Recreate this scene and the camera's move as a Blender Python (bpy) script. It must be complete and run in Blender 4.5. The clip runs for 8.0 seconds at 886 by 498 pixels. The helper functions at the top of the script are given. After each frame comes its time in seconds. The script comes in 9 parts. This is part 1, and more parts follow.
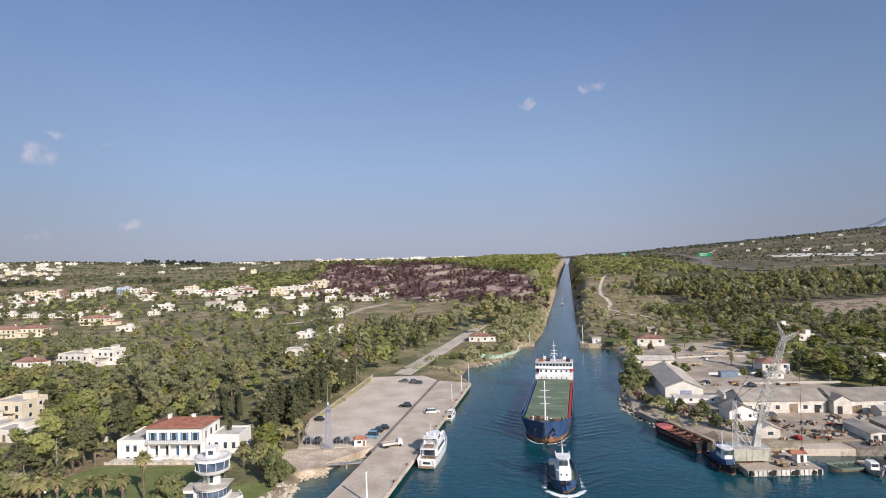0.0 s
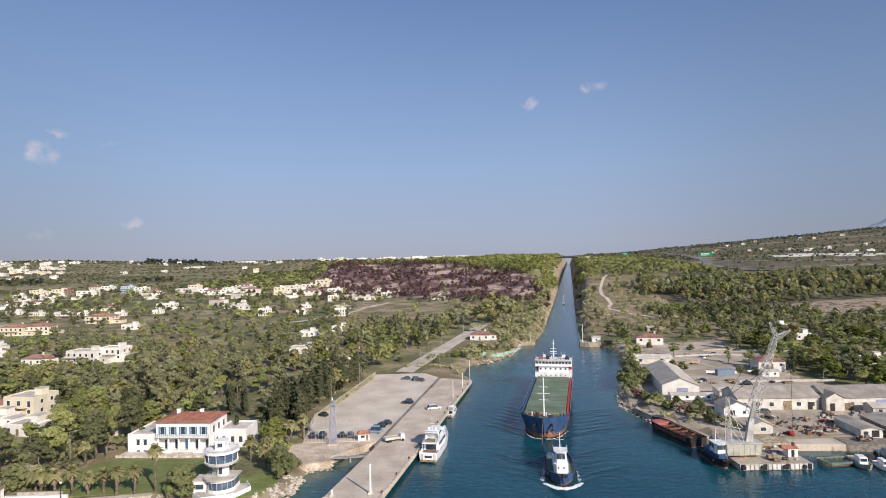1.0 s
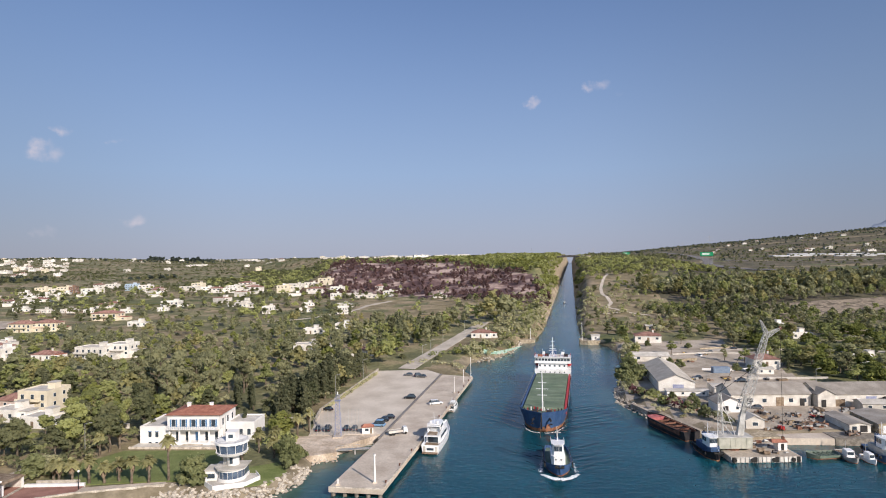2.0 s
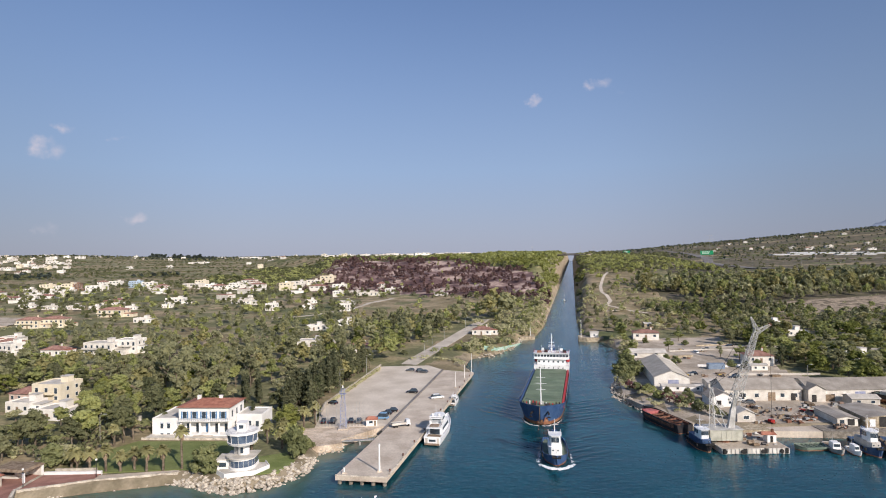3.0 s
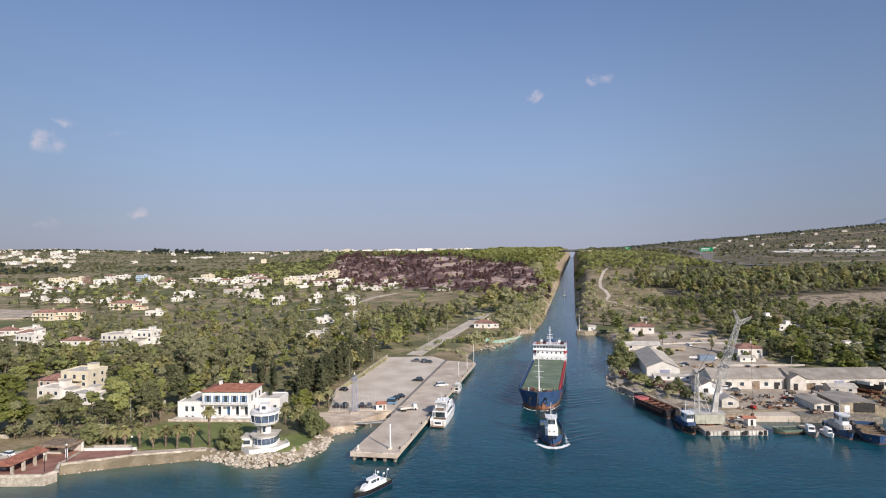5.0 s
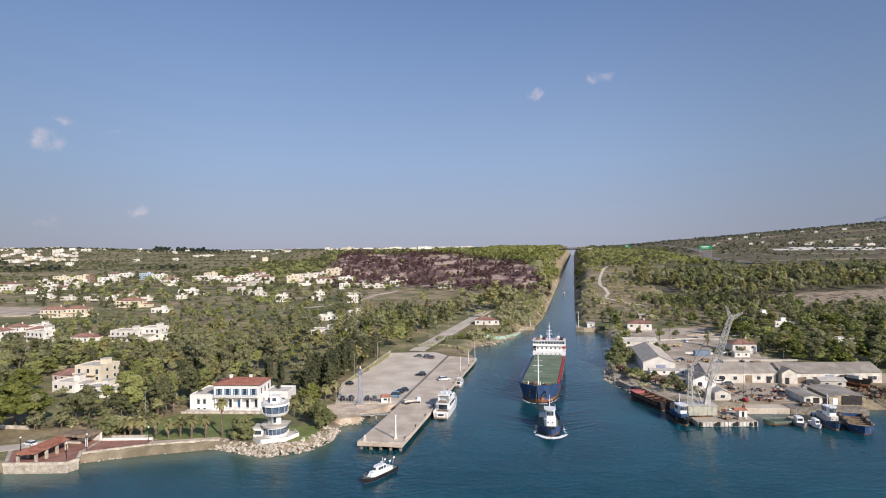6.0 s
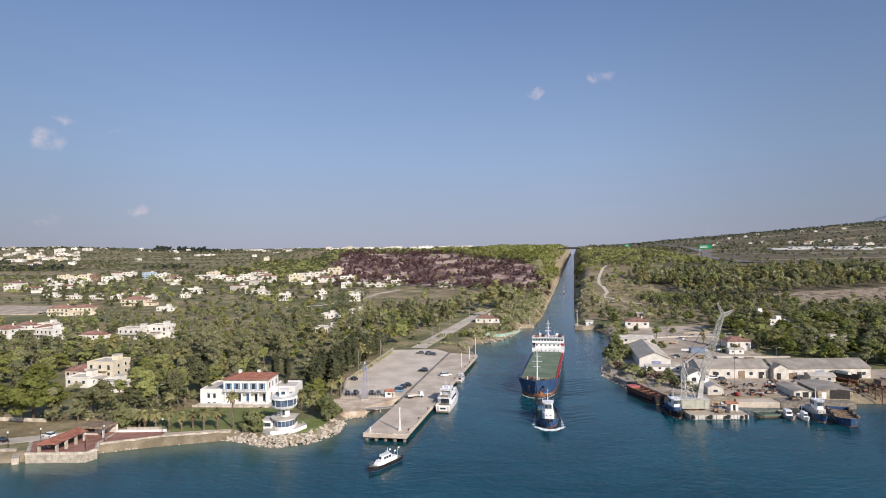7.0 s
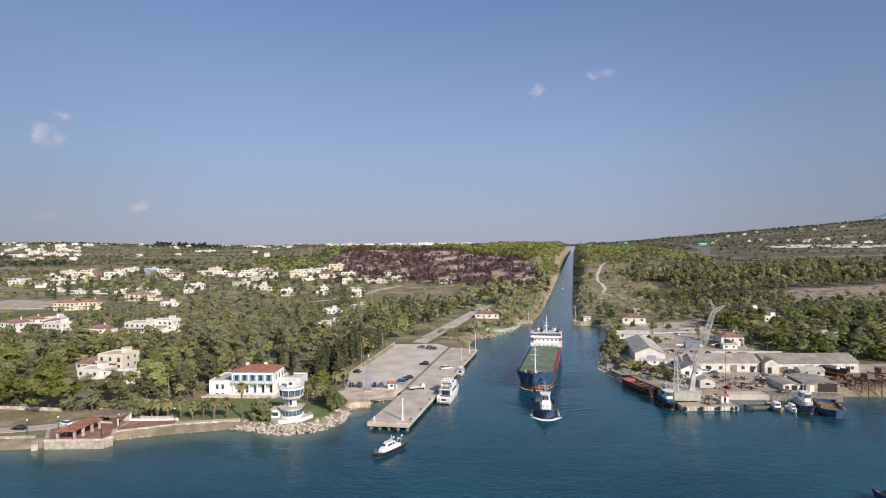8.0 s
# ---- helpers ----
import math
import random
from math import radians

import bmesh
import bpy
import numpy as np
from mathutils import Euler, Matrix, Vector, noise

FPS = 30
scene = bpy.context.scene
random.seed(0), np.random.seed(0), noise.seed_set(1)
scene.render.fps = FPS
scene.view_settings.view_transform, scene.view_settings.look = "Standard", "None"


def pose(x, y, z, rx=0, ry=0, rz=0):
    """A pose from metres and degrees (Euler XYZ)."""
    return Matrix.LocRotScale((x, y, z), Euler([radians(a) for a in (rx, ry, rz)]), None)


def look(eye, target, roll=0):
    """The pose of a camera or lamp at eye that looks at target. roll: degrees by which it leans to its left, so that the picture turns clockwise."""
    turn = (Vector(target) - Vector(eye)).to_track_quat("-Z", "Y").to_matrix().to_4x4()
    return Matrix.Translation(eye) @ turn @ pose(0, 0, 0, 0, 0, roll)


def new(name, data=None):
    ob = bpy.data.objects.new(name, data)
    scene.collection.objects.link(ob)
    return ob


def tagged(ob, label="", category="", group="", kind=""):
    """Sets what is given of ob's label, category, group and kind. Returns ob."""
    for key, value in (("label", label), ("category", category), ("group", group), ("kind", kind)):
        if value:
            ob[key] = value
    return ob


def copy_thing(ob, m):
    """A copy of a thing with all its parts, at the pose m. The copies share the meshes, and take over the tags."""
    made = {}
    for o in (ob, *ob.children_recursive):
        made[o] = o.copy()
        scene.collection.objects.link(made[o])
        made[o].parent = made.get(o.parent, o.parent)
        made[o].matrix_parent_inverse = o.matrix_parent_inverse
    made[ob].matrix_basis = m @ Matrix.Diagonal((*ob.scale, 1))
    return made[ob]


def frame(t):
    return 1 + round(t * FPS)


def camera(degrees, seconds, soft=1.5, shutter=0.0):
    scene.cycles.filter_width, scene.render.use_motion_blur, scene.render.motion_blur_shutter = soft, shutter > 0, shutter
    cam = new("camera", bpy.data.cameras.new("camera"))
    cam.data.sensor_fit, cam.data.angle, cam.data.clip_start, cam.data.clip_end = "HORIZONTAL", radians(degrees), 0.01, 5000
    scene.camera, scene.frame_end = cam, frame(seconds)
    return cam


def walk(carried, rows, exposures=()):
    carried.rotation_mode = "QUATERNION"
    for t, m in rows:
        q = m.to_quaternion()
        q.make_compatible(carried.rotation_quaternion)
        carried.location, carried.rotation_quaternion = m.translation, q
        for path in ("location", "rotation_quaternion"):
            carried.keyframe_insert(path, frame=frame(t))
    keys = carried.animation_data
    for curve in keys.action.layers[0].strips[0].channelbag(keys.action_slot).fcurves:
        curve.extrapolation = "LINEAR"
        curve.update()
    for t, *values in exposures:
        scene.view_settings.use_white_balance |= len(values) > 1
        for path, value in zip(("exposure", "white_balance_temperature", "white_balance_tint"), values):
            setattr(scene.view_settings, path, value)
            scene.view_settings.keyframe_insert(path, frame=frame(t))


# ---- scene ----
cam = camera(73.3, 8.0, soft=1.0)
PATH = [
    (0, (-0.416, 0.039, 55.384), (-0.346, 2.038, 55.421), -1.3),
    (0.5, (-0.463, -2.177, 55.416), (-0.395, -0.179, 55.453), -1.2),
    (1, (-0.499, -4.637, 55.466), (-0.435, -2.638, 55.501), -1.2),
    (1.5, (-0.659, -7.377, 55.5), (-0.598, -5.379, 55.533), -1.1),
    (3, (-1.278, -16.429, 55.705), (-1.223, -14.43, 55.729), -0.9),
    (3.5, (-1.634, -19.673, 55.743), (-1.58, -17.674, 55.762), -0.8),
    (4, (-2.094, -23.016, 55.764), (-2.042, -21.017, 55.78), -0.8),
    (4.5, (-2.539, -26.438, 55.791), (-2.487, -24.439, 55.804), -0.7),
    (6, (-3.906, -37.014, 55.913), (-3.857, -35.015, 55.916), -0.7),
    (6.5, (-4.323, -40.542, 55.924), (-4.274, -38.543, 55.925), -0.7),
    (7, (-4.662, -44.053, 55.899), (-4.614, -42.054, 55.9), -0.7),
    (7.5, (-5.018, -47.532, 55.895), (-4.971, -45.533, 55.887), -0.7),
    (8, (-5.457, -50.901, 55.893), (-5.408, -48.901, 55.883), -0.5),
]
walk(cam, [(t, look(eye, target, roll)) for t, eye, target, roll in PATH], exposures=((0.0, 0.2, 6480, 16.0), (8.0, 0.15, 6480, 16.0)))

# ---- daylight ----
SUN_TO = Vector((0.54, -0.84, 0.0)).normalized()
SUN_HEIGHT = radians(30)
world = bpy.data.worlds.new("world")
scene.world = world
world.use_nodes = True
wn, wl = world.node_tree.nodes, world.node_tree.links
wn.clear()
sky = wn.new("ShaderNodeTexSky")
sky.sky_type, sky.sun_disc = "NISHITA", False
sky.sun_elevation, sky.sun_rotation = SUN_HEIGHT, math.atan2(SUN_TO.x, SUN_TO.y)
sky.altitude, sky.air_density, sky.dust_density, sky.ozone_density = 60, 1.15, 0.7, 3.0
# sea haze: towards the horizon the sky pales to a bluish grey
direction, split = wn.new("ShaderNodeTexCoord"), wn.new("ShaderNodeSeparateXYZ")
wl.new(split.inputs["Vector"], direction.outputs["Generated"])
low = wn.new("ShaderNodeMapRange")
low.interpolation_type = "SMOOTHERSTEP"
for key, value in (("From Min", -0.02), ("From Max", 0.55), ("To Min", 0.9), ("To Max", 0.35)):
    low.inputs[key].default_value = value
wl.new(low.inputs["Value"], split.outputs["Z"])
hazy = wn.new("ShaderNodeMix")
hazy.data_type = "RGBA"
# haze only ahead; the unseen sky behind stays brighter as added fill light
ahead, both_ways = wn.new("ShaderNodeMapRange"), wn.new("ShaderNodeMath")
for key, value in (("From Min", -0.45), ("From Max", 0.2), ("To Min", 0.0), ("To Max", 1.0)):
    ahead.inputs[key].default_value = value
wl.new(ahead.inputs["Value"], split.outputs["Y"])
both_ways.operation = "MULTIPLY"
wl.new(both_ways.inputs[0], low.outputs["Result"]), wl.new(both_ways.inputs[1], ahead.outputs["Result"])
wl.new(hazy.inputs["Factor"], both_ways.outputs["Value"])
wl.new(hazy.inputs["A"], sky.outputs["Color"])
haze_tone = wn.new("ShaderNodeValToRGB")
haze_tone.color_ramp.elements[0].position, haze_tone.color_ramp.elements[0].color = 0.0, (0.375, 0.425, 0.540, 1)
haze_tone.color_ramp.elements[1].position, haze_tone.color_ramp.elements[1].color = 0.42, (0.120, 0.215, 0.480, 1)
mid_tone = haze_tone.color_ramp.elements.new(0.14)
mid_tone.color = (0.298, 0.425, 0.640, 1)
wl.new(haze_tone.inputs["Fac"], split.outputs["Z"])
lift = wn.new("ShaderNodeVectorMath")
lift.operation = "SCALE"
lift.inputs["Scale"].default_value = 8.5
wl.new(lift.inputs[0], haze_tone.outputs["Color"])
# lens vignetting put into the sky colour: darker to both sides, most at right
sides, side_vignette = wn.new("ShaderNodeValToRGB"), wn.new("ShaderNodeVectorMath")
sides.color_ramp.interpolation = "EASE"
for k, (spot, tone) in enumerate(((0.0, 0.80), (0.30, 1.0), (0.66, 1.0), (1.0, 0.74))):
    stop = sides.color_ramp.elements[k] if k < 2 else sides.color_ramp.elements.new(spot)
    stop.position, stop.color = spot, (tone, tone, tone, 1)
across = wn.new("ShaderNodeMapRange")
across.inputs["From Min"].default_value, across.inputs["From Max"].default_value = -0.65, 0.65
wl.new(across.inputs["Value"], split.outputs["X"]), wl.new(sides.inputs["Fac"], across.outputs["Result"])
side_vignette.operation = "MULTIPLY"
wl.new(side_vignette.inputs[0], lift.outputs["Vector"]), wl.new(side_vignette.inputs[1], sides.outputs["Color"])
wl.new(hazy.inputs["B"], side_vignette.outputs["Vector"])
back = wn.new("ShaderNodeBackground")
back.inputs["Strength"].default_value = 0.10
# a few small wisps of cloud
wisps, cloud_mask = wn.new("ShaderNodeTexNoise"), None
wisps.inputs["Scale"].default_value, wisps.inputs["Detail"].default_value = 26.0, 6
wl.new(wisps.inputs["Vector"], direction.outputs["Generated"])
torn, bent = wn.new("ShaderNodeVectorMath"), wn.new("ShaderNodeVectorMath")
torn.operation, bent.operation = "MULTIPLY_ADD", "ADD"
wl.new(torn.inputs[0], wisps.outputs["Color"])
torn.inputs[1].default_value, torn.inputs[2].default_value = (0.07, 0.07, 0.05), (-0.035, -0.035, -0.025)
wl.new(bent.inputs[0], direction.outputs["Generated"]), wl.new(bent.inputs[1], torn.outputs["Vector"])
for centre, wide, strong in (((-0.527, 0.835, 0.156), 0.026, 0.8), ((-0.508, 0.840, 0.187), 0.016, 0.55), ((-0.450, 0.876, 0.174), 0.013, 0.5), ((0.177, 0.953, 0.246), 0.015, 0.6),
                             ((0.2735, 0.924, 0.268), 0.018, 0.65), ((0.293, 0.922, 0.254), 0.015, 0.35), ((-0.429, 0.901, 0.0645), 0.020, 0.5), ((-0.533, 0.845, 0.044), 0.022, 0.35)):
    away, squash, far_off, fade = wn.new("ShaderNodeVectorMath"), wn.new("ShaderNodeVectorMath"), wn.new("ShaderNodeVectorMath"), wn.new("ShaderNodeMapRange")
    away.operation, squash.operation, far_off.operation = "SUBTRACT", "MULTIPLY", "LENGTH"
    away.inputs[1].default_value, squash.inputs[1].default_value = centre, (1, 1, 1.7)
    wl.new(away.inputs[0], bent.outputs["Vector"]), wl.new(squash.inputs[0], away.outputs["Vector"]), wl.new(far_off.inputs[0], squash.outputs["Vector"])
    for key, value in (("From Min", 0.0), ("From Max", wide), ("To Min", strong), ("To Max", 0.0)):
        fade.inputs[key].default_value = value
    fade.interpolation_type = "SMOOTHSTEP"
    wl.new(fade.inputs["Value"], far_off.outputs["Value"])
    if cloud_mask is None:
        cloud_mask = fade.outputs["Result"]
    else:
        join = wn.new("ShaderNodeMath")
        join.operation = "MAXIMUM"
        wl.new(join.inputs[0], cloud_mask), wl.new(join.inputs[1], fade.outputs["Result"])
        cloud_mask = join.outputs["Value"]
ragged, cover, cloudy = wn.new("ShaderNodeMapRange"), wn.new("ShaderNodeMath"), wn.new("ShaderNodeMix")
for key, value in (("From Min", 0.30), ("From Max", 0.58), ("To Min", 0.0), ("To Max", 1.3)):
    ragged.inputs[key].default_value = value
wl.new(ragged.inputs["Value"], wisps.outputs["Fac"])
cover.operation, cloudy.data_type = "MULTIPLY", "RGBA"
wl.new(cover.inputs[0], cloud_mask), wl.new(cover.inputs[1], ragged.outputs["Result"])
wl.new(cloudy.inputs["Factor"], cover.outputs["Value"]), wl.new(cloudy.inputs["A"], hazy.outputs["Result"])
cloudy.inputs["B"].default_value = (6.2, 5.7, 6.0, 1)
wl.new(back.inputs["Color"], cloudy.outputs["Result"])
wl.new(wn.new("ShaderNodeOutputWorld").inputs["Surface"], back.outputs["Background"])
sun_data = bpy.data.lights.new("sun", "SUN")
sun_data.energy, sun_data.angle, sun_data.color = 4.3, radians(0.6), (1.0, 0.93, 0.82)
sun = new("sun", sun_data)
sun.matrix_world = look((150, -150, 300), Vector((150, -150, 300)) - Vector((SUN_TO.x * math.cos(SUN_HEIGHT), SUN_TO.y * math.cos(SUN_HEIGHT), math.sin(SUN_HEIGHT))))


# ---- materials ----
def material(name, a, b, size=2.0, rough=0.85, metal=0.0, bump=0.25, fine=0.2, vary=0.12, third=None, specular=0.3, where="Object"):
    """Two colours mixed by noise at two scales, with fine relief; each object a little lighter or darker."""
    m = bpy.data.materials.new(name)
    m.use_nodes = True
    n, l = m.node_tree.nodes, m.node_tree.links
    bsdf = n["Principled BSDF"]
    bsdf.inputs["Metallic"].default_value = metal
    bsdf.inputs["Specular IOR Level"].default_value = specular
    co = n.new("ShaderNodeTexCoord")
    place = co.outputs["Object"]
    if where == "World":
        place = n.new("ShaderNodeNewGeometry").outputs["Position"]
    big, small = n.new("ShaderNodeTexNoise"), n.new("ShaderNodeTexNoise")
    for tex, scale, detail in ((big, 1 / size, 5), (small, 1 / fine, 4)):
        tex.inputs["Scale"].default_value, tex.inputs["Detail"].default_value = scale, detail
        l.new(tex.inputs["Vector"], place)
    ramp_node = n.new("ShaderNodeValToRGB")
    ramp_node.color_ramp.elements[0].position, ramp_node.color_ramp.elements[0].color = 0.36, (*a, 1)
    ramp_node.color_ramp.elements[1].position, ramp_node.color_ramp.elements[1].color = 0.64, (*b, 1)
    if third:
        stop = ramp_node.color_ramp.elements.new(0.5)
        stop.color = (*third, 1)
    l.new(ramp_node.inputs["Fac"], big.outputs["Fac"])
    tone = n.new("ShaderNodeMapRange")
    tone.inputs["From Min"].default_value, tone.inputs["From Max"].default_value = 0.3, 0.7
    tone.inputs["To Min"].default_value, tone.inputs["To Max"].default_value = 1 - vary, 1 + vary
    l.new(tone.inputs["Value"], small.outputs["Fac"])
    own = n.new("ShaderNodeMapRange")
    own.inputs["To Min"].default_value, own.inputs["To Max"].default_value = 1 - vary * 0.7, 1 + vary * 0.7
    l.new(own.inputs["Value"], n.new("ShaderNodeObjectInfo").outputs["Random"])
    both = n.new("ShaderNodeMath")
    both.operation = "MULTIPLY"
    l.new(both.inputs[0], tone.outputs["Result"]), l.new(both.inputs[1], own.outputs["Result"])
    mul = n.new("ShaderNodeVectorMath")
    mul.operation = "SCALE"
    l.new(mul.inputs[0], ramp_node.outputs["Color"]), l.new(mul.inputs["Scale"], both.outputs["Value"])
    l.new(bsdf.inputs["Base Color"], mul.outputs["Vector"])
    r = n.new("ShaderNodeMapRange")
    r.inputs["To Min"].default_value, r.inputs["To Max"].default_value = max(0.03, rough - 0.12), min(1, rough + 0.12)
    l.new(r.inputs["Value"], small.outputs["Fac"]), l.new(bsdf.inputs["Roughness"], r.outputs["Result"])
    if bump:
        bp = n.new("ShaderNodeBump")
        bp.inputs["Strength"].default_value, bp.inputs["Distance"].default_value = bump, fine * 0.4
        l.new(bp.inputs["Height"], small.outputs["Fac"]), l.new(bsdf.inputs["Normal"], bp.outputs["Normal"])
    return m


def foliage(name, dark, light, size=5.0, glow=0.48):
    """Leaves: each clump of leaves its own green, with a little light coming through."""
    m = bpy.data.materials.new(name)
    m.use_nodes = True
    n, l = m.node_tree.nodes, m.node_tree.links
    n.remove(n["Principled BSDF"])
    geo, info, noise_tex = n.new("ShaderNodeNewGeometry"), n.new("ShaderNodeObjectInfo"), n.new("ShaderNodeTexNoise")
    noise_tex.inputs["Scale"].default_value, noise_tex.inputs["Detail"].default_value = 1 / size, 3
    l.new(noise_tex.inputs["Vector"], geo.outputs["Position"])
    add, add2 = n.new("ShaderNodeMath"), n.new("ShaderNodeMath")
    add.operation, add2.operation = "MULTIPLY_ADD", "MULTIPLY_ADD"
    l.new(add.inputs[0], geo.outputs["Random Per Island"])
    add.inputs[1].default_value = 0.2
    l.new(add.inputs[2], noise_tex.outputs["Fac"])
    l.new(add2.inputs[0], info.outputs["Random"])
    add2.inputs[1].default_value = 0.35
    l.new(add2.inputs[2], add.outputs["Value"])
    ramp_node = n.new("ShaderNodeValToRGB")
    ramp_node.color_ramp.elements[0].position, ramp_node.color_ramp.elements[0].color = 0.38, (*dark, 1)
    ramp_node.color_ramp.elements[1].position, ramp_node.color_ramp.elements[1].color = 0.92, (*light, 1)
    l.new(ramp_node.inputs["Fac"], add2.outputs["Value"])
    diff, trans, mix = n.new("ShaderNodeBsdfDiffuse"), n.new("ShaderNodeBsdfTranslucent"), n.new("ShaderNodeMixShader")
    l.new(diff.inputs["Color"], ramp_node.outputs["Color"]), l.new(trans.inputs["Color"], ramp_node.outputs["Color"])
    mix.inputs["Fac"].default_value = glow
    l.new(mix.inputs[1], diff.outputs["BSDF"]), l.new(mix.inputs[2], trans.outputs["BSDF"])
    l.new(n["Material Output"].inputs["Surface"], mix.outputs["Shader"])
    return m


def water_material():
    m = bpy.data.materials.new("sea_water")
    m.use_nodes = True
    n, l = m.node_tree.nodes, m.node_tree.links
    bsdf = n["Principled BSDF"]
    place = n.new("ShaderNodeNewGeometry").outputs["Position"]
    patches = n.new("ShaderNodeTexNoise")
    patches.inputs["Scale"].default_value, patches.inputs["Detail"].default_value = 0.02, 4
    l.new(patches.inputs["Vector"], place)
    ramp_node = n.new("ShaderNodeValToRGB")
    ramp_node.color_ramp.elements[0].position, ramp_node.color_ramp.elements[0].color = 0.35, (0.004, 0.050, 0.070, 1)
    ramp_node.color_ramp.elements[1].position, ramp_node.color_ramp.elements[1].color = 0.7, (0.008, 0.077, 0.101, 1)
    l.new(ramp_node.inputs["Fac"], patches.outputs["Fac"])
    shoal, shallow = n.new("ShaderNodeMix"), n.new("ShaderNodeAttribute")
    shoal.data_type, shallow.attribute_name = "RGBA", "shallow"
    shoal.inputs["B"].default_value = (0.085, 0.135, 0.105, 1)
    l.new(shoal.inputs["Factor"], shallow.outputs["Fac"]), l.new(shoal.inputs["A"], ramp_node.outputs["Color"])
    l.new(bsdf.inputs["Base Color"], shoal.outputs["Result"])
    bsdf.inputs["Roughness"].default_value, bsdf.inputs["IOR"].default_value = 0.12, 1.333
    bsdf.inputs["Subsurface Weight"].default_value, bsdf.inputs["Subsurface Scale"].default_value = 1.0, 3.0
    bsdf.inputs["Subsurface Radius"].default_value = (0.6, 1.6, 2.0)
    stretch = n.new("ShaderNodeMapping")
    stretch.inputs["Scale"].default_value, stretch.inputs["Rotation"].default_value = (0.5, 1.0, 1.0), (0, 0, 0.35)
    l.new(stretch.inputs["Vector"], place)
    last = None
    for scale, strength, dist in ((0.16, 0.35, 0.5), (0.8, 0.75, 0.18), (2.6, 0.35, 0.05)):
        tex, bp = n.new("ShaderNodeTexNoise"), n.new("ShaderNodeBump")
        tex.inputs["Scale"].default_value, tex.inputs["Detail"].default_value = scale, 3
        l.new(tex.inputs["Vector"], stretch.outputs["Vector"]), l.new(bp.inputs["Height"], tex.outputs["Fac"])
        bp.inputs["Strength"].default_value, bp.inputs["Distance"].default_value = strength, dist
        if last:
            l.new(bp.inputs["Normal"], last.outputs["Normal"])
        last = bp
    l.new(bsdf.inputs["Normal"], last.outputs["Normal"])
    return m


M = {}
M["water"] = water_material()
M["scrub"] = material("dry_scrub", (0.115, 0.115, 0.055), (0.27, 0.225, 0.13), 16, 0.95, bump=0.5, fine=1.6, vary=0.3, third=(0.16, 0.155, 0.075), where="World")
M["dry"] = material("dry_grass_earth", (0.17, 0.135, 0.075), (0.32, 0.25, 0.16), 14, 0.95, bump=0.5, fine=1.2, vary=0.25, third=(0.22, 0.18, 0.10), where="World")
M["burnt"] = material("burnt_hillside", (0.075, 0.042, 0.042), (0.45, 0.34, 0.285), 30, 0.95, bump=0.7, fine=2.5, vary=0.3, third=(0.16, 0.10, 0.092), where="World")
M["rock"] = material("canal_cliff_rock", (0.24, 0.19, 0.13), (0.46, 0.38, 0.27), 9, 0.95, bump=0.8, fine=1.5, vary=0.3, third=(0.30, 0.24, 0.16), where="World")
M["hill"] = material("brown_hillside_scrub", (0.070, 0.058, 0.038), (0.165, 0.128, 0.090), 22, 0.95, bump=0.5, fine=2.2, vary=0.3, third=(0.11, 0.10, 0.058), where="World")
M["field"] = material("green_field", (0.085, 0.10, 0.040), (0.15, 0.15, 0.065), 18, 0.95, bump=0.4, fine=1.0, vary=0.2, where="World")
M["spoil"] = material("pale_rilled_embankment", (0.11, 0.088, 0.062), (0.225, 0.182, 0.135), 7, 0.95, bump=0.9, fine=2.0, vary=0.35, third=(0.29, 0.235, 0.17), where="World")
M["yard"] = material("trodden_yard_earth", (0.30, 0.25, 0.19), (0.47, 0.40, 0.32), 9, 0.95, bump=0.4, fine=0.7, vary=0.18, where="World")
M["seabed"] = material("sandy_seabed", (0.17, 0.14, 0.09), (0.29, 0.24, 0.165), 4, 0.95, bump=0.3, fine=0.6, where="World")
M["lawn"] = material("mown_lawn", (0.125, 0.155, 0.045), (0.190, 0.215, 0.075), 4, 0.95, bump=0.5, fine=0.35, vary=0.18, where="World")
M["concrete"] = material("quay_concrete", (0.46, 0.38, 0.30), (0.62, 0.535, 0.435), 7, 0.9, bump=0.3, fine=0.5, vary=0.12, where="World")
M["lot"] = material("pale_parking_surface", (0.49, 0.42, 0.335), (0.63, 0.555, 0.46), 11, 0.92, bump=0.3, fine=0.6, vary=0.10, where="World")
M["landing"] = material("trodden_landing_earth", (0.34, 0.265, 0.19), (0.56, 0.465, 0.365), 5, 0.95, bump=0.5, fine=0.5, vary=0.25, third=(0.45, 0.36, 0.27), where="World")
M["road"] = material("worn_pale_road", (0.40, 0.35, 0.285), (0.53, 0.47, 0.39), 6, 0.9, bump=0.3, fine=0.4, vary=0.1, where="World")
M["asphalt"] = material("highway_asphalt", (0.14, 0.13, 0.125), (0.21, 0.195, 0.185), 8, 0.9, bump=0.2, fine=0.4, where="World")
M["paving"] = material("red_paving", (0.22, 0.11, 0.085), (0.32, 0.17, 0.13), 3, 0.9, bump=0.3, fine=0.25, where="World")
M["stone"] = material("pale_limestone", (0.36, 0.31, 0.245), (0.62, 0.555, 0.46), 1.5, 0.9, bump=0.5, fine=0.25, vary=0.25)
M["stone_wall"] = material("rubble_stone_wall", (0.30, 0.24, 0.16), (0.52, 0.44, 0.32), 1.2, 0.95, bump=0.8, fine=0.4, vary=0.25, where="World")
M["white"] = material("white_render", (0.72, 0.70, 0.66), (0.82, 0.80, 0.77), 3, 0.85, bump=0.1, fine=0.2, vary=0.05)
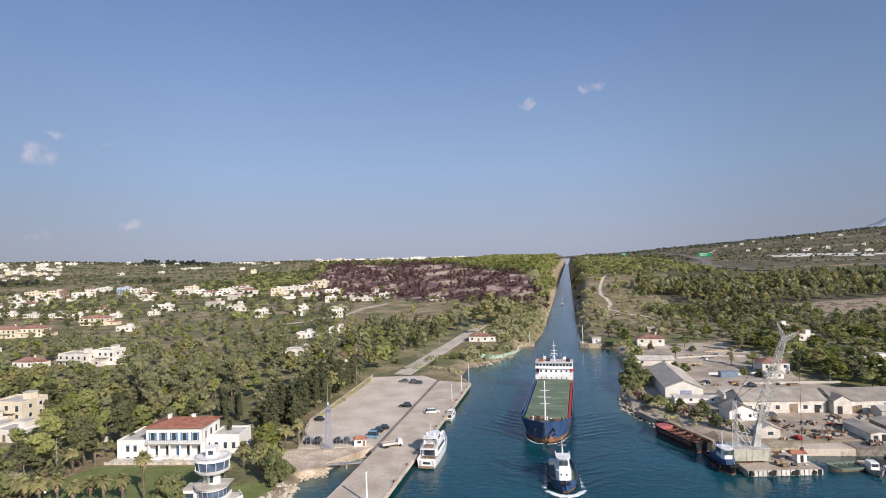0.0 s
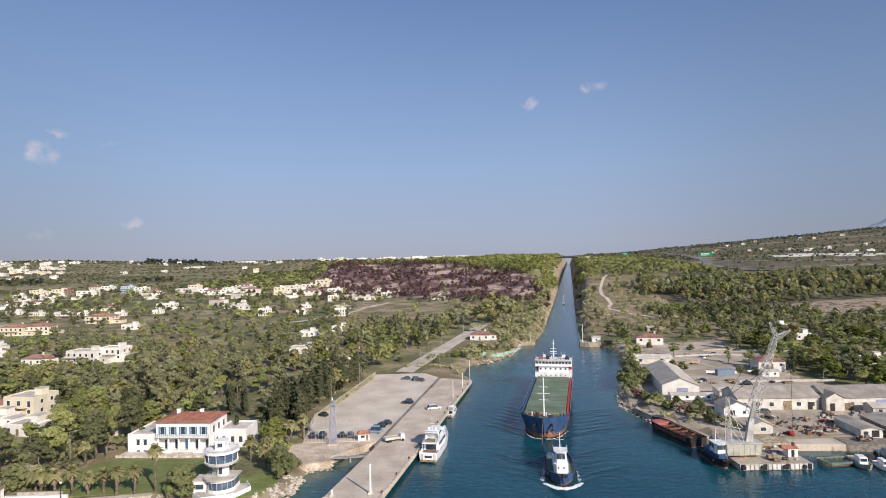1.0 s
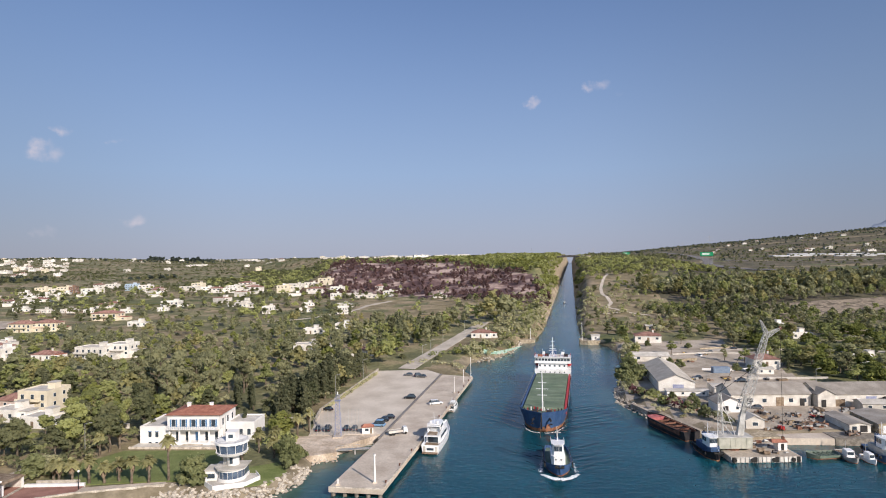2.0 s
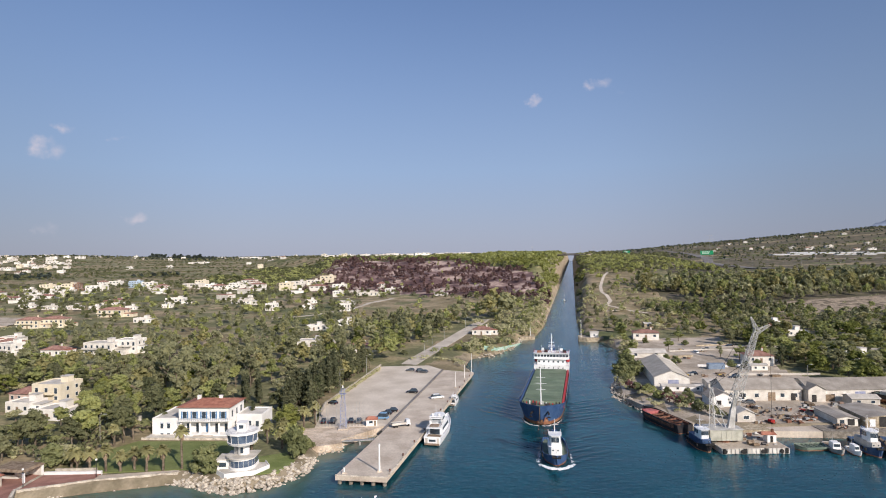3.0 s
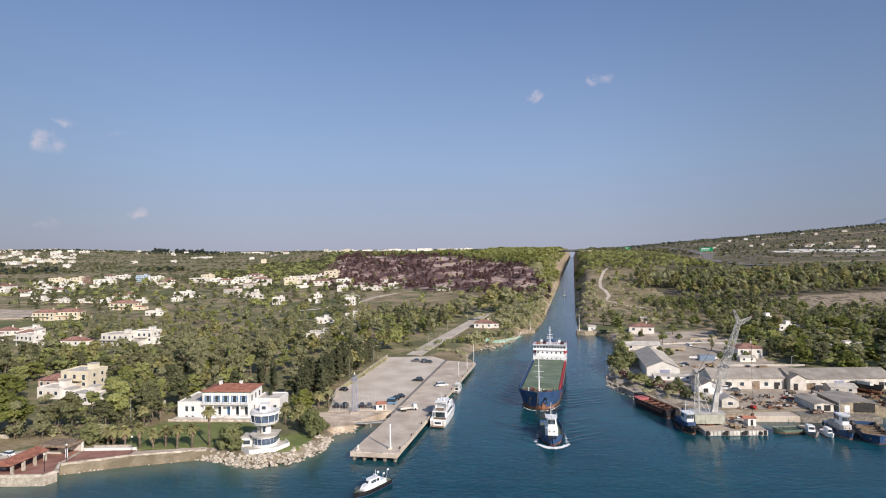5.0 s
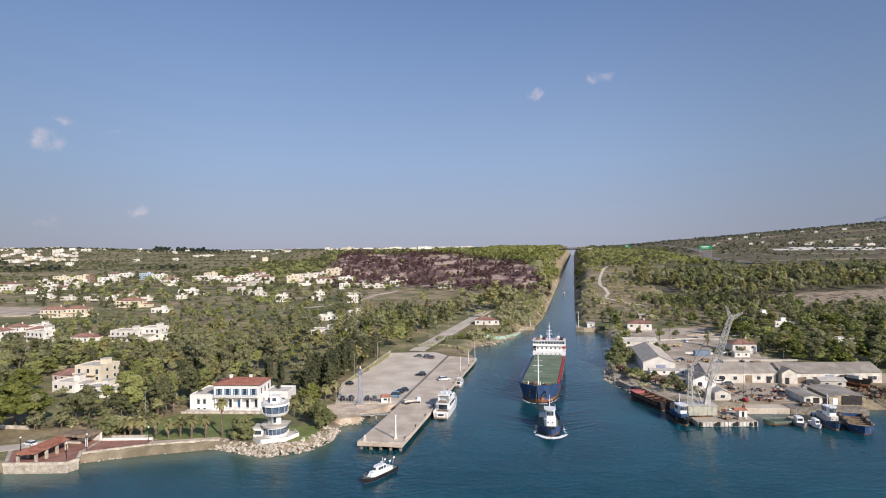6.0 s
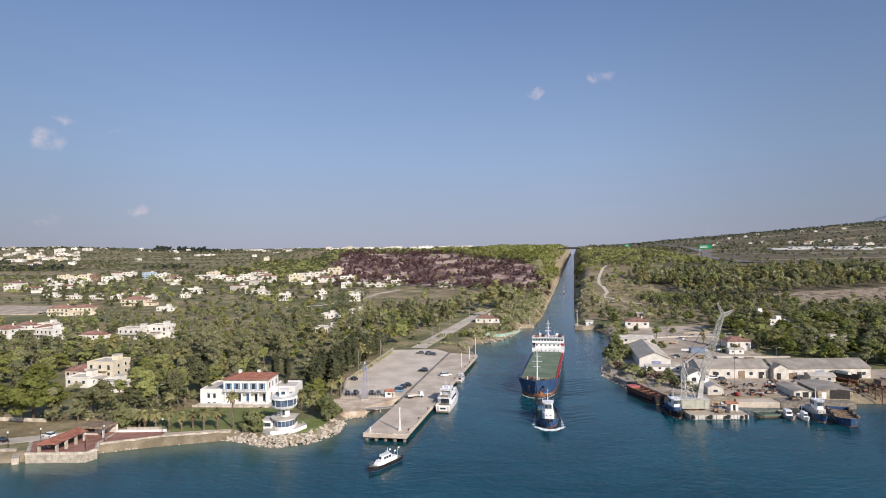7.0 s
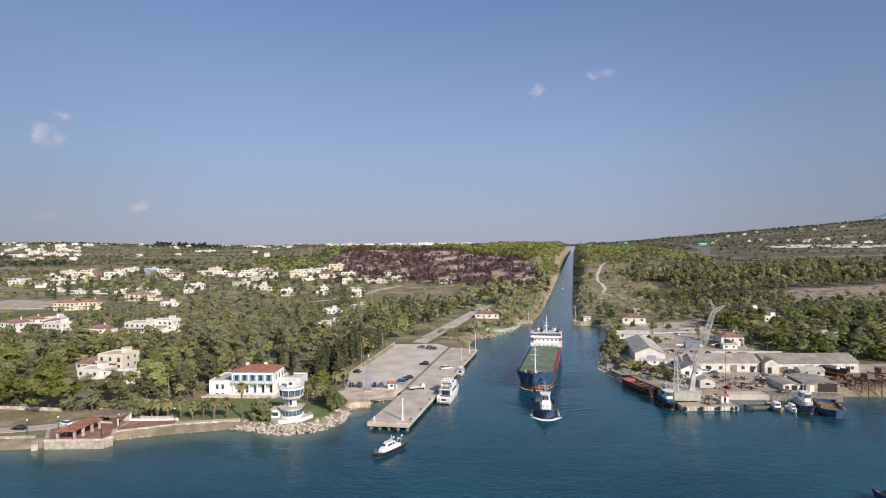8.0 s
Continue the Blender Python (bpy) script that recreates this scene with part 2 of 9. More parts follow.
M["cream"] = material("cream_render", (0.64, 0.56, 0.41), (0.74, 0.66, 0.51), 3, 0.85, bump=0.1, fine=0.2, vary=0.08)
M["pale"] = material("weathered_white_render", (0.52, 0.48, 0.42), (0.72, 0.68, 0.61), 2.5, 0.9, bump=0.15, fine=0.2, vary=0.12)
M["pinkish"] = material("rose_render", (0.55, 0.42, 0.36), (0.66, 0.54, 0.47), 3, 0.85, bump=0.1, fine=0.2, vary=0.08)
M["sky_blue"] = material("light_blue_render", (0.40, 0.51, 0.61), (0.50, 0.60, 0.69), 3, 0.85, bump=0.1, fine=0.2)
M["terracotta"] = material("terracotta_tiles", (0.27, 0.105, 0.07), (0.42, 0.185, 0.12), 1.6, 0.85, bump=0.6, fine=0.25, vary=0.22)
M["old_tiles"] = material("weathered_clay_tiles", (0.22, 0.115, 0.09), (0.37, 0.21, 0.16), 2.2, 0.9, bump=0.5, fine=0.3, vary=0.25)
M["old_brick"] = material("bare_brown_brick", (0.20, 0.115, 0.08), (0.33, 0.21, 0.15), 2.0, 0.9, bump=0.3, fine=0.3, vary=0.2)
M["off_white"] = material("chalky_cream_render", (0.66, 0.62, 0.55), (0.79, 0.76, 0.70), 3, 0.9, bump=0.1, fine=0.25, vary=0.14)
M["rusty_roof"] = material("rusty_sheet_roof", (0.16, 0.13, 0.105), (0.30, 0.255, 0.21), 3, 0.8, bump=0.3, fine=0.3, vary=0.2, third=(0.22, 0.15, 0.11))
M["pale_roof"] = material("bleached_sheet_roof", (0.40, 0.36, 0.30), (0.53, 0.485, 0.415), 4, 0.85, bump=0.3, fine=0.3, vary=0.15)
M["grey_roof"] = material("grey_corrugated_roof", (0.25, 0.22, 0.185), (0.36, 0.325, 0.28), 4, 0.85, bump=0.3, fine=0.3, vary=0.15)
M["flat_roof"] = material("flat_roof_screed", (0.42, 0.39, 0.34), (0.58, 0.54, 0.48), 3, 0.9, bump=0.2, fine=0.3, vary=0.12)
# near-black panels for open doorways: the inside's shade put into the colour
M["opening_shade"] = material("painted_interior_shade", (0.02, 0.02, 0.02), (0.045, 0.04, 0.038), 1, 0.6, bump=0)
M["glass"] = material("window_glass", (0.03, 0.045, 0.06), (0.06, 0.08, 0.10), 2, 0.12, bump=0, specular=0.6, vary=0.1)
M["tower_glass"] = material("blue_tinted_glass", (0.05, 0.075, 0.12), (0.12, 0.16, 0.22), 1.2, 0.1, bump=0, specular=0.8, vary=0.15)
M["blue_paint"] = material("blue_shutter_paint", (0.085, 0.20, 0.38), (0.14, 0.28, 0.46), 0.6, 0.6, bump=0.1, fine=0.05)
M["balcony_iron"] = material("blue_grey_ironwork", (0.16, 0.22, 0.30), (0.24, 0.30, 0.38), 0.6, 0.6, bump=0.05, fine=0.05)
M["hull_blue"] = material("dark_blue_hull_paint", (0.030, 0.068, 0.160), (0.052, 0.100, 0.200), 3, 0.45, bump=0.1, fine=0.3, vary=0.2)
M["hull_rust"] = material("rusty_boot_topping", (0.20, 0.07, 0.035), (0.36, 0.19, 0.11), 1.0, 0.8, bump=0.2, fine=0.2, vary=0.3)
M["hull_black"] = material("black_hull_paint", (0.012, 0.012, 0.016), (0.04, 0.035, 0.035), 2, 0.5, bump=0.1, fine=0.2, vary=0.2)
M["ship_red"] = material("red_coaming_paint", (0.36, 0.03, 0.035), (0.46, 0.06, 0.055), 2, 0.6, bump=0.1, fine=0.2)
M["hatch"] = material("green_grey_hatch_paint", (0.12, 0.165, 0.105), (0.18, 0.225, 0.15), 5, 0.75, bump=0.15, fine=0.4, vary=0.12)
M["deck"] = material("grey_green_deck_paint", (0.11, 0.16, 0.12), (0.19, 0.22, 0.17), 2, 0.8, bump=0.2, fine=0.3, vary=0.2)
M["boat_white"] = material("glossy_white_boat_paint", (0.76, 0.76, 0.75), (0.84, 0.84, 0.83), 3, 0.3, bump=0.0, vary=0.04, specular=0.5)
M["steel"] = material("weathered_grey_steel", (0.30, 0.30, 0.29), (0.52, 0.51, 0.48), 1.5, 0.6, metal=0.2, bump=0.1, fine=0.1, vary=0.2)
M["crane_paint"] = material("chalky_crane_paint", (0.37, 0.36, 0.33), (0.58, 0.565, 0.53), 1.5, 0.7, bump=0.1, fine=0.15, vary=0.18)
# dark tone gives the piles the shade under the quay
M["pile"] = material("dark_concrete", (0.16, 0.14, 0.11), (0.30, 0.265, 0.22), 1.0, 0.8, bump=0.3, fine=0.2, vary=0.2)
M["rust"] = material("rusted_iron", (0.10, 0.045, 0.03), (0.24, 0.12, 0.075), 0.8, 0.9, bump=0.4, fine=0.15, vary=0.3)
M["rubber"] = material("tyre_rubber", (0.015, 0.015, 0.015), (0.035, 0.033, 0.03), 0.4, 0.85, bump=0.2, fine=0.1)
M["bark"] = material("grey_brown_bark", (0.10, 0.075, 0.05), (0.22, 0.18, 0.13), 0.8, 0.95, bump=0.8, fine=0.12, vary=0.25)
M["crane_box"] = material("greenish_grey_machine_paint", (0.33, 0.33, 0.27), (0.45, 0.44, 0.37), 2, 0.7, bump=0.1, fine=0.15, vary=0.12)
M["netting"] = material("pale_green_netting", (0.22, 0.36, 0.28), (0.40, 0.52, 0.44), 1.5, 0.9, bump=0.3, fine=0.2, vary=0.2)
M["foam"] = material("white_water_foam", (0.60, 0.66, 0.68), (0.80, 0.83, 0.84), 0.8, 0.6, bump=0.4, fine=0.25)
M["wood"] = material("weathered_timber", (0.16, 0.11, 0.07), (0.30, 0.23, 0.16), 0.9, 0.9, bump=0.3, fine=0.1, vary=0.2)
M["sign_green"] = material("green_sign_face", (0.0, 0.22, 0.09), (0.005, 0.27, 0.12), 3, 0.5, bump=0)
for key, a, b in (("car_dark", (0.012, 0.013, 0.016), (0.022, 0.024, 0.03)), ("car_grey", (0.10, 0.10, 0.105), (0.14, 0.14, 0.145)), ("car_white", (0.70, 0.70, 0.69), (0.78, 0.78, 0.77)),
                  ("car_blue", (0.16, 0.30, 0.46), (0.20, 0.35, 0.52)), ("car_red", (0.30, 0.02, 0.02), (0.38, 0.035, 0.03))):
    M[key] = material(key + "_paint", a, b, 2, 0.25, bump=0, vary=0.03, specular=0.5)
L = {}
L["pine"] = foliage("pine_needles", (0.156, 0.190, 0.077), (0.447, 0.461, 0.185))
L["euca"] = foliage("grey_green_leaves", (0.145, 0.155, 0.086), (0.373, 0.371, 0.207), 9)
L["dark"] = foliage("dark_evergreen_leaves", (0.085, 0.102, 0.055), (0.235, 0.240, 0.125))
L["bright"] = foliage("bright_pine_needles", (0.125, 0.150, 0.040), (0.315, 0.330, 0.105))
L["olive"] = foliage("olive_leaves", (0.215, 0.228, 0.124), (0.581, 0.549, 0.331))
L["yellow"] = foliage("yellowing_leaves", (0.201, 0.194, 0.089), (0.447, 0.410, 0.185))
L["brown"] = foliage("scorched_twigs", (0.062, 0.042, 0.042), (0.190, 0.120, 0.110), 8)
L["cypress"] = foliage("cypress_needles", (0.072, 0.088, 0.050), (0.195, 0.200, 0.115))
L["bush"] = foliage("leathery_shrub_leaves", (0.120, 0.140, 0.062), (0.330, 0.345, 0.165))
L["palm"] = foliage("palm_fronds", (0.177, 0.177, 0.079), (0.476, 0.445, 0.220))
L["bloom"] = foliage("oleander_bloom", (0.060, 0.062, 0.032), (0.260, 0.110, 0.125))
L["conifer"] = foliage("dark_conifer_needles", (0.040, 0.055, 0.050), (0.095, 0.115, 0.095), 9)
# leaves of the distant trees: darker copies, with shade put into the colour
L["far_olive_dim"] = foliage("olive_leaves_dimmed_far", (0.095, 0.105, 0.062), (0.215, 0.220, 0.130), 30)
L["far_green_dim"] = foliage("green_leaves_dimmed_far", (0.080, 0.095, 0.045), (0.190, 0.200, 0.095), 30)


# ---- building helpers ----
class Shape:
    """Collects corners and faces for one mesh."""

    def __init__(self):
        self.v, self.f = [], []

    def add(self, verts, faces):
        k = len(self.v)
        self.v += [tuple(p) for p in verts]
        self.f += [tuple(i + k for i in f) for f in faces]
        return self

    def box(self, x0, x1, y0, y1, z0, z1):
        return self.add([(x0, y0, z0), (x1, y0, z0), (x1, y1, z0), (x0, y1, z0), (x0, y0, z1), (x1, y0, z1), (x1, y1, z1), (x0, y1, z1)],
                        [(3, 2, 1, 0), (4, 5, 6, 7), (0, 1, 5, 4), (1, 2, 6, 5), (2, 3, 7, 6), (3, 0, 4, 7)])

    def prism(self, poly, z0, z1, top=None):
        """A polygon, counter-clockwise from above, raised from z0 to z1; top: another outline for its upper face."""
        n, top = len(poly), top or poly
        return self.add([(*p[:2], z0) for p in poly] + [(*p[:2], z1) for p in top],
                        [tuple(range(n - 1, -1, -1)), tuple(range(n, 2 * n))] + [(i, (i + 1) % n, n + (i + 1) % n, n + i) for i in range(n)])

    def rod(self, p, q, r, r2=None, n=6):
        p, q, r2 = Vector(p), Vector(q), r if r2 is None else r2
        w = (q - p).normalized()
        u = w.orthogonal().normalized()
        s = w.cross(u)
        ring = [(u * math.cos(2 * math.pi * i / n) + s * math.sin(2 * math.pi * i / n)) for i in range(n)]
        return self.add([p + d * r for d in ring] + [q + d * r2 for d in ring],
                        [tuple(range(n - 1, -1, -1)), tuple(range(n, 2 * n))] + [(i, (i + 1) % n, n + (i + 1) % n, n + i) for i in range(n)])

    def loft(self, rings, closed=True, caps=True):
        """Skin over rings of equally many points."""
        n, k = len(rings[0]), len(rings)
        faces = []
        for a in range(k - 1):
            for i in range(n if closed else n - 1):
                j = (i + 1) % n
                faces.append((a * n + i, a * n + j, (a + 1) * n + j, (a + 1) * n + i))
        if caps:
            faces += [tuple(range(n - 1, -1, -1)), tuple(range((k - 1) * n, k * n))]
        return self.add([p for r in rings for p in r], faces)

    def ball(self, c, r, n=8, m=5, flat=1.0):
        rings = []
        for a in range(1, m):
            t = math.pi * a / m
            rings.append([(c[0] + r * math.sin(t) * math.cos(2 * math.pi * i / n), c[1] + r * math.sin(t) * math.sin(2 * math.pi * i / n), c[2] - r * flat * math.cos(t)) for i in range(n)])
        return self.loft(rings)

    def mesh(self, name):
        me = bpy.data.meshes.new(name)
        me.from_pydata(self.v, [], self.f)
        me.update()
        return me


def fast_mesh(name, verts, faces):
    """A mesh from arrays; all faces have equally many corners."""
    me = bpy.data.meshes.new(name)
    k = faces.shape[1]
    me.vertices.add(len(verts)), me.loops.add(faces.size), me.polygons.add(len(faces))
    me.vertices.foreach_set("co", np.ascontiguousarray(verts, np.float32).ravel())
    me.loops.foreach_set("vertex_index", np.ascontiguousarray(faces, np.int32).ravel())
    me.polygons.foreach_set("loop_start", np.arange(len(faces), dtype=np.int32) * k)
    me.update(calc_edges=True)
    me.validate()
    return me


def part(name, shape, mat, parent=None, label="", smooth=False, at=None):
    me = shape if isinstance(shape, bpy.types.Mesh) else shape.mesh(name)
    if not me.materials:
        me.materials.append(mat)
    if smooth:
        me.polygons.foreach_set("use_smooth", [True] * len(me.polygons))
    ob = new(name, me)
    ob.parent = parent
    if at is not None:
        ob.matrix_basis = at
    return tagged(ob, label)


def thing(name, m, label, category, group="", kind=""):
    ob = new(name)
    ob.empty_display_size = 0.5
    ob.matrix_basis = m
    return tagged(ob, label, category, group, kind)


def setting(name, shape, mat, label, category="", smooth=False):
    return tagged(part(name, shape, mat, None, label, smooth), label, category, kind="structure")


KNOWN_HEIGHT, KNOWN_SHORE = {}, {}


def ground_at(x, y):
    if (x, y) in KNOWN_HEIGHT:
        return KNOWN_HEIGHT[(x, y)]
    return float(height(np.array([x]), np.array([y]))[0])


# ---- the lie of the land: canal axis, shoreline and heights ----
CANAL_HALF = 12.6


def canal_x(y):
    return -7.5 + 0.2455 * y


SHORE_LEFT = [(-4600, 100), (-300, 108), (-140, 116), (-112, 119), (-99, 124), (-84, 129.3), (-64, 134), (-55, 130), (-49, 128), (-40, 131),
              (-34.5, 139), (-32.5, 151), (-33, 158), (-27, 161), (-17, 171), (-13, 168), (19, 256.5), (18.5, 282), (22, 305), (32, 310), (48, 335), (59.5, 372), (67, 373)]
SHORE_RIGHT = [(97.6, 367), (109, 354), (107, 322), (98, 290), (86.5, 254), (76, 232), (71.5, 213), (72.7, 204), (74.5, 193), (79, 169),
               (88, 163.5), (105, 161.5), (146, 161), (172, 158), (260, 158), (4600, 140)]
BASIN = SHORE_LEFT + [(canal_x(431) - CANAL_HALF, 431), (canal_x(505) - CANAL_HALF, 505), (canal_x(505) + CANAL_HALF, 505)] + SHORE_RIGHT + [(4600, -4600), (-4600, -4600)]


def ramp(v, a, b):
    k = np.clip((np.asarray(v, float) - a) / (b - a), 0, 1)
    return k * k * (3 - 2 * k)


def shore_distance(x, y):
    """Metres from the water's edge, positive on land."""
    x, y = np.asarray(x, float), np.asarray(y, float)
    best, inside = np.full(x.shape, 1e9), np.zeros(x.shape, bool)
    for (ax, ay), (bx, by) in zip(BASIN, BASIN[1:] + BASIN[:1]):
        ex, ey = bx - ax, by - ay
        k = np.clip(((x - ax) * ex + (y - ay) * ey) / (ex * ex + ey * ey), 0, 1)
        best = np.minimum(best, np.hypot(x - ax - k * ex, y - ay - k * ey))
        if ay != by:
            inside ^= ((ay > y) != (by > y)) & (x < ax + (y - ay) / (by - ay) * ex)
    port = np.where(inside, -best, best)
    canal = (np.abs(x - canal_x(y)) - CANAL_HALF) * 0.971
    return np.where(y > 500, np.minimum(canal, np.where(y > 520, 1e9, port)), port)


def ripple(x, y, size):
    """Smooth unevenness between about -1 and 1."""
    u, v = x / size, y / size
    return (np.sin(u * 1.7 + 1.3 * np.sin(v * 1.1 + 0.4)) + np.sin(v * 2.1 + 1.7 * np.sin(u * 0.9 + 2.0)) + 0.6 * np.sin(u * 3.9 - v * 2.7 + 1.1)) / 2.6


def land(x, y):
    x, y = np.asarray(x, float), np.asarray(y, float)
    e = x - canal_x(y)
    left = np.interp(y, [100, 190, 272, 320, 450, 700, 1000, 1600, 2500, 4000, 5000], [1.9, 2.05, 2.15, 3.4, 7, 12, 19, 31, 48, 64, 72])
    hill = 49 + 2.0 * ripple(x, y, 60) + 9.0 * ramp(y, 1100, 2000)
    k = ramp(y + 14 * ripple(x, y, 45) + 90 * ramp(e, -160, -20), 690, 985) * ramp(x + 0.05 * y + 280 * ramp(y, 1250, 1900), -185, -75)
    left = left * (1 - k) + np.maximum(left, hill) * k
    left = left + 30 * ramp(-(x + 5) / (y + 51), 0.36, 0.62) * ramp(y, 1300, 3000)
    near = np.interp(y, [150, 330, 480, 600, 800, 1100, 1600, 5000], [2.3, 2.6, 6, 14, 26, 40, 49, 55])
    far = np.interp(y, [150, 330, 430, 442, 494, 545, 900, 1500, 2500, 5000], [2.3, 2.8, 5, 6, 15.5, 19, 25, 35, 48, 56])
    m = ramp(e, 90, 330)
    bearing = (x + 5) / (y + 51)
    right = near * (1 - m) + far * m + ramp(y, 1500, 3300) * np.maximum(0, bearing - 0.27) * 255 + 60 * ramp(y, 3500, 4700) * ramp(bearing, 0.62, 0.8)
    z = np.where(e < 0, left, right)
    rough = ramp(y, 330, 600)
    return z + rough * (1.2 * ripple(x, y, 38) + 0.5 * ripple(y, x, 11)) + 2.5 * ramp(y, 900, 2000) * ripple(y, x, 160)


def height(x, y):
    """The ground's height: the land, falling to the water along banks, cliffs and quays."""
    d = shore_distance(x, y)
    slope = np.interp(y, [100, 250, 480, 600, 800, 1000, 1300, 5000], [0.9, 1.0, 1.1, 1.3, 1.5, 1.8, 2.6, 2.8])
    bank = np.where(d > 0, d * slope * (1 + 0.25 * ripple(x, y, 14)) - 0.2, np.maximum(d * 0.7, -7) - 0.2)
    top = land(x, y)
    return np.where(bank < top, bank, top)


def burnt_edge(y):
    """How far from the canal's axis the burnt slope ends."""
    return np.interp(y, [600, 690, 740, 804, 880, 1000], [-14, -16, -32, -62, -130, -230])


# ---- ground: one sheet from the sea bed to the skyline ----
def ground_sheet():
    ys = [92.0]
    while ys[-1] < 4880:
        y = ys[-1]
        ys.append(y + (1.6 if y < 180 else 2.4 if y < 300 else y * 0.011))
    ys = np.array(ys)
    metres = np.array([0, 6, 11, 12.2, 12.8, 13.6, 15, 17, 20, 24, 29, 35, 42, 50])
    fan = np.concatenate([np.arange(1, 151) * 0.0085, 1.275 + np.arange(1, 40) * 0.05])
    m_all = np.concatenate([metres, np.full(len(fan), 50.0)])
    f_all = np.concatenate([np.zeros(len(metres)), fan])
    m_cols = np.concatenate([-m_all[:0:-1], m_all])
    f_cols = np.concatenate([-f_all[:0:-1], f_all])
    x = canal_x(ys)[:, None] + m_cols[None, :] + f_cols[None, :] * (ys[:, None] + 51)
    y = np.broadcast_to(ys[:, None], x.shape)
    z = height(x, y)
    rows, cols = x.shape
    idx = np.arange(rows * cols).reshape(rows, cols)
    faces = np.stack([idx[:-1, :-1], idx[:-1, 1:], idx[1:, 1:], idx[1:, :-1]], -1).reshape(-1, 4)
    me = fast_mesh("ground", np.stack([x, y, z], -1).reshape(-1, 3), faces)
    names = ["scrub", "dry", "burnt", "rock", "field", "yard", "seabed", "hill", "spoil"]
    for k in names:
        me.materials.append(M[k])
    cx, cy, cz = (a.reshape(-1)[faces].mean(1) for a in (x, y, z))
    e, d = cx - canal_x(cy), shore_distance(cx, cy)
    n1, n2 = ripple(cx, cy, 23), ripple(cy, cx, 70)
    kind = np.zeros(len(faces), int)
    kind[(n1 + 0.8 * n2 > 0.35)] = 1
    bands = np.sin(cy / 55 + 1.5 * ripple(cx, cy, 300) + 0.4 * n2)
    kind[(e > 150) & (cy > 780)] = 7
    kind[(e > 150) & (cy > 780) & (bands > 0.86)] = 1
    kind[(e < -200) & (cy > 800) & (bands + 0.5 * n2 > 0.75)] = 1
    kind[(n2 < -0.55) & (cy > 330)] = 4
    hill = (cx + 0.05 * cy > -105 + 22 * n1) & (cy > 690 - 115 * ramp(e, -220, -40) + 14 * n1) & (cy < 1000 + 25 * n1) & (e < burnt_edge(cy) + 8 * n1)
    kind[hill] = 2
    kind[(e > 0) & (e < 130 + 20 * n1) & (cy > 380) & (cy < 860) & (n1 > -0.6)] = 1
    # darker ground under the pine belt: its shade put into the ground colour
    kind[(e > 100) & (cy > 492) & (cy < 760)] = 7
    kind[(e > 100) & (cy > 436) & (cy < 497 + 3 * n1) & (cx > 272 + 14 * n1)] = 8
    kind[(e > 0) & (cy < 348) & (cx < 150 + 0.15 * (cy - 160) + 6 * n1)] = 5
    kind[(e > 0) & (cy < 215) & (cx < 200)] = 5
    kind[(e < -16) & (cy > 640) & (cy < 2000) & (e > burnt_edge(cy)) & (e > -260)] = 4
    kind[(cx > -70) & (e < -60) & (cy > 455) & (cy < 660) & (n1 > -0.3)] = 1
    kind[(e > 0) & (cy >= 205) & (cy < 330) & (cx > 158 + 0.15 * (cy - 160) + 6 * n1) & (n1 > -0.5)] = 4
    kind[(e > 0) & (cy < 188 + 4 * n1) & (cx > 146 + 5 * n1)] = 1
    cut = cz < land(cx, cy) - 1.0
    kind[cut & (cy > 300)] = 1
    kind[cut & (cy > 470) & (d < 5 + 4 * n1)] = 3
    kind[cut & (cy > 470) & (d >= 5 + 4 * n1) & (e < 0)] = 0
    kind[cut & (cy > 1120) & (d < 14 + 3 * n1)] = 3
    kind[(d < 4) & (cy < 330)] = 6
    kind[cz < 0.1] = 6
    me.polygons.foreach_set("material_index", kind.astype(np.int32))
    me.polygons.foreach_set("use_smooth", np.ones(len(faces), bool))
    return tagged(new("ground", me), "dry scrubland, fields, burnt hillside and pale cliffs sloping to the water", "ground", kind="structure")


ground_sheet()


def water_sheet():
    xs = np.concatenate([[-4800, -1500], np.arange(-420, 361, 5.0), [1500, 4800]])
    ys = np.concatenate([[-4000, -1000], np.arange(70, 521, 5.0), [1200, 2500, 4860]])
    x, y = np.meshgrid(xs, ys)
    idx = np.arange(x.size).reshape(x.shape)
    faces = np.stack([idx[:-1, :-1], idx[:-1, 1:], idx[1:, 1:], idx[1:, :-1]], -1).reshape(-1, 4)
    me = fast_mesh("water", np.stack([x, y, np.zeros_like(x)], -1).reshape(-1, 3), faces)
    d = -shore_distance(x.ravel(), y.ravel())
    west = 1 - ramp(x.ravel(), -60, 20)
    near = (1 - ramp(d, 0, 14)) * (0.35 + 0.5 * west) + 0.16 * (1 - ramp(d, 10, 45)) * west
    near[(y.ravel() > 515) | (d < -20)] = 0
    layer = me.attributes.new("shallow", "FLOAT", "POINT")
    layer.data.foreach_set("value", near.astype(np.float32))
    me.materials.append(M["water"])
    return tagged(new("water", me), "teal blue sea and canal water with fine ripples", "water", kind="structure")


water_sheet()


# ---- quays, car park, roads ----
def slab(name, poly, z0, z1, mat, label, category):
    return setting(name, Shape().prism(poly, z0, z1), mat, label, category)


JETTY = [(-24.6, 131.2), (-11.8, 128.7), (19.4, 256.7), (6.0, 264.0), (-15.9, 166.0)]
slab("quay_1", JETTY, 1.1, 2.2, M["concrete"], "long pale concrete quay with worn edges, on piles", "quay")
slab("car_park", [(-37.5, 173.2), (-14.6, 173.2), (5.2, 264.5), (-9.0, 291), (-16, 289), (-24.2, 275), (-38.6, 201)], 0.5, 2.26, M["lot"], "wide pale gravelled car park beside the quay", "car park")
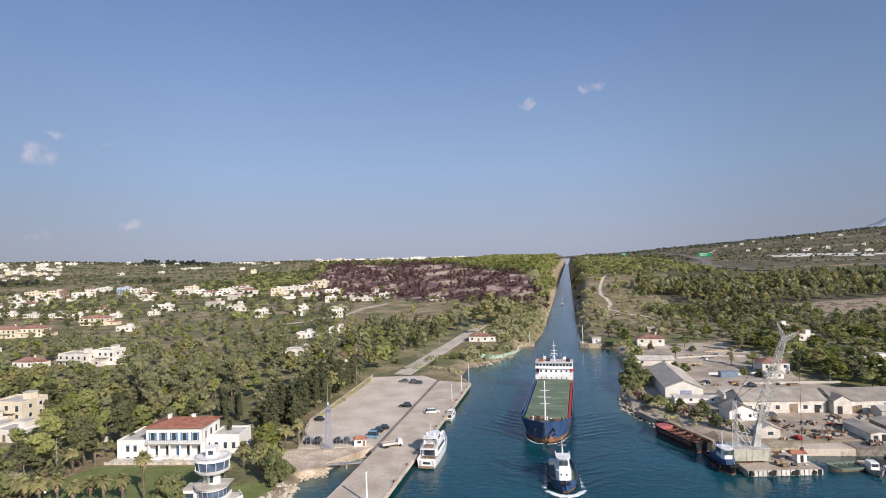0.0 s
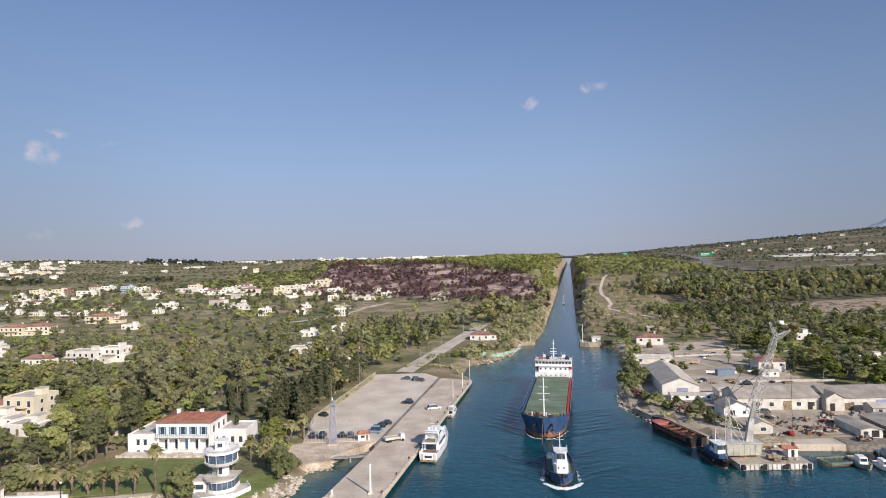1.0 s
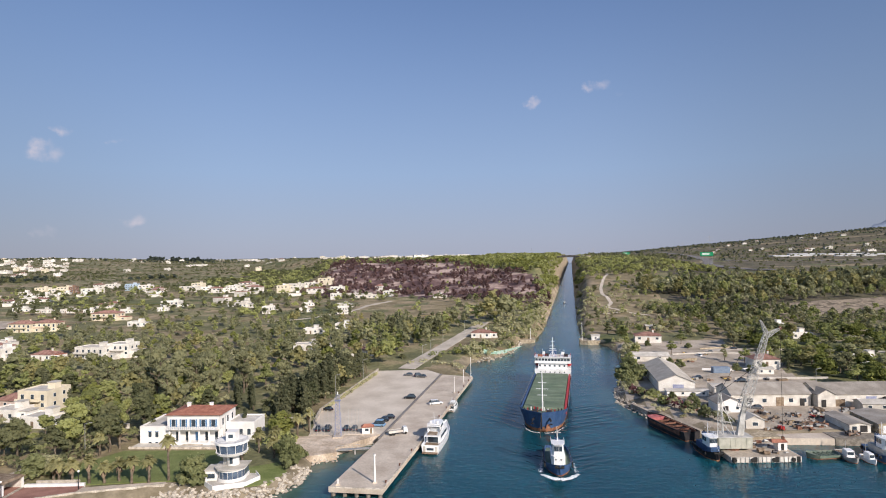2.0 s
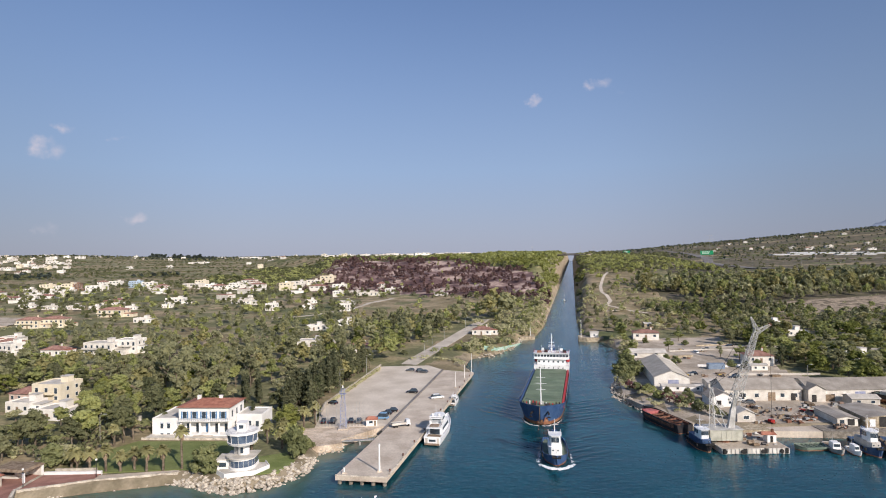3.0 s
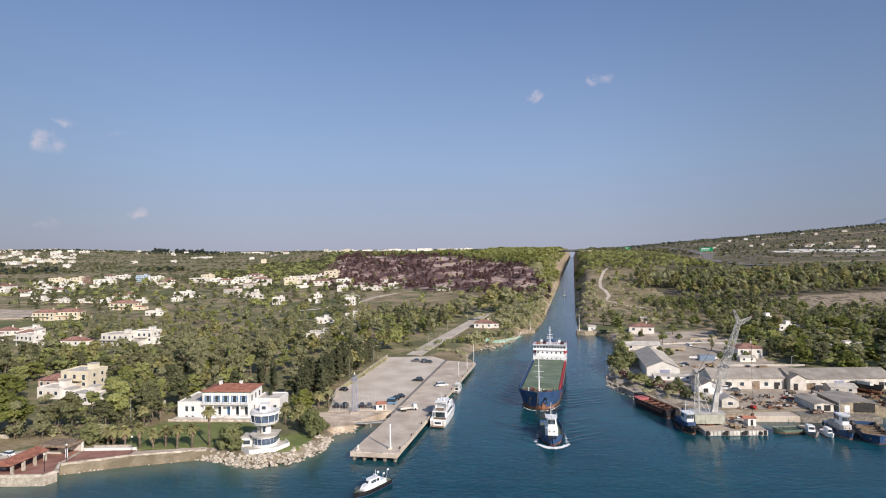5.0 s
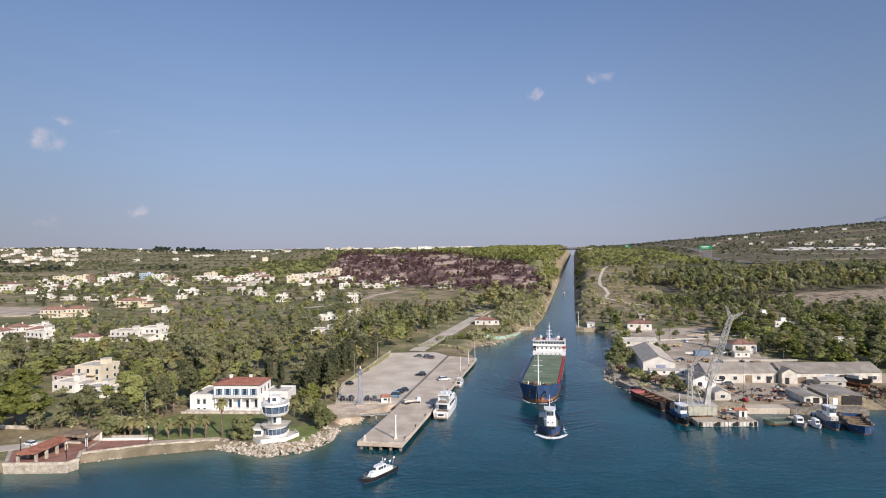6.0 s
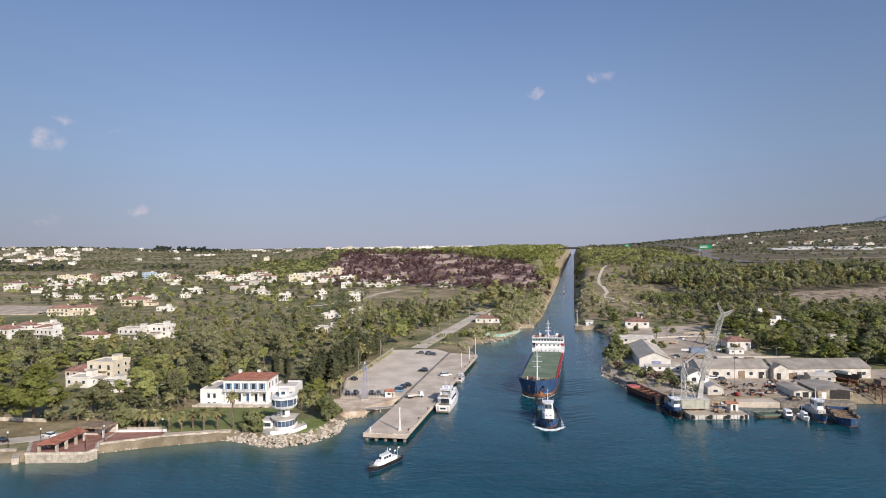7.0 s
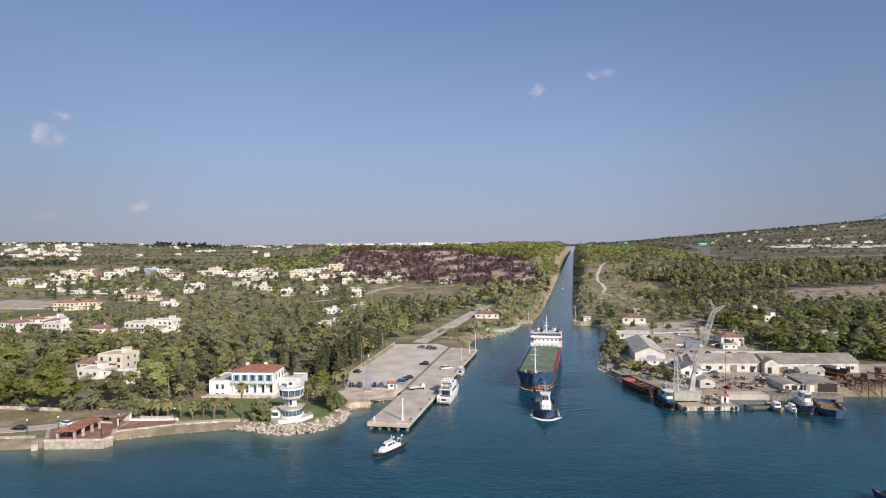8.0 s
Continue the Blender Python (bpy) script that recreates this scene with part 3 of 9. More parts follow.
slab("quay_2", [(-41, 156), (-33, 154.5), (-26.5, 157.2), (-27.5, 160.5), (-17.5, 171.2), (-15.5, 173.15), (-44, 173.15)], -1.0, 2.13, M["landing"], "low dusty landing with a stone edge", "quay")


def strip(name, line, width, mat, label, lift=0.12, category="road"):
    """A road laid over the ground along a line of points."""
    pts = []
    for (ax, ay), (bx, by) in zip(line, line[1:]):
        n = max(2, int(math.hypot(bx - ax, by - ay) / 4))
        pts += [(ax + (bx - ax) * i / n, ay + (by - ay) * i / n) for i in range(n)]
    pts.append(line[-1])
    p = np.array(pts)
    for _ in range(3):
        p[1:-1] = (p[:-2] + 2 * p[1:-1] + p[2:]) / 4
    t = np.gradient(p, axis=0)
    t /= np.linalg.norm(t, axis=1)[:, None]
    side = np.stack([-t[:, 1], t[:, 0]], 1) * width / 2
    rows = []
    for k in (1, 0.5, 0, -0.5, -1):
        q = p + side * k
        rows.append(np.column_stack([q, height(q[:, 0], q[:, 1]) + lift]))
    top = np.max([r[:, 2] for r in rows], axis=0)
    s, n = Shape(), len(p)
    rings = [[(*rows[0][i][:2], rows[0][i][2] - 0.5)] + [(*r[i][:2], 0.5 * r[i][2] + 0.5 * top[i]) for r in rows] + [(*rows[4][i][:2], rows[4][i][2] - 0.5)] for i in range(n)]
    s.loft(rings, closed=False, caps=False)
    return setting(name, s, mat, label, category, smooth=False)


strip("road_1", [(-11, 279), (-8, 289), (-1, 310), (7, 332), (18, 365), (29, 399), (38, 424), (42, 440)], 8.5, M["road"], "pale worn road leading inland from the car park")
strip("road_2", [(-260, 122), (-180, 124), (-140, 128), (-122, 132), (-110, 138), (-104, 148), (-106, 162)], 5.5, M["road"], "pale coastal road with dusty verges")
strip("road_3", [(-130, 470), (-100, 482), (-75, 520), (-58, 580), (-40, 640)], 5, M["road"], "pale lane between fields and houses")
strip("road_4", [(150, 310), (175, 316), (215, 300), (280, 285)], 5, M["road"], "pale lane through the trees")
strip("path", [(146, 484), (158, 488), (168, 491)], 3.4, M["lot"], "pale dirt track to the canal bank", 0.1, "path")
strip("field", [(-440, 482), (-400, 480), (-322, 478)], 60, M["yard"], "bare pale field between the houses", 0.35, "field")
strip("field", [(-400, 690), (-330, 680), (-270, 660)], 45, M["field"], "flat green field before the village", 0.35, "field")
strip("field", [(-40, 500), (10, 520), (30, 560)], 50, M["dry"], "dry grass field beside the lane", 0.3, "field")
ROAD_LOW = [(955, 2394), (880, 1950), (800, 1680), (700, 1450), (610, 1260), (562, 1120), (556, 1010), (570, 900), (610, 830), (700, 790)]
ROAD_HIGH = [(862, 1856), (800, 1600), (806, 1450), (900, 1400), (1060, 1420), (1300, 1470)]
strip("road_5", ROAD_LOW, 20, M["asphalt"], "grey dual carriageway curving down the hillside", 1.4)
strip("road_6", ROAD_HIGH, 14, M["asphalt"], "grey slip road of the motorway", 1.2)
strip("road_7", [(385, 1380), (430, 1430), (560, 1700), (700, 2100), (800, 2500)], 16, M["road"], "pale motorway approach beyond the canal bridge", 2.5)
strip("path", [(182, 473), (168, 491), (160, 520), (174, 548), (180, 580), (183, 609), (200, 670), (223, 741), (255, 830), (277, 888)], 3.4, M["lot"], "pale dirt track up the canal bank", 0.1, "path")


# ---- jetty furniture ----
def jetty_parts():
    for i in range(5):
        x, y = -23.6 + i * 2.8, 131.9 - i * 0.55
        tagged(part("pile", Shape().rod((x, y, -6), (x, y, 1.1), 0.5, n=8), M["pile"]), "round concrete pile under the quay", "pile", "piles of the quay")
    for i in range(11):
        y = 133 + i * 11.5
        x = -11.4 + (y - 128.7) * 0.2437
        o = thing("bollard", pose(x - 0.9, y, 2.2), "short rusty mooring bollard on the quay edge", "bollard", "bollards on the quay")
        part("post", Shape().rod((0, 0, 0), (0, 0, 0.5), 0.18, 0.16, 8), M["rust"], o)
        part("cap", Shape().rod((0, 0, 0.5), (0, 0, 0.66), 0.27, 0.22, 8), M["rust"], o)
    s = Shape()
    for i in range(30):
        y = 130.5 + i * 4.2
        x = -11.8 + (y - 128.7) * 0.2437
        s.prism([(x - 0.32, y), (x + 0.06, y), (x + 0.06 + 0.98, y + 4.0), (x - 0.32 + 0.98, y + 4.0)], 2.2, 2.38)
    setting("kerb", s, M["stone"], "low worn stone kerb along the quay edge", "kerb")
    s = Shape()
    s.prism([(-24.6, 131.2), (-11.8, 128.7), (-11.7, 129.1), (-24.5, 131.6)], 2.2, 2.42)
    setting("kerb", s, M["stone"], "low concrete kerb at the head of the quay", "kerb")
    s = Shape()
    n = 26
    for i in range(n):
        a, c = i / n, (i + 0.93) / n
        f = lambda k, o: (-15.6 + o + k * 21.0, 168 + k * 96)
        s.prism([f(a, -0.35), f(a, 0.35), f(c, 0.35), f(c, -0.35)], 2.1, 2.62)
    setting("low_wall", s, M["asphalt"], "low stone wall dividing quay and car park", "wall")


jetty_parts()


def beacon_post(x, y, z, h, r=0.22, label="slim white navigation post standing on the quay"):
    o = thing("beacon_post", pose(x, y, z), label, "post")
    part("plinth", Shape().box(-0.5, 0.5, -0.5, 0.5, 0, 0.35), M["concrete"], o)
    part("shaft", Shape().rod((0, 0, 0.35), (0, 0, h - 0.6), r, r * 0.75, 10), M["white"], o)
    part("lantern", Shape().rod((0, 0, h - 0.6), (0, 0, h - 0.1), r * 1.1, r * 0.9, 8), M["white"], o)
    part("cap", Shape().rod((0, 0, h - 0.1), (0, 0, h), r * 1.3, 0.03, 8), M["steel"], o)


beacon_post(-13.9, 133.2, 2.2, 7.0, 0.27)
beacon_post(9.6, 226, 2.2, 6.5, 0.14, "thin white light post on the quay edge")
beacon_post(14.4, 244, 2.2, 6.0, 0.14, "thin white light post on the quay edge")
beacon_post(18.4, 256.2, 2.2, 9.0, 0.12, "tall thin white pole at the far quay corner")
beacon_post(-22.6, 132.6, 2.2, 1.6, 0.2, "short white marker at the head of the quay")


def lattice_mast(x, y, z, h, w):
    o = thing("lattice_mast", pose(x, y, z), "tall blue grey steel lattice mast beside the landing", "mast")
    part("footing", Shape().box(-w * 0.8, w * 0.8, -w * 0.8, w * 0.8, 0, 0.4), M["concrete"], o)
    corners = [(-1, -1), (1, -1), (1, 1), (-1, 1)]
    at = lambda c, k: (c[0] * w * (0.5 - 0.28 * k), c[1] * w * (0.5 - 0.28 * k), 0.4 + k * (h - 0.4))
    for c in corners:
        part("leg", Shape().rod(at(c, 0), at(c, 1), 0.07, 0.05, 5), M["mast_paint"], o)
    s, n = Shape(), 12
    for i in range(n):
        for a, c in zip(corners, corners[1:] + corners[:1]):
            s.rod(at(a, i / n), at(c, (i + 1) / n), 0.035, n=4)
            s.rod(at(a, i / n), at(c, i / n), 0.03, n=4)
    part("bracing", s, M["mast_paint"], o)
    part("platform", Shape().box(-0.9, 0.9, -0.9, 0.9, h - 1.9, h - 1.75), M["mast_paint"], o)
    s = Shape()
    for a, c in zip(corners, corners[1:] + corners[:1]):
        s.rod((a[0] * 0.9, a[1] * 0.9, h - 0.9), (c[0] * 0.9, c[1] * 0.9, h - 0.9), 0.03, n=4)
        s.rod((a[0] * 0.9, a[1] * 0.9, h - 1.8), (a[0] * 0.9, a[1] * 0.9, h - 0.9), 0.03, n=4)
    part("railing", s, M["mast_paint"], o)
    part("lamp", Shape().rod((0, 0, h), (0, 0, h + 0.8), 0.25, 0.15, 8), M["white"], o)


M["mast_paint"] = material("faded_blue_mast_paint", (0.22, 0.24, 0.36), (0.34, 0.36, 0.46), 1, 0.6, bump=0.1, fine=0.1)
lattice_mast(-28.2, 171.4, 2.13, 12.8, 1.9)


def flagpole(x, y, z, h):
    o = thing("flagpole", pose(x, y, z), "thin bare white flagpole at the car park edge", "flagpole", "row of flagpoles")
    part("pole", Shape().rod((0, 0, 0), (0, 0, h), 0.045, 0.03, 5), M["steel"], o)
    part("base", Shape().box(-0.2, 0.2, -0.2, 0.2, 0, 0.15), M["concrete"], o)
    part("finial", Shape().ball((0, 0, h + 0.06), 0.09, 6, 4), M["steel"], o)


for i in range(15):
    flagpole(-37.0 + i * 1.05, 174.0 + 0.04 * i, 2.26, 7.2)


def footbridge():
    o = thing("footbridge", pose(-21.2, 161.5, 1.5, 0, 0, 6), "low grey steel footbridge over the narrow inlet", "footbridge")
    part("deck", Shape().box(-6, 4.6, -0.8, 0.8, 0, 0.14), M["steel"], o)
    for k in (-0.8, 0.8):
        s = Shape()
        s.rod((-6, k, 1.0), (4.6, k, 1.0), 0.04, n=4)
        for i in range(8):
            s.rod((-6 + i * 1.5, k, 0.1), (-6 + i * 1.5, k, 1.0), 0.035, n=4)
        part("handrail", s, M["steel"], o)
    for k in (-6, -0.8, 4.4):
        part("support", Shape().rod((k, 0, -3), (k, 0, 0), 0.25, n=6), M["steel"], o)


footbridge()


def gate_hut():
    o = thing("gate_hut", pose(-19.6, 174.8, 2.26, 0, 0, 4) @ Matrix.Diagonal((1, 1, 0.8, 1)), "small white hut with a red tiled roof in the car park", "hut")
    part("wall", Shape().box(-1.7, 1.7, -1.2, 1.2, 0, 2.4), M["white"], o)
    part("roof", Shape().prism([(-2.0, -1.5), (2.0, -1.5), (2.0, 1.5), (-2.0, 1.5)], 2.4, 3.4, [(-1.0, -0.05), (1.0, -0.05), (1.0, 0.05), (-1.0, 0.05)]), M["terracotta"], o)
    part("window", Shape().box(-0.8, 0.3, -1.24, -1.19, 1.0, 1.9), M["glass"], o)
    part("door", Shape().box(0.7, 1.4, -1.24, -1.19, 0.02, 2.0), M["wood"], o)


gate_hut()


# ---- vehicles ----
def car(paint, label, category="car", length=4.3, width=1.75, tall=1.48):
    o = thing(category.replace(" ", "_"), pose(0, 0, 0), label, category)
    hl, hw = length / 2, width / 2
    ring = lambda y, w, z0, z1: [(-w * 0.92, y, z0), (w * 0.92, y, z0), (w, y, (z0 + z1) / 2), (w * 0.94, y, z1), (-w * 0.94, y, z1), (-w, y, (z0 + z1) / 2)]
    body = Shape().loft([ring(-hl, hw * 0.85, 0.35, 0.62), ring(-hl + 0.25, hw, 0.22, 0.86), ring(0, hw, 0.22, 0.92), ring(hl - 1.2, hw, 0.22, 0.88), ring(hl - 0.2, hw * 0.96, 0.24, 0.70), ring(hl, hw * 0.8, 0.36, 0.58)])
    part("body", body, paint, o)
    rect = lambda y, w, z: [(-w, y, z), (w, y, z)]
    lo, hi = (-hl + 0.35, hl - 1.15), (-hl + 0.75, hl - 1.9)
    cab = Shape().prism([(-hw * 0.9, lo[0]), (hw * 0.9, lo[0]), (hw * 0.9, lo[1]), (-hw * 0.9, lo[1])], 0.88, tall - 0.08,
                        [(-hw * 0.72, hi[0]), (hw * 0.72, hi[0]), (hw * 0.72, hi[1]), (-hw * 0.72, hi[1])])
    part("window_glass", cab, M["glass"], o)
    part("roof", Shape().prism([(-hw * 0.74, hi[0] - 0.05), (hw * 0.74, hi[0] - 0.05), (hw * 0.74, hi[1] + 0.05), (-hw * 0.74, hi[1] + 0.05)], tall - 0.09, tall,
                               [(-hw * 0.66, hi[0] + 0.1), (hw * 0.66, hi[0] + 0.1), (hw * 0.66, hi[1] - 0.1), (-hw * 0.66, hi[1] - 0.1)]), paint, o)
    for sx in (-1, 1):
        for y in (-hl + 0.8, hl - 0.85):
            w = part("wheel", Shape().rod((sx * (hw - 0.2), y, 0.32), (sx * (hw + 0.01), y, 0.32), 0.32, n=10), M["rubber"], o)
            part("rim", Shape().rod((sx * (hw + 0.005), y, 0.32), (sx * (hw + 0.03), y, 0.32), 0.18, n=8), M["steel"], w)
        part("headlight", Shape().box(sx * hw * 0.66 - 0.17, sx * hw * 0.66 + 0.17, hl - 0.1, hl + 0.005, 0.55, 0.68), M["boat_white"], o)
        part("tail_light", Shape().box(sx * hw * 0.7 - 0.14, sx * hw * 0.7 + 0.14, -hl - 0.005, -hl + 0.1, 0.55, 0.68), M["car_red"], o)
    return o


CARS = {"dark": car(M["car_dark"], "black parked hatchback car"), "grey": car(M["car_grey"], "silver grey parked saloon car"), "white": car(M["car_white"], "white parked saloon car"),
        "blue": car(M["car_blue"], "light blue parked van", "van", 4.9, 1.95, 2.1), "suv": car(M["car_dark"], "dark parked off-road car", "car", 4.6, 1.85, 1.75)}
USED_CAR = set()


def park(kind, x, y, turn, z=None):
    z = ground_at(x, y) if z is None else z
    m = pose(x, y, z, 0, 0, turn)
    if kind in USED_CAR:
        copy_thing(CARS[kind], m)
    else:
        USED_CAR.add(kind)
        CARS[kind].matrix_basis = m


LOT = 2.265
for kind, x, y, turn, z in (("dark", -35.5, 178.5, 10, LOT), ("suv", -32.4, 178.3, -5, LOT), ("dark", -26.6, 178.4, 5, LOT), ("grey", -24.0, 178.2, 0, LOT), ("blue", -17.0, 181.5, 75, LOT),
                            ("dark", -15.9, 187.0, 80, LOT), ("dark", -14.2, 190.2, 84, LOT), ("suv", -7.8, 218.0, 78, LOT), ("dark", -36.6, 203, 60, LOT), ("grey", -9.8, 262.5, 80, LOT),
                            ("suv", -4.8, 260.0, -70, LOT), ("grey", -3.5, 258.0, 60, LOT), ("dark", -128.6, 130.2, 80, None), ("white", -117.5, 134.6, 68, None), ("grey", -137.8, 128.6, 84, None)):
    park(kind, x, y, turn, z)


def pickup(m):
    o = car(M["car_white"], "white pickup truck with an open load bed", "pickup", 5.2, 1.85, 1.75)
    o.matrix_basis = m
    part("load_bed", Shape().box(-0.78, 0.78, -2.45, -0.9, 0.93, 1.0), M["rubber"], o)


pickup(pose(1.9, 208.5, 2.2, 0, 0, -75))


def tipper(m):
    o = thing("truck", m, "flatbed truck with white cab and dusty bed parked on the quay", "truck")
    part("chassis", Shape().box(-0.5, 0.5, -3.6, 3.4, 0.55, 0.85), M["hull_black"], o)
    cab = part("cab", Shape().prism([(-1.15, 1.9), (1.15, 1.9), (1.15, 3.7), (-1.15, 3.7)], 0.6, 2.6, [(-1.1, 1.95), (1.1, 1.95), (1.05, 3.35), (-1.05, 3.35)]), M["car_white"], o)
    part("windscreen", Shape().add([(-0.95, 3.62, 1.55), (0.95, 3.62, 1.55), (0.9, 3.44, 2.4), (-0.9, 3.44, 2.4)], [(0, 1, 2, 3)]), M["glass"], cab)
    bed = part("load_bed", Shape().box(-1.2, 1.2, -3.9, 1.7, 0.9, 1.1), M["flat_roof"], o)
    for x0, x1, y0, y1 in ((-1.2, -1.12, -3.9, 1.7), (1.12, 1.2, -3.9, 1.7), (-1.12, 1.12, -3.9, -3.82), (-1.12, 1.12, 1.62, 1.7)):
        part("side_board", Shape().box(x0, x1, y0, y1, 1.1, 1.75), M["flat_roof"], bed)
    part("tank", Shape().box(-0.8, 0.8, -3.2, 0.9, 1.1, 1.6), M["flat_roof"], o)
    for y in (-2.9, -1.9, 2.7):
        for sx in (-1, 1):
            part("wheel", Shape().rod((sx * 0.85, y, 0.5), (sx * 1.15, y, 0.5), 0.5, n=12), M["rubber"], o)


tipper(pose(-10.2, 172.4, 2.2, 0, 0, -70) @ Matrix.Diagonal((0.82, 0.8, 0.82, 1)))


# ---- vessels ----
def hull_rings(length, beam, depth, sheer=1.0, bow=0.28, stern=0.9, n=15, keel=-1.2, flare=0.12, transom=0.85, full=2.2):
    """Cross-sections of a hull from stern (-y) to bow (+y): rings of points from port rail round the keel to starboard rail."""
    rings = []
    for i in range(n):
        k = i / (n - 1)
        y = -length / 2 + length * k
        w = beam / 2 * (transom + (1 - transom) * min(1, k / 0.2)) if k < 0.2 else beam / 2
        if k > 1 - bow:
            u = (k - 1 + bow) / bow
            w = beam / 2 * max(0.02, (1 - u ** full))
        up = depth + sheer * max(0, (k - 0.6) / 0.4) ** 2 + 0.2 * sheer * max(0, (0.2 - k) / 0.2)
        wl = w * (1 - flare * (1 + 2.0 * max(0, (k - 0.7) / 0.3)))
        wl = max(wl, 0.01)
        rings.append((y, w, wl, up))
    return rings


def hull(o, length, beam, depth, paint, bottom, deck, sheer=1.0, bow=0.28, transom=0.85, bulwark=0.8, line=0.5, rake=0.06, name="hull", flare=0.12, full=2.2):
    rings = hull_rings(length, beam, depth, sheer, bow, transom=transom, flare=flare, full=full, n=25)
    lean = lambda y, z: y - (rake * length * (1 - min(1, max(0, z) / (depth + sheer))) if y > length * 0.5 - 0.01 else rake * length * 0.5 * (1 - min(1, max(0, z) / (depth + sheer))) * max(0, (y / length - 0.3) / 0.2))
    up = lambda y, w, wl, z, top: (wl + (w - wl) * max(0, (z - line) / max(0.1, top - line)))
    sec = lambda r, z: up(r[0], r[1], r[2], z, r[3])
    s = Shape()
    s.loft([[(-sec(r, line), lean(r[0], line), line), (-sec(r, r[3] * 0.6), lean(r[0], r[3] * 0.6), r[3] * 0.6), (-r[1], r[0], r[3])] for r in rings], closed=False, caps=False)
    s.loft([[(r[1], r[0], r[3]), (sec(r, r[3] * 0.6), lean(r[0], r[3] * 0.6), r[3] * 0.6), (sec(r, line), lean(r[0], line), line)] for r in rings], closed=False, caps=False)
    r = rings[0]
    s.add([(-sec(r, line), r[0], line), (sec(r, line), r[0], line), (r[1], r[0], r[3]), (-r[1], r[0], r[3])], [(0, 1, 2, 3)])
    part(name, s, paint, o, smooth=False)
    s = Shape().loft([[(-r[2], lean(r[0], line), line), (-r[2] * 0.96, lean(r[0], 0), -0.1), (0, lean(r[0], 0) * 0.97, -1.3), (r[2] * 0.96, lean(r[0], 0), -0.1), (r[2], lean(r[0], line), line)] for r in rings], closed=False, caps=True)
    part("underbody", s, bottom, o)
    wide = [max(0.0, sec(r, r[3] - bulwark) - 0.12) for r in rings]
    back = [min(lean(r[0], r[3] - bulwark), length / 2 * 0.985 - 0.3) for r in rings]
    s = Shape().loft([[(-w, y, r[3] - bulwark), (w, y, r[3] - bulwark)] for r, w, y in zip(rings, wide, back)], closed=False, caps=False)
    part("deck", s, deck, o)
    s = Shape().loft([[(-w, y, r[3] - bulwark), (-max(0, r[1] - 0.12), r[0] * 0.994, r[3] + 0.02), (-r[1] - 0.02, r[0], r[3] + 0.02)] for r, w, y in zip(rings, wide, back)], closed=False, caps=False)
    s.loft([[(r[1] + 0.02, r[0], r[3] + 0.02), (max(0, r[1] - 0.12), r[0] * 0.994, r[3] + 0.02), (w, y, r[3] - bulwark)] for r, w, y in zip(rings, wide, back)], closed=False, caps=False)
    part("bulwark", s, paint, o)
    return rings


def railing(name, pts, h, mat, parent, gap=1.5):
    s = Shape()
    for p, q in zip(pts, pts[1:]):
        p, q = Vector(p), Vector(q)
        n = max(1, round((q - p).length / gap))
        for k in (0.5, 1):
            s.rod(p + Vector((0, 0, h * k)), q + Vector((0, 0, h * k)), 0.03, n=4)
        for i in range(n + 1):
            c = p + (q - p) * i / n
            s.rod(c, c + Vector((0, 0, h)), 0.03, n=4)
    return part(name, s, mat, parent)


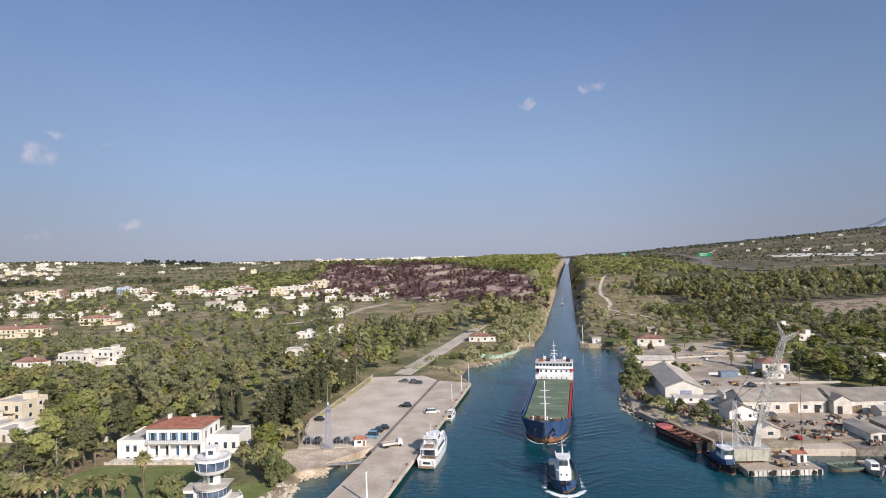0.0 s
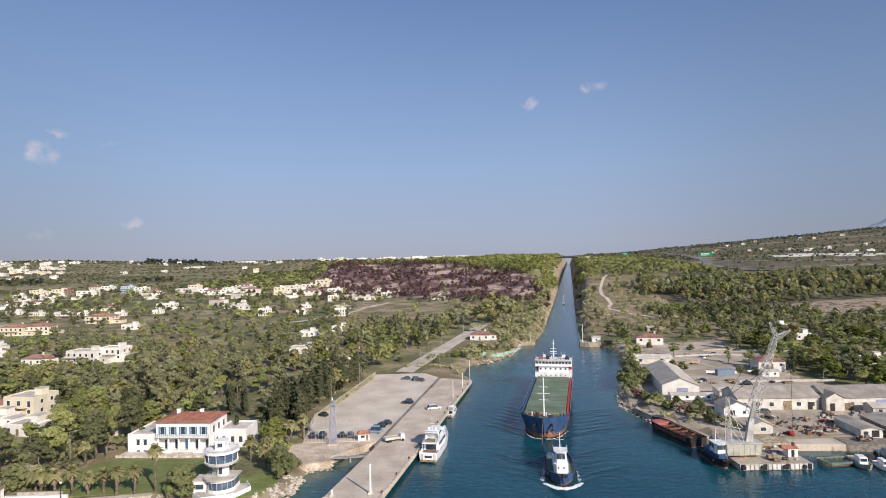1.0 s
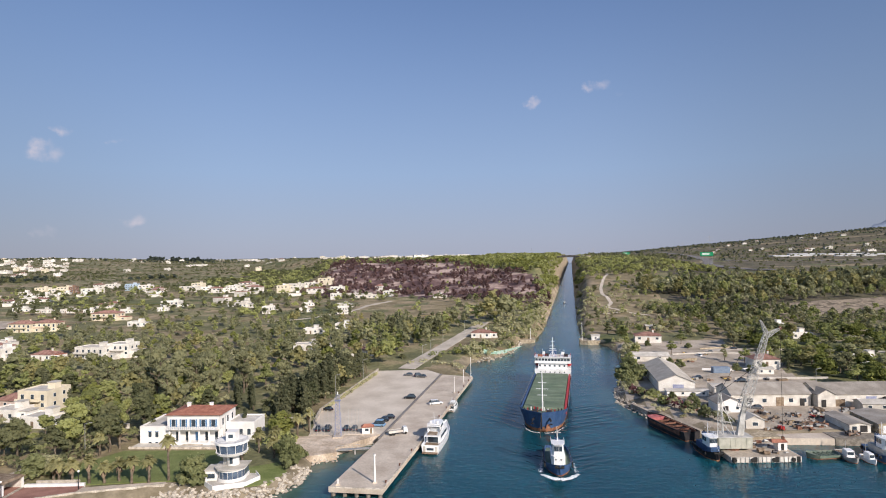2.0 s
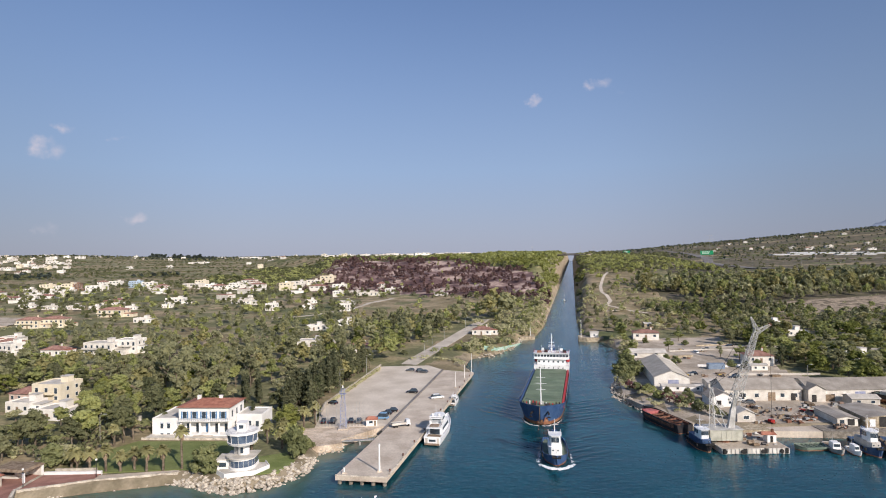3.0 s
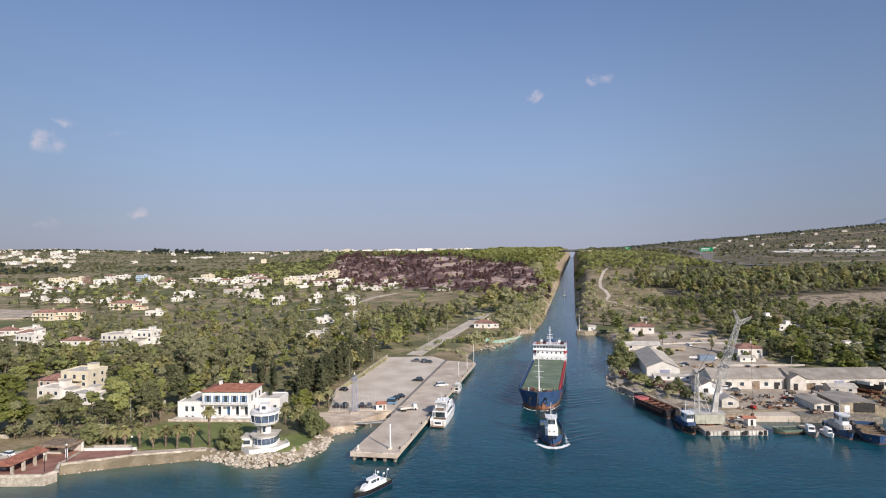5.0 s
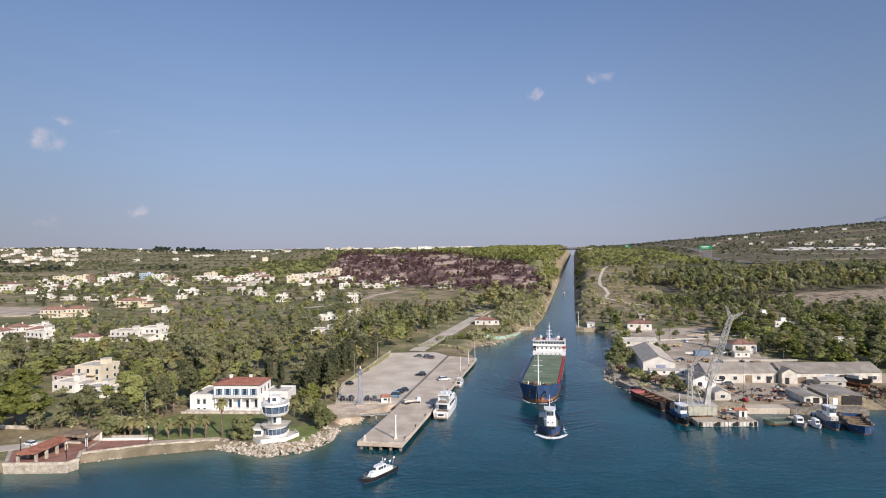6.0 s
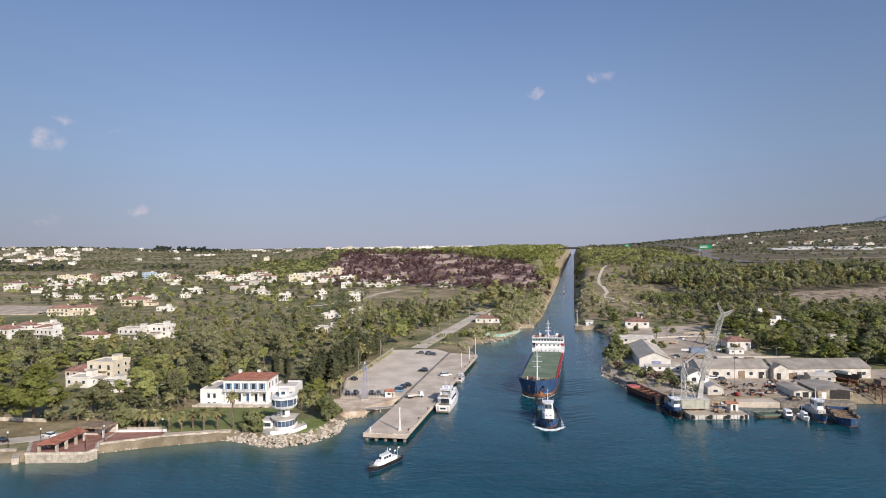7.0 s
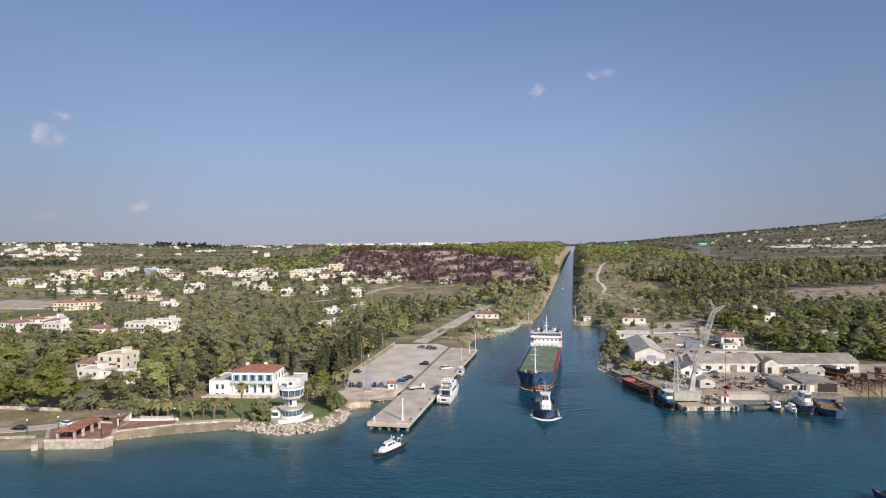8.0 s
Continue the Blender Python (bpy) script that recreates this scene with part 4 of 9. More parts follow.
def cargo_ship(m):
    o = thing("cargo_ship", m, "blue cargo ship with green hatch covers and white bridge under tow", "ship")
    LEN, BEAM, D = 82.0, 16.0, 5.2
    rings = hull(o, LEN, BEAM, D, M["hull_blue"], M["hull_rust"], M["deck"], sheer=1.5, bow=0.17, transom=0.9, bulwark=1.1, line=1.05, rake=0.03, flare=0.09, full=2.7)
    part("coaming", Shape().box(-6.6, 6.6, -25.5, 32.6, D - 1.1, D + 0.75), M["deck"], o)
    for i in range(12):
        y0 = -25.3 + i * 4.82
        hatch = part("hatch_cover", Shape().prism([(-6.4, y0), (6.4, y0), (6.4, y0 + 4.74), (-6.4, y0 + 4.74)], D + 0.75, D + 1.15, [(-6.3, y0 + 0.1), (6.3, y0 + 0.1), (6.3, y0 + 4.64), (-6.3, y0 + 4.64)]), M["hatch"], o)
    for sx, mat in ((-1, M["ship_red"]), (1, M["hull_blue"])):
        part("side_rail", Shape().box(sx * 7.1 - 0.32, sx * 7.1 + 0.32, -25.5, 31.0, D - 1.1, D + 0.95), mat, o, "red painted hatch rail" if sx < 0 else "")
        railing("deck_rail", [(sx * 7.85, -26, D), (sx * 7.85, 24, D)], 0.9, M["steel"], o, 3)
    house = part("deckhouse", Shape().box(-7.5, 7.5, -39.0, -27.5, D - 1.1, D + 2.3), M["boat_white"], o)
    mid = part("bridge_deck", Shape().prism([(-6.1, -38.0), (6.1, -38.0), (6.1, -29.4), (-6.1, -29.4)], D + 2.3, D + 4.7), M["boat_white"], o)
    wheel = part("wheelhouse", Shape().prism([(-7.6, -35.5), (7.6, -35.5), (7.6, -28.6), (-7.6, -28.6)], D + 4.7, D + 7.2, [(-7.4, -35.5), (7.4, -35.5), (7.3, -28.9), (-7.3, -28.9)]), M["boat_white"], o)
    for i in range(11):
        x = -6.7 + i * 1.34
        part("window", Shape().box(x - 0.5, x + 0.5, -28.74, -28.6, D + 5.8, D + 6.7), M["glass"], wheel)
    for i in range(6):
        part("porthole", Shape().rod((-5 + i * 2, -27.6, D + 1.2), (-5 + i * 2, -27.42, D + 1.2), 0.28, n=8), M["glass"], house)
        part("window", Shape().box(-5.3 + i * 2.05, -4.6 + i * 2.05, -29.45, -29.34, D + 3.2, D + 4.0), M["glass"], mid)
    part("wheelhouse_roof", Shape().box(-7.7, 7.7, -35.7, -28.3, D + 7.2, D + 7.42), M["boat_white"], o)
    railing("top_rail", [(-7.5, -35.5, D + 7.4), (-7.5, -28.5, D + 7.4), (7.5, -28.5, D + 7.4), (7.5, -35.5, D + 7.4)], 1.0, M["ship_red"], o)
    railing("bridge_rail", [(-7.4, -27.7, D + 2.3), (7.4, -27.7, D + 2.3)], 1.0, M["boat_white"], o)
    for y0 in (-36.5,):
        part("life_raft", Shape().rod((7.1, y0, D + 2.9), (7.1, y0 + 2.4, D + 2.9), 0.5, n=8), M["boat_white"], o)
        part("life_raft", Shape().rod((-7.1, y0, D + 2.9), (-7.1, y0 + 2.4, D + 2.9), 0.5, n=8), M["boat_white"], o)
    for x, y, w, h, mat in ((-5.6, -31, 0.9, 1.1, M["hull_black"]), (-2.6, -30.5, 0.7, 0.9, M["steel"]), (2.4, -31, 0.8, 1.2, M["hull_black"]), (5.2, -30.2, 1.0, 0.9, M["rust"]), (3.9, -33, 0.6, 1.6, M["boat_white"]), (-4.2, -33.5, 0.8, 1.4, M["boat_white"])):
        part("deck_box", Shape().prism([(x - w, y - w), (x + w, y - w), (x + w, y + w), (x - w, y + w)], D + 7.42, D + 7.42 + h, [(x - w * 0.8, y - w * 0.8), (x + w * 0.8, y - w * 0.8), (x + w * 0.8, y + w * 0.8), (x - w * 0.8, y + w * 0.8)]), mat, o)
    for sx in (-1, 1):
        boat = part("lifeboat", Shape().loft([[(sx * 6.9 + 0.95 * k * math.cos(a), yy, D + 3.5 + 0.8 * k * math.sin(a)) for a in (0, 0.8, 1.57, 2.36, 3.14, 3.9, 4.71, 5.5)] for yy, k in ((-37.6, 0.15), (-36.6, 0.8), (-34.5, 1.0), (-32.4, 0.8), (-31.4, 0.15))]), M["ship_red"], o, "orange-red lifeboat")
        part("davit", Shape().rod((sx * 6.4, -36, D + 2.3), (sx * 7.2, -36, D + 4.9), 0.1, n=5).rod((sx * 6.4, -33, D + 2.3), (sx * 7.2, -33, D + 4.9), 0.1, n=5), M["boat_white"], boat)
        part("ladder", Shape().rod((sx * 4.6, -27.45, D - 1.0), (sx * 3.4, -27.45, D + 2.3), 0.07, n=4).rod((sx * 4.0, -27.45, D - 1.0), (sx * 2.8, -27.45, D + 2.3), 0.07, n=4), M["steel"], o)
    part("boot_stripe", Shape().box(-7.3, 7.3, -27.5, -27.44, D + 0.1, D + 0.35), M["pale"], house)
    funnel = part("funnel", Shape().prism([(-1.5, -39.5), (1.5, -39.5), (1.5, -36.2), (-1.5, -36.2)], D + 4, D + 9.4, [(-1.2, -39.3), (1.2, -39.3), (1.2, -36.6), (-1.2, -36.6)]), M["hull_blue"], o)
    part("exhaust", Shape().rod((0, -37.6, D + 9.4), (0, -37.9, D + 10.2), 0.3, n=8), M["hull_black"], funnel)
    mast = part("radar_mast", Shape().rod((0, -32.5, D + 7.4), (0, -32.5, D + 15.4), 0.26, 0.11, 8), M["boat_white"], o)
    for z, w in ((D + 9.6, 1.6), (D + 11.6, 1.2), (D + 13.6, 0.8)):
        part("yard", Shape().rod((-w, -32.3, z), (w, -32.3, z), 0.09, n=5), M["boat_white"], mast)
    part("radar", Shape().box(-1.3, 1.3, -32.0, -31.7, D + 10.3, D + 10.55), M["boat_white"], mast)
    part("stay", Shape().rod((0, -32.2, D + 9.5), (1.6, -29.5, D + 7.4), 0.07, n=4).rod((0, -32.2, D + 9.5), (-1.6, -29.5, D + 7.4), 0.07, n=4), M["boat_white"], mast)
    for x in (-4.5, -3.2, 4.2):
        part("aerial", Shape().rod((x, -31, D + 7.4), (x, -31, D + 10.5), 0.05, n=4), M["boat_white"], o)
    fore = part("foremast", Shape().rod((0, 34.6, D + 0.6), (0, 34.6, D + 12.6), 0.27, 0.13, 8), M["boat_white"], o)
    for z, w in ((D + 7.6, 1.9), (D + 9.6, 1.4), (D + 5.6, 1.5)):
        part("yard", Shape().rod((-w, 34.6, z), (w, 34.6, z), 0.08, n=5), M["boat_white"], fore)
    deckz = D + 0.3
    part("forecastle", Shape().prism([(-6.0, 32.9), (6.0, 32.9), (4.3, 36.0), (1.9, 38.0), (-1.9, 38.0), (-4.3, 36.0)], D - 1.0, deckz), M["deck"], o)
    for x in (-2.2, 2.2):
        w = part("windlass", Shape().rod((x - 0.8, 36.6, deckz + 0.7), (x + 0.8, 36.6, deckz + 0.7), 0.5, n=10), M["hull_black"], o)
        part("winch_frame", Shape().box(x - 0.9, x - 0.7, 36.1, 37.1, deckz, deckz + 0.9).box(x + 0.7, x + 0.9, 36.1, 37.1, deckz, deckz + 0.9), M["rust"], w)
    rng = random.Random(5)
    for i in range(12):
        x, y = -6.0 + i * 1.09, 33.2 + rng.random() * 0.5
        part("vent", Shape().rod((x, y, deckz), (x, y, deckz + 0.5 + rng.random() * 0.7), 0.16 + 0.1 * rng.random(), n=7), rng.choice([M["hull_black"], M["ship_red"], M["deck"], M["boat_white"]]), o)
    for sx in (-1, 1):
        part("hawse_pipe", Shape().rod((sx * 2.4, 38.0, 4.3), (sx * 2.9, 40.15, 4.1), 0.32, n=8), M["hull_black"], o)
        a = part("anchor", Shape().box(sx * 2.9 - 0.1, sx * 2.9 + 0.1, 39.95, 40.3, 3.1, 4.3).box(sx * 2.9 - 0.5, sx * 2.9 + 0.5, 39.95, 40.3, 2.9, 3.2), M["hull_black"], o)
    part("tow_line", Shape().rod((0, 40.6, 6.4), (-0.6, 53, 2.6), 0.06, n=4), M["wood"], o)
    for x, w, top in ((-2.0, 0.9, 3.0), (-0.6, 0.7, 2.3), (0.7, 0.5, 1.9)):
        part("rust_streak", Shape().add([(x - w, 40.0 - 0.22 * (x - w) ** 2 * 0.5, 0.9), (x + w, 40.0 - 0.22 * (x + w) ** 2 * 0.5, 0.9), (x + w * 0.35, 40.55 - 0.2 * x * x * 0.5, top), (x - w * 0.4, 40.55 - 0.2 * x * x * 0.5, top)], [(0, 1, 2, 3)]), M["hull_rust"], o)
    return o


cargo_ship(pose(45.0, 215.2, 0, 0, 0, 165.0))


def tugboat(m, label, paint, length=20.0, beam=7.4, funnel_mat=None, fenders=True, house_mat=None):
    o = thing("tugboat", m, label, "tugboat")
    D = 2.2
    hull(o, length, beam, D, paint, M["hull_rust"], M["deck"], sheer=1.3, bow=0.42, transom=0.8, bulwark=0.75, line=0.35, rake=0.07)
    house = part("deckhouse", Shape().prism([(-1.9, -4.5), (1.9, -4.5), (1.9, 3.4), (1.2, 4.4), (-1.2, 4.4), (-1.9, 3.4)], D - 0.75, D + 1.7), house_mat or M["boat_white"], o)
    wheel = part("wheelhouse", Shape().prism([(-1.6, -0.6), (1.6, -0.6), (1.6, 2.6), (1.1, 3.5), (-1.1, 3.5), (-1.6, 2.6)], D + 1.7, D + 4.7, [(-1.5, -0.6), (1.5, -0.6), (1.5, 2.5), (1.0, 3.3), (-1.0, 3.3), (-1.5, 2.5)]), M["boat_white"], o)
    for x in (-0.75, 0, 0.75):
        part("window", Shape().box(x - 0.34, x + 0.34, 3.4, 3.54, D + 2.95, D + 4.3), M["glass"], wheel)
    for sx in (-1, 1):
        for y in (0.1, 1.5):
            part("window", Shape().box(sx * 1.57 - 0.05, sx * 1.57 + 0.05, y - 0.55, y + 0.55, D + 3.0, D + 4.3), M["glass"], wheel)
        part("porthole", Shape().rod((sx * 0.7, 4.3, D + 0.9), (sx * 0.7, 4.48, D + 0.9), 0.22, n=8), M["glass"], house)
    part("wheelhouse_roof", Shape().prism([(-1.8, -0.9), (1.8, -0.9), (1.8, 2.8), (1.2, 3.8), (-1.2, 3.8), (-1.8, 2.8)], D + 4.7, D + 4.88), M["boat_white"], o)
    f = part("funnel", Shape().rod((0, -2.6, D + 2.0), (0, -2.8, D + 4.8), 0.8, 0.7, 10), funnel_mat or M["hull_blue"], o)
    part("exhaust", Shape().rod((0, -2.8, D + 4.8), (0, -2.9, D + 5.3), 0.25, n=6), M["hull_black"], f)
    mast = part("mast", Shape().rod((0, -0.2, D + 4.8), (0, -0.2, D + 9.0), 0.13, 0.06, 6), M["boat_white"], o)
    part("yard", Shape().rod((-1.1, -0.2, D + 7.2), (1.1, -0.2, D + 7.2), 0.05, n=4), M["boat_white"], mast)
    part("stay", Shape().rod((0, -0.2, D + 8.6), (0, -7.5, D + 0.3), 0.04, n=3).rod((0, -0.2, D + 8.6), (0, 7.5, D + 1.2), 0.04, n=3), M["steel"], mast)
    railing("roof_rail", [(-1.8, -0.7, D + 4.88), (-1.8, 2.6, D + 4.88), (1.8, 2.6, D + 4.88), (1.8, -0.7, D + 4.88)], 0.7, M["boat_white"], o)
    part("tow_hook", Shape().rod((-0.6, -5.6, D - 0.2), (0.6, -5.6, D - 0.2), 0.35, n=8).box(-0.2, 0.2, -5.9, -5.3, D - 0.75, D), M["rust"], o)
    if fenders:
        for i in range(6):
            k = i / 5
            for sx in (-1, 1):
                y = -length * 0.4 + k * length * 0.66
                t = part("tyre_fender", Shape().rod((sx * beam * 0.475, y, D - 0.4), (sx * (beam * 0.475 + 0.35), y, D - 0.4), 0.5, n=10), M["rubber"], o)
        part("bow_fender", Shape().rod((-1.2, length * 0.465, D + 0.55), (1.2, length * 0.465, D + 0.55), 0.4, n=8), M["rubber"], o)
    return o


tugboat(pose(33.3, 148.0, 0, 0, 0, 171) @ Matrix.Diagonal((0.95, 0.95, 0.92, 1)), "small blue harbour tug with white wheelhouse towing the ship", M["hull_blue"])
tugboat(pose(76.4, 153.0, 0, 0, 0, 178) @ Matrix.Diagonal((0.9, 0.9, 0.8, 1)), "moored black tug with a white wheelhouse beside the pontoon", M["hull_black"], 14, 5.2, house_mat=M["hull_blue"])
tugboat(pose(119.8, 145.5, 0, 0, 0, 172) @ Matrix.Diagonal((0.85, 0.85, 0.88, 1)), "moored dark blue tug with a tall white wheelhouse", M["hull_blue"], 15, 5.8, house_mat=M["flat_roof"])


def foam_flecks(s, x, y, r, rng, up=0.2):
    pts = [(x + r * math.cos(a) * (0.6 + 0.7 * rng.random()), y + r * 0.8 * math.sin(a) * (0.6 + 0.7 * rng.random()), 0.012) for a in (0, 1.05, 2.1, 3.14, 4.2, 5.24)]
    s.add(pts + [(x, y, 0.05 + up * rng.random())], [(a, (a + 1) % 6, 6) for a in range(6)])


def bow_wave():
    """A white crescent before the tug's stem, thinning into broken lines on both sides."""
    rng = random.Random(8)
    s = Shape()
    for sx in (-1, 1):
        for i in range(260):
            k = rng.random() ** 1.3
            x = sx * (0.3 + 4.9 * k ** 0.8)
            y = 9.7 - 5.2 * k ** 1.7 + rng.gauss(0, 0.25 + 0.25 * k)
            foam_flecks(s, x, y, 0.5 * (1 - 0.6 * k) * (0.4 + rng.random()), rng, 0.3 * (1 - k))
        for i in range(70):
            k = rng.random()
            foam_flecks(s, sx * (4.6 - 0.6 * k + rng.gauss(0, 0.25)), 5.0 - 9.0 * k, 0.2 * (1 - 0.5 * k) * (0.4 + rng.random()), rng, 0.04)
    ob = part("bow_wave", s, M["foam"])
    ob.matrix_basis = pose(33.2, 147.6, 0, 0, 0, 171)
    tagged(ob, "broken white foam thrown up by the tug's bow", "foam", kind="stuff")
    s = Shape()
    for i in range(150):
        k = rng.random()
        sx = rng.choice((-1, 1))
        foam_flecks(s, sx * (0.3 + 6.6 * k ** 0.6 + abs(rng.gauss(0, 0.12))), 39.4 - 9.5 * k ** 1.7, 0.2 * (1 - 0.5 * k) * (0.4 + rng.random()), rng, 0.12)
    ob = part("bow_wave", s, M["foam"])
    ob.matrix_basis = pose(45.0, 215.2, 0, 0, 0, 165)
    tagged(ob, "thin white foam along the ship's bow", "foam", kind="stuff")


def wake(m, half, bow, starts, reach, tall, label):
    """Low wave crests that spread from a hull on both sides."""
    rng = random.Random(len(label))
    s = Shape()
    for sx in (-1, 1):
        for i in range(starts):
            y0, rings = bow - 1.5 - i * 4.4 + rng.uniform(-1.2, 1.2), []
            ln = reach * (0.7 + 0.5 * rng.random())
            for j in range(13):
                k = j / 12
                x = sx * (half * min(1, 0.5 + i * 0.5) + ln * 0.86 * k)
                y = y0 - ln * 0.62 * k + 0.35 * math.sin(k * 9 + i)
                h, w = tall * math.sin(3.14 * (0.06 + 0.92 * k) ** 0.7) * (0.75 + 0.4 * rng.random()), 0.7 + 1.1 * k
                rings.append([(x - sx * w * 0.35, y - w, -0.02), (x - sx * w * 0.16, y - w * 0.45, h * 0.6), (x, y, h), (x + sx * w * 0.16, y + w * 0.45, h * 0.6), (x + sx * w * 0.35, y + w, -0.02)])
            s.loft(rings if sx < 0 else [r[::-1] for r in rings], closed=False, caps=False)
    ob = part("wake", s, M["water"], smooth=True)
    ob.matrix_basis = m
    tagged(ob, label, "waves", kind="stuff")


bow_wave()
wake(pose(45.0, 215.2, 0, 0, 0, 165), 7.6, 40, 8, 19, 0.12, "low wave crests spreading from the ship's bow")
wake(pose(33.3, 148.0, 0, 0, 0, 171), 3.2, 9, 6, 14, 0.10, "low wave crests spreading behind the tug")


def motor_yacht(m, length, label, name="motor_yacht"):
    o = thing(name, m, label, "yacht")
    B, D = length * 0.235, length * 0.095
    hull(o, length, B, D, M["boat_white"], M["boat_white"], M["boat_white"], sheer=length * 0.045, bow=0.5, transom=0.92, bulwark=0.45, line=0.3, rake=0.1)
    u = length / 24
    cabin = part("saloon", Shape().prism([(-2.2 * u, -8 * u), (2.2 * u, -8 * u), (2.2 * u, 2.5 * u), (1.2 * u, 6.5 * u), (-1.2 * u, 6.5 * u), (-2.2 * u, 2.5 * u)], D - 0.4, D + 2.1 * u,
                                          [(-2.0 * u, -8 * u), (2.0 * u, -8 * u), (1.9 * u, 1.2 * u), (0.9 * u, 3.4 * u), (-0.9 * u, 3.4 * u), (-1.9 * u, 1.2 * u)]), M["boat_white"], o)
    for sx in (-1, 1):
        part("window", Shape().prism([(sx * 2.12 * u - 0.06, -6.5 * u), (sx * 2.12 * u + 0.06, -6.5 * u), (sx * 2.12 * u + 0.06, 1.6 * u), (sx * 2.12 * u - 0.06, 1.6 * u)], D + 0.7 * u, D + 1.5 * u), M["glass"], cabin)
    part("windscreen", Shape().add([(-1.15 * u, 5.4 * u, D + 0.75 * u), (1.15 * u, 5.4 * u, D + 0.75 * u), (0.95 * u, 3.9 * u, D + 1.8 * u), (-0.95 * u, 3.9 * u, D + 1.8 * u)], [(0, 1, 2, 3)]), M["glass"], cabin)
    part("aft_door", Shape().box(-1.5 * u, 1.5 * u, -8.06 * u, -7.98 * u, D - 0.2, D + 1.5 * u), M["glass"], cabin)
    fly = part("flybridge", Shape().prism([(-2.1 * u, -10.5 * u), (2.1 * u, -10.5 * u), (1.9 * u, 0.5 * u), (0.9 * u, 2.2 * u), (-0.9 * u, 2.2 * u), (-1.9 * u, 0.5 * u)], D + 2.1 * u, D + 2.35 * u), M["boat_white"], o)
    part("coaming", Shape().prism([(-1.9 * u, -5 * u), (1.9 * u, -5 * u), (1.7 * u, 0.2 * u), (0.7 * u, 1.5 * u), (-0.7 * u, 1.5 * u), (-1.7 * u, 0.2 * u)], D + 2.35 * u, D + 3.2 * u,
                                  [(-1.7 * u, -5 * u), (1.7 * u, -5 * u), (1.5 * u, -0.4 * u), (0.6 * u, 0.6 * u), (-0.6 * u, 0.6 * u), (-1.5 * u, -0.4 * u)]), M["boat_white"], fly)
    arch = part("radar_arch", Shape().prism([(-2.0 * u, -6.4 * u), (-1.7 * u, -6.4 * u), (-1.5 * u, -5.4 * u), (-1.8 * u, -5.4 * u)], D + 2.35 * u, D + 4.5 * u).prism([(1.7 * u, -6.4 * u), (2.0 * u, -6.4 * u), (1.8 * u, -5.4 * u), (1.5 * u, -5.4 * u)], D + 2.35 * u, D + 4.5 * u).box(-2.0 * u, 2.0 * u, -6.6 * u, -5.5 * u, D + 4.5 * u, D + 4.75 * u), M["boat_white"], o)
    for x in (-1.1, 0.9):
        part("radar_dome", Shape().ball((x * u, -6 * u, D + 5.15 * u), 0.45 * u, 8, 5), M["boat_white"], arch)
    part("signal_mast", Shape().rod((0, -6 * u, D + 4.75 * u), (0, -6.4 * u, D + 8.2 * u), 0.07, 0.04, 6).rod((-0.8 * u, -6.2 * u, D + 6.6 * u), (0.8 * u, -6.2 * u, D + 6.6 * u), 0.04, n=4), M["boat_white"], o)
    part("aerial", Shape().rod((1.7 * u, -4 * u, D + 3.2 * u), (1.7 * u, -4.6 * u, D + 7.0 * u), 0.03, n=4), M["boat_white"], o)
    railing("aft_rail", [(-2.0 * u, -5.2 * u, D + 2.35 * u), (-2.0 * u, -10.3 * u, D + 2.35 * u), (2.0 * u, -10.3 * u, D + 2.35 * u), (2.0 * u, -5.2 * u, D + 2.35 * u)], 0.8, M["steel"], o, 2)
    part("sun_pad", Shape().box(-1.3 * u, 1.3 * u, -9.6 * u, -7.4 * u, D + 2.35 * u, D + 2.75 * u), M["wood"], fly)
    part("rub_rail", Shape().box(-2.5 * u, -2.42 * u, -11 * u, 3 * u, D * 0.62, D * 0.72).box(2.42 * u, 2.5 * u, -11 * u, 3 * u, D * 0.62, D * 0.72), M["hull_blue"], o)
    part("post", Shape().rod((-2.0 * u, -10.2 * u, D), (-2.0 * u, -10.2 * u, D + 2.1 * u), 0.08, n=5).rod((2.0 * u, -10.2 * u, D), (2.0 * u, -10.2 * u, D + 2.1 * u), 0.08, n=5), M["boat_white"], o)
    part("upper_saloon", Shape().prism([(-1.75 * u, -4.6 * u), (1.75 * u, -4.6 * u), (1.6 * u, -0.6 * u), (0.8 * u, 0.8 * u), (-0.8 * u, 0.8 * u), (-1.6 * u, -0.6 * u)], D + 3.2 * u, D + 4.1 * u, [(-1.6 * u, -4.6 * u), (1.6 * u, -4.6 * u), (1.4 * u, -1.0 * u), (0.7 * u, 0.1 * u), (-0.7 * u, 0.1 * u), (-1.4 * u, -1.0 * u)]), M["glass"], o, "dark tinted upper windows")
    part("hard_top", Shape().prism([(-1.95 * u, -7.2 * u), (1.95 * u, -7.2 * u), (1.7 * u, -0.8 * u), (0.8 * u, 0.5 * u), (-0.8 * u, 0.5 * u), (-1.7 * u, -0.8 * u)], D + 4.1 * u, D + 4.32 * u), M["boat_white"], o)
    part("aft_cockpit", Shape().box(-2.0 * u, 2.0 * u, -10.4 * u, -8.1 * u, D - 0.35, D - 0.25), M["wood"], o)
    # flat grey panels: the shade of the stair recesses put into colour
    for sx in (-1, 1):
        part("stern_stair", Shape().box(sx * 1.75 * u - 0.35 * u, sx * 1.75 * u + 0.35 * u, -12.07 * u, -11.96 * u, 0.5, D - 0.2), M["flat_roof"], o)
    part("transom_window", Shape().box(-1.0 * u, 1.0 * u, -12.07 * u, -11.97 * u, D * 0.45, D * 0.72), M["glass"], o)
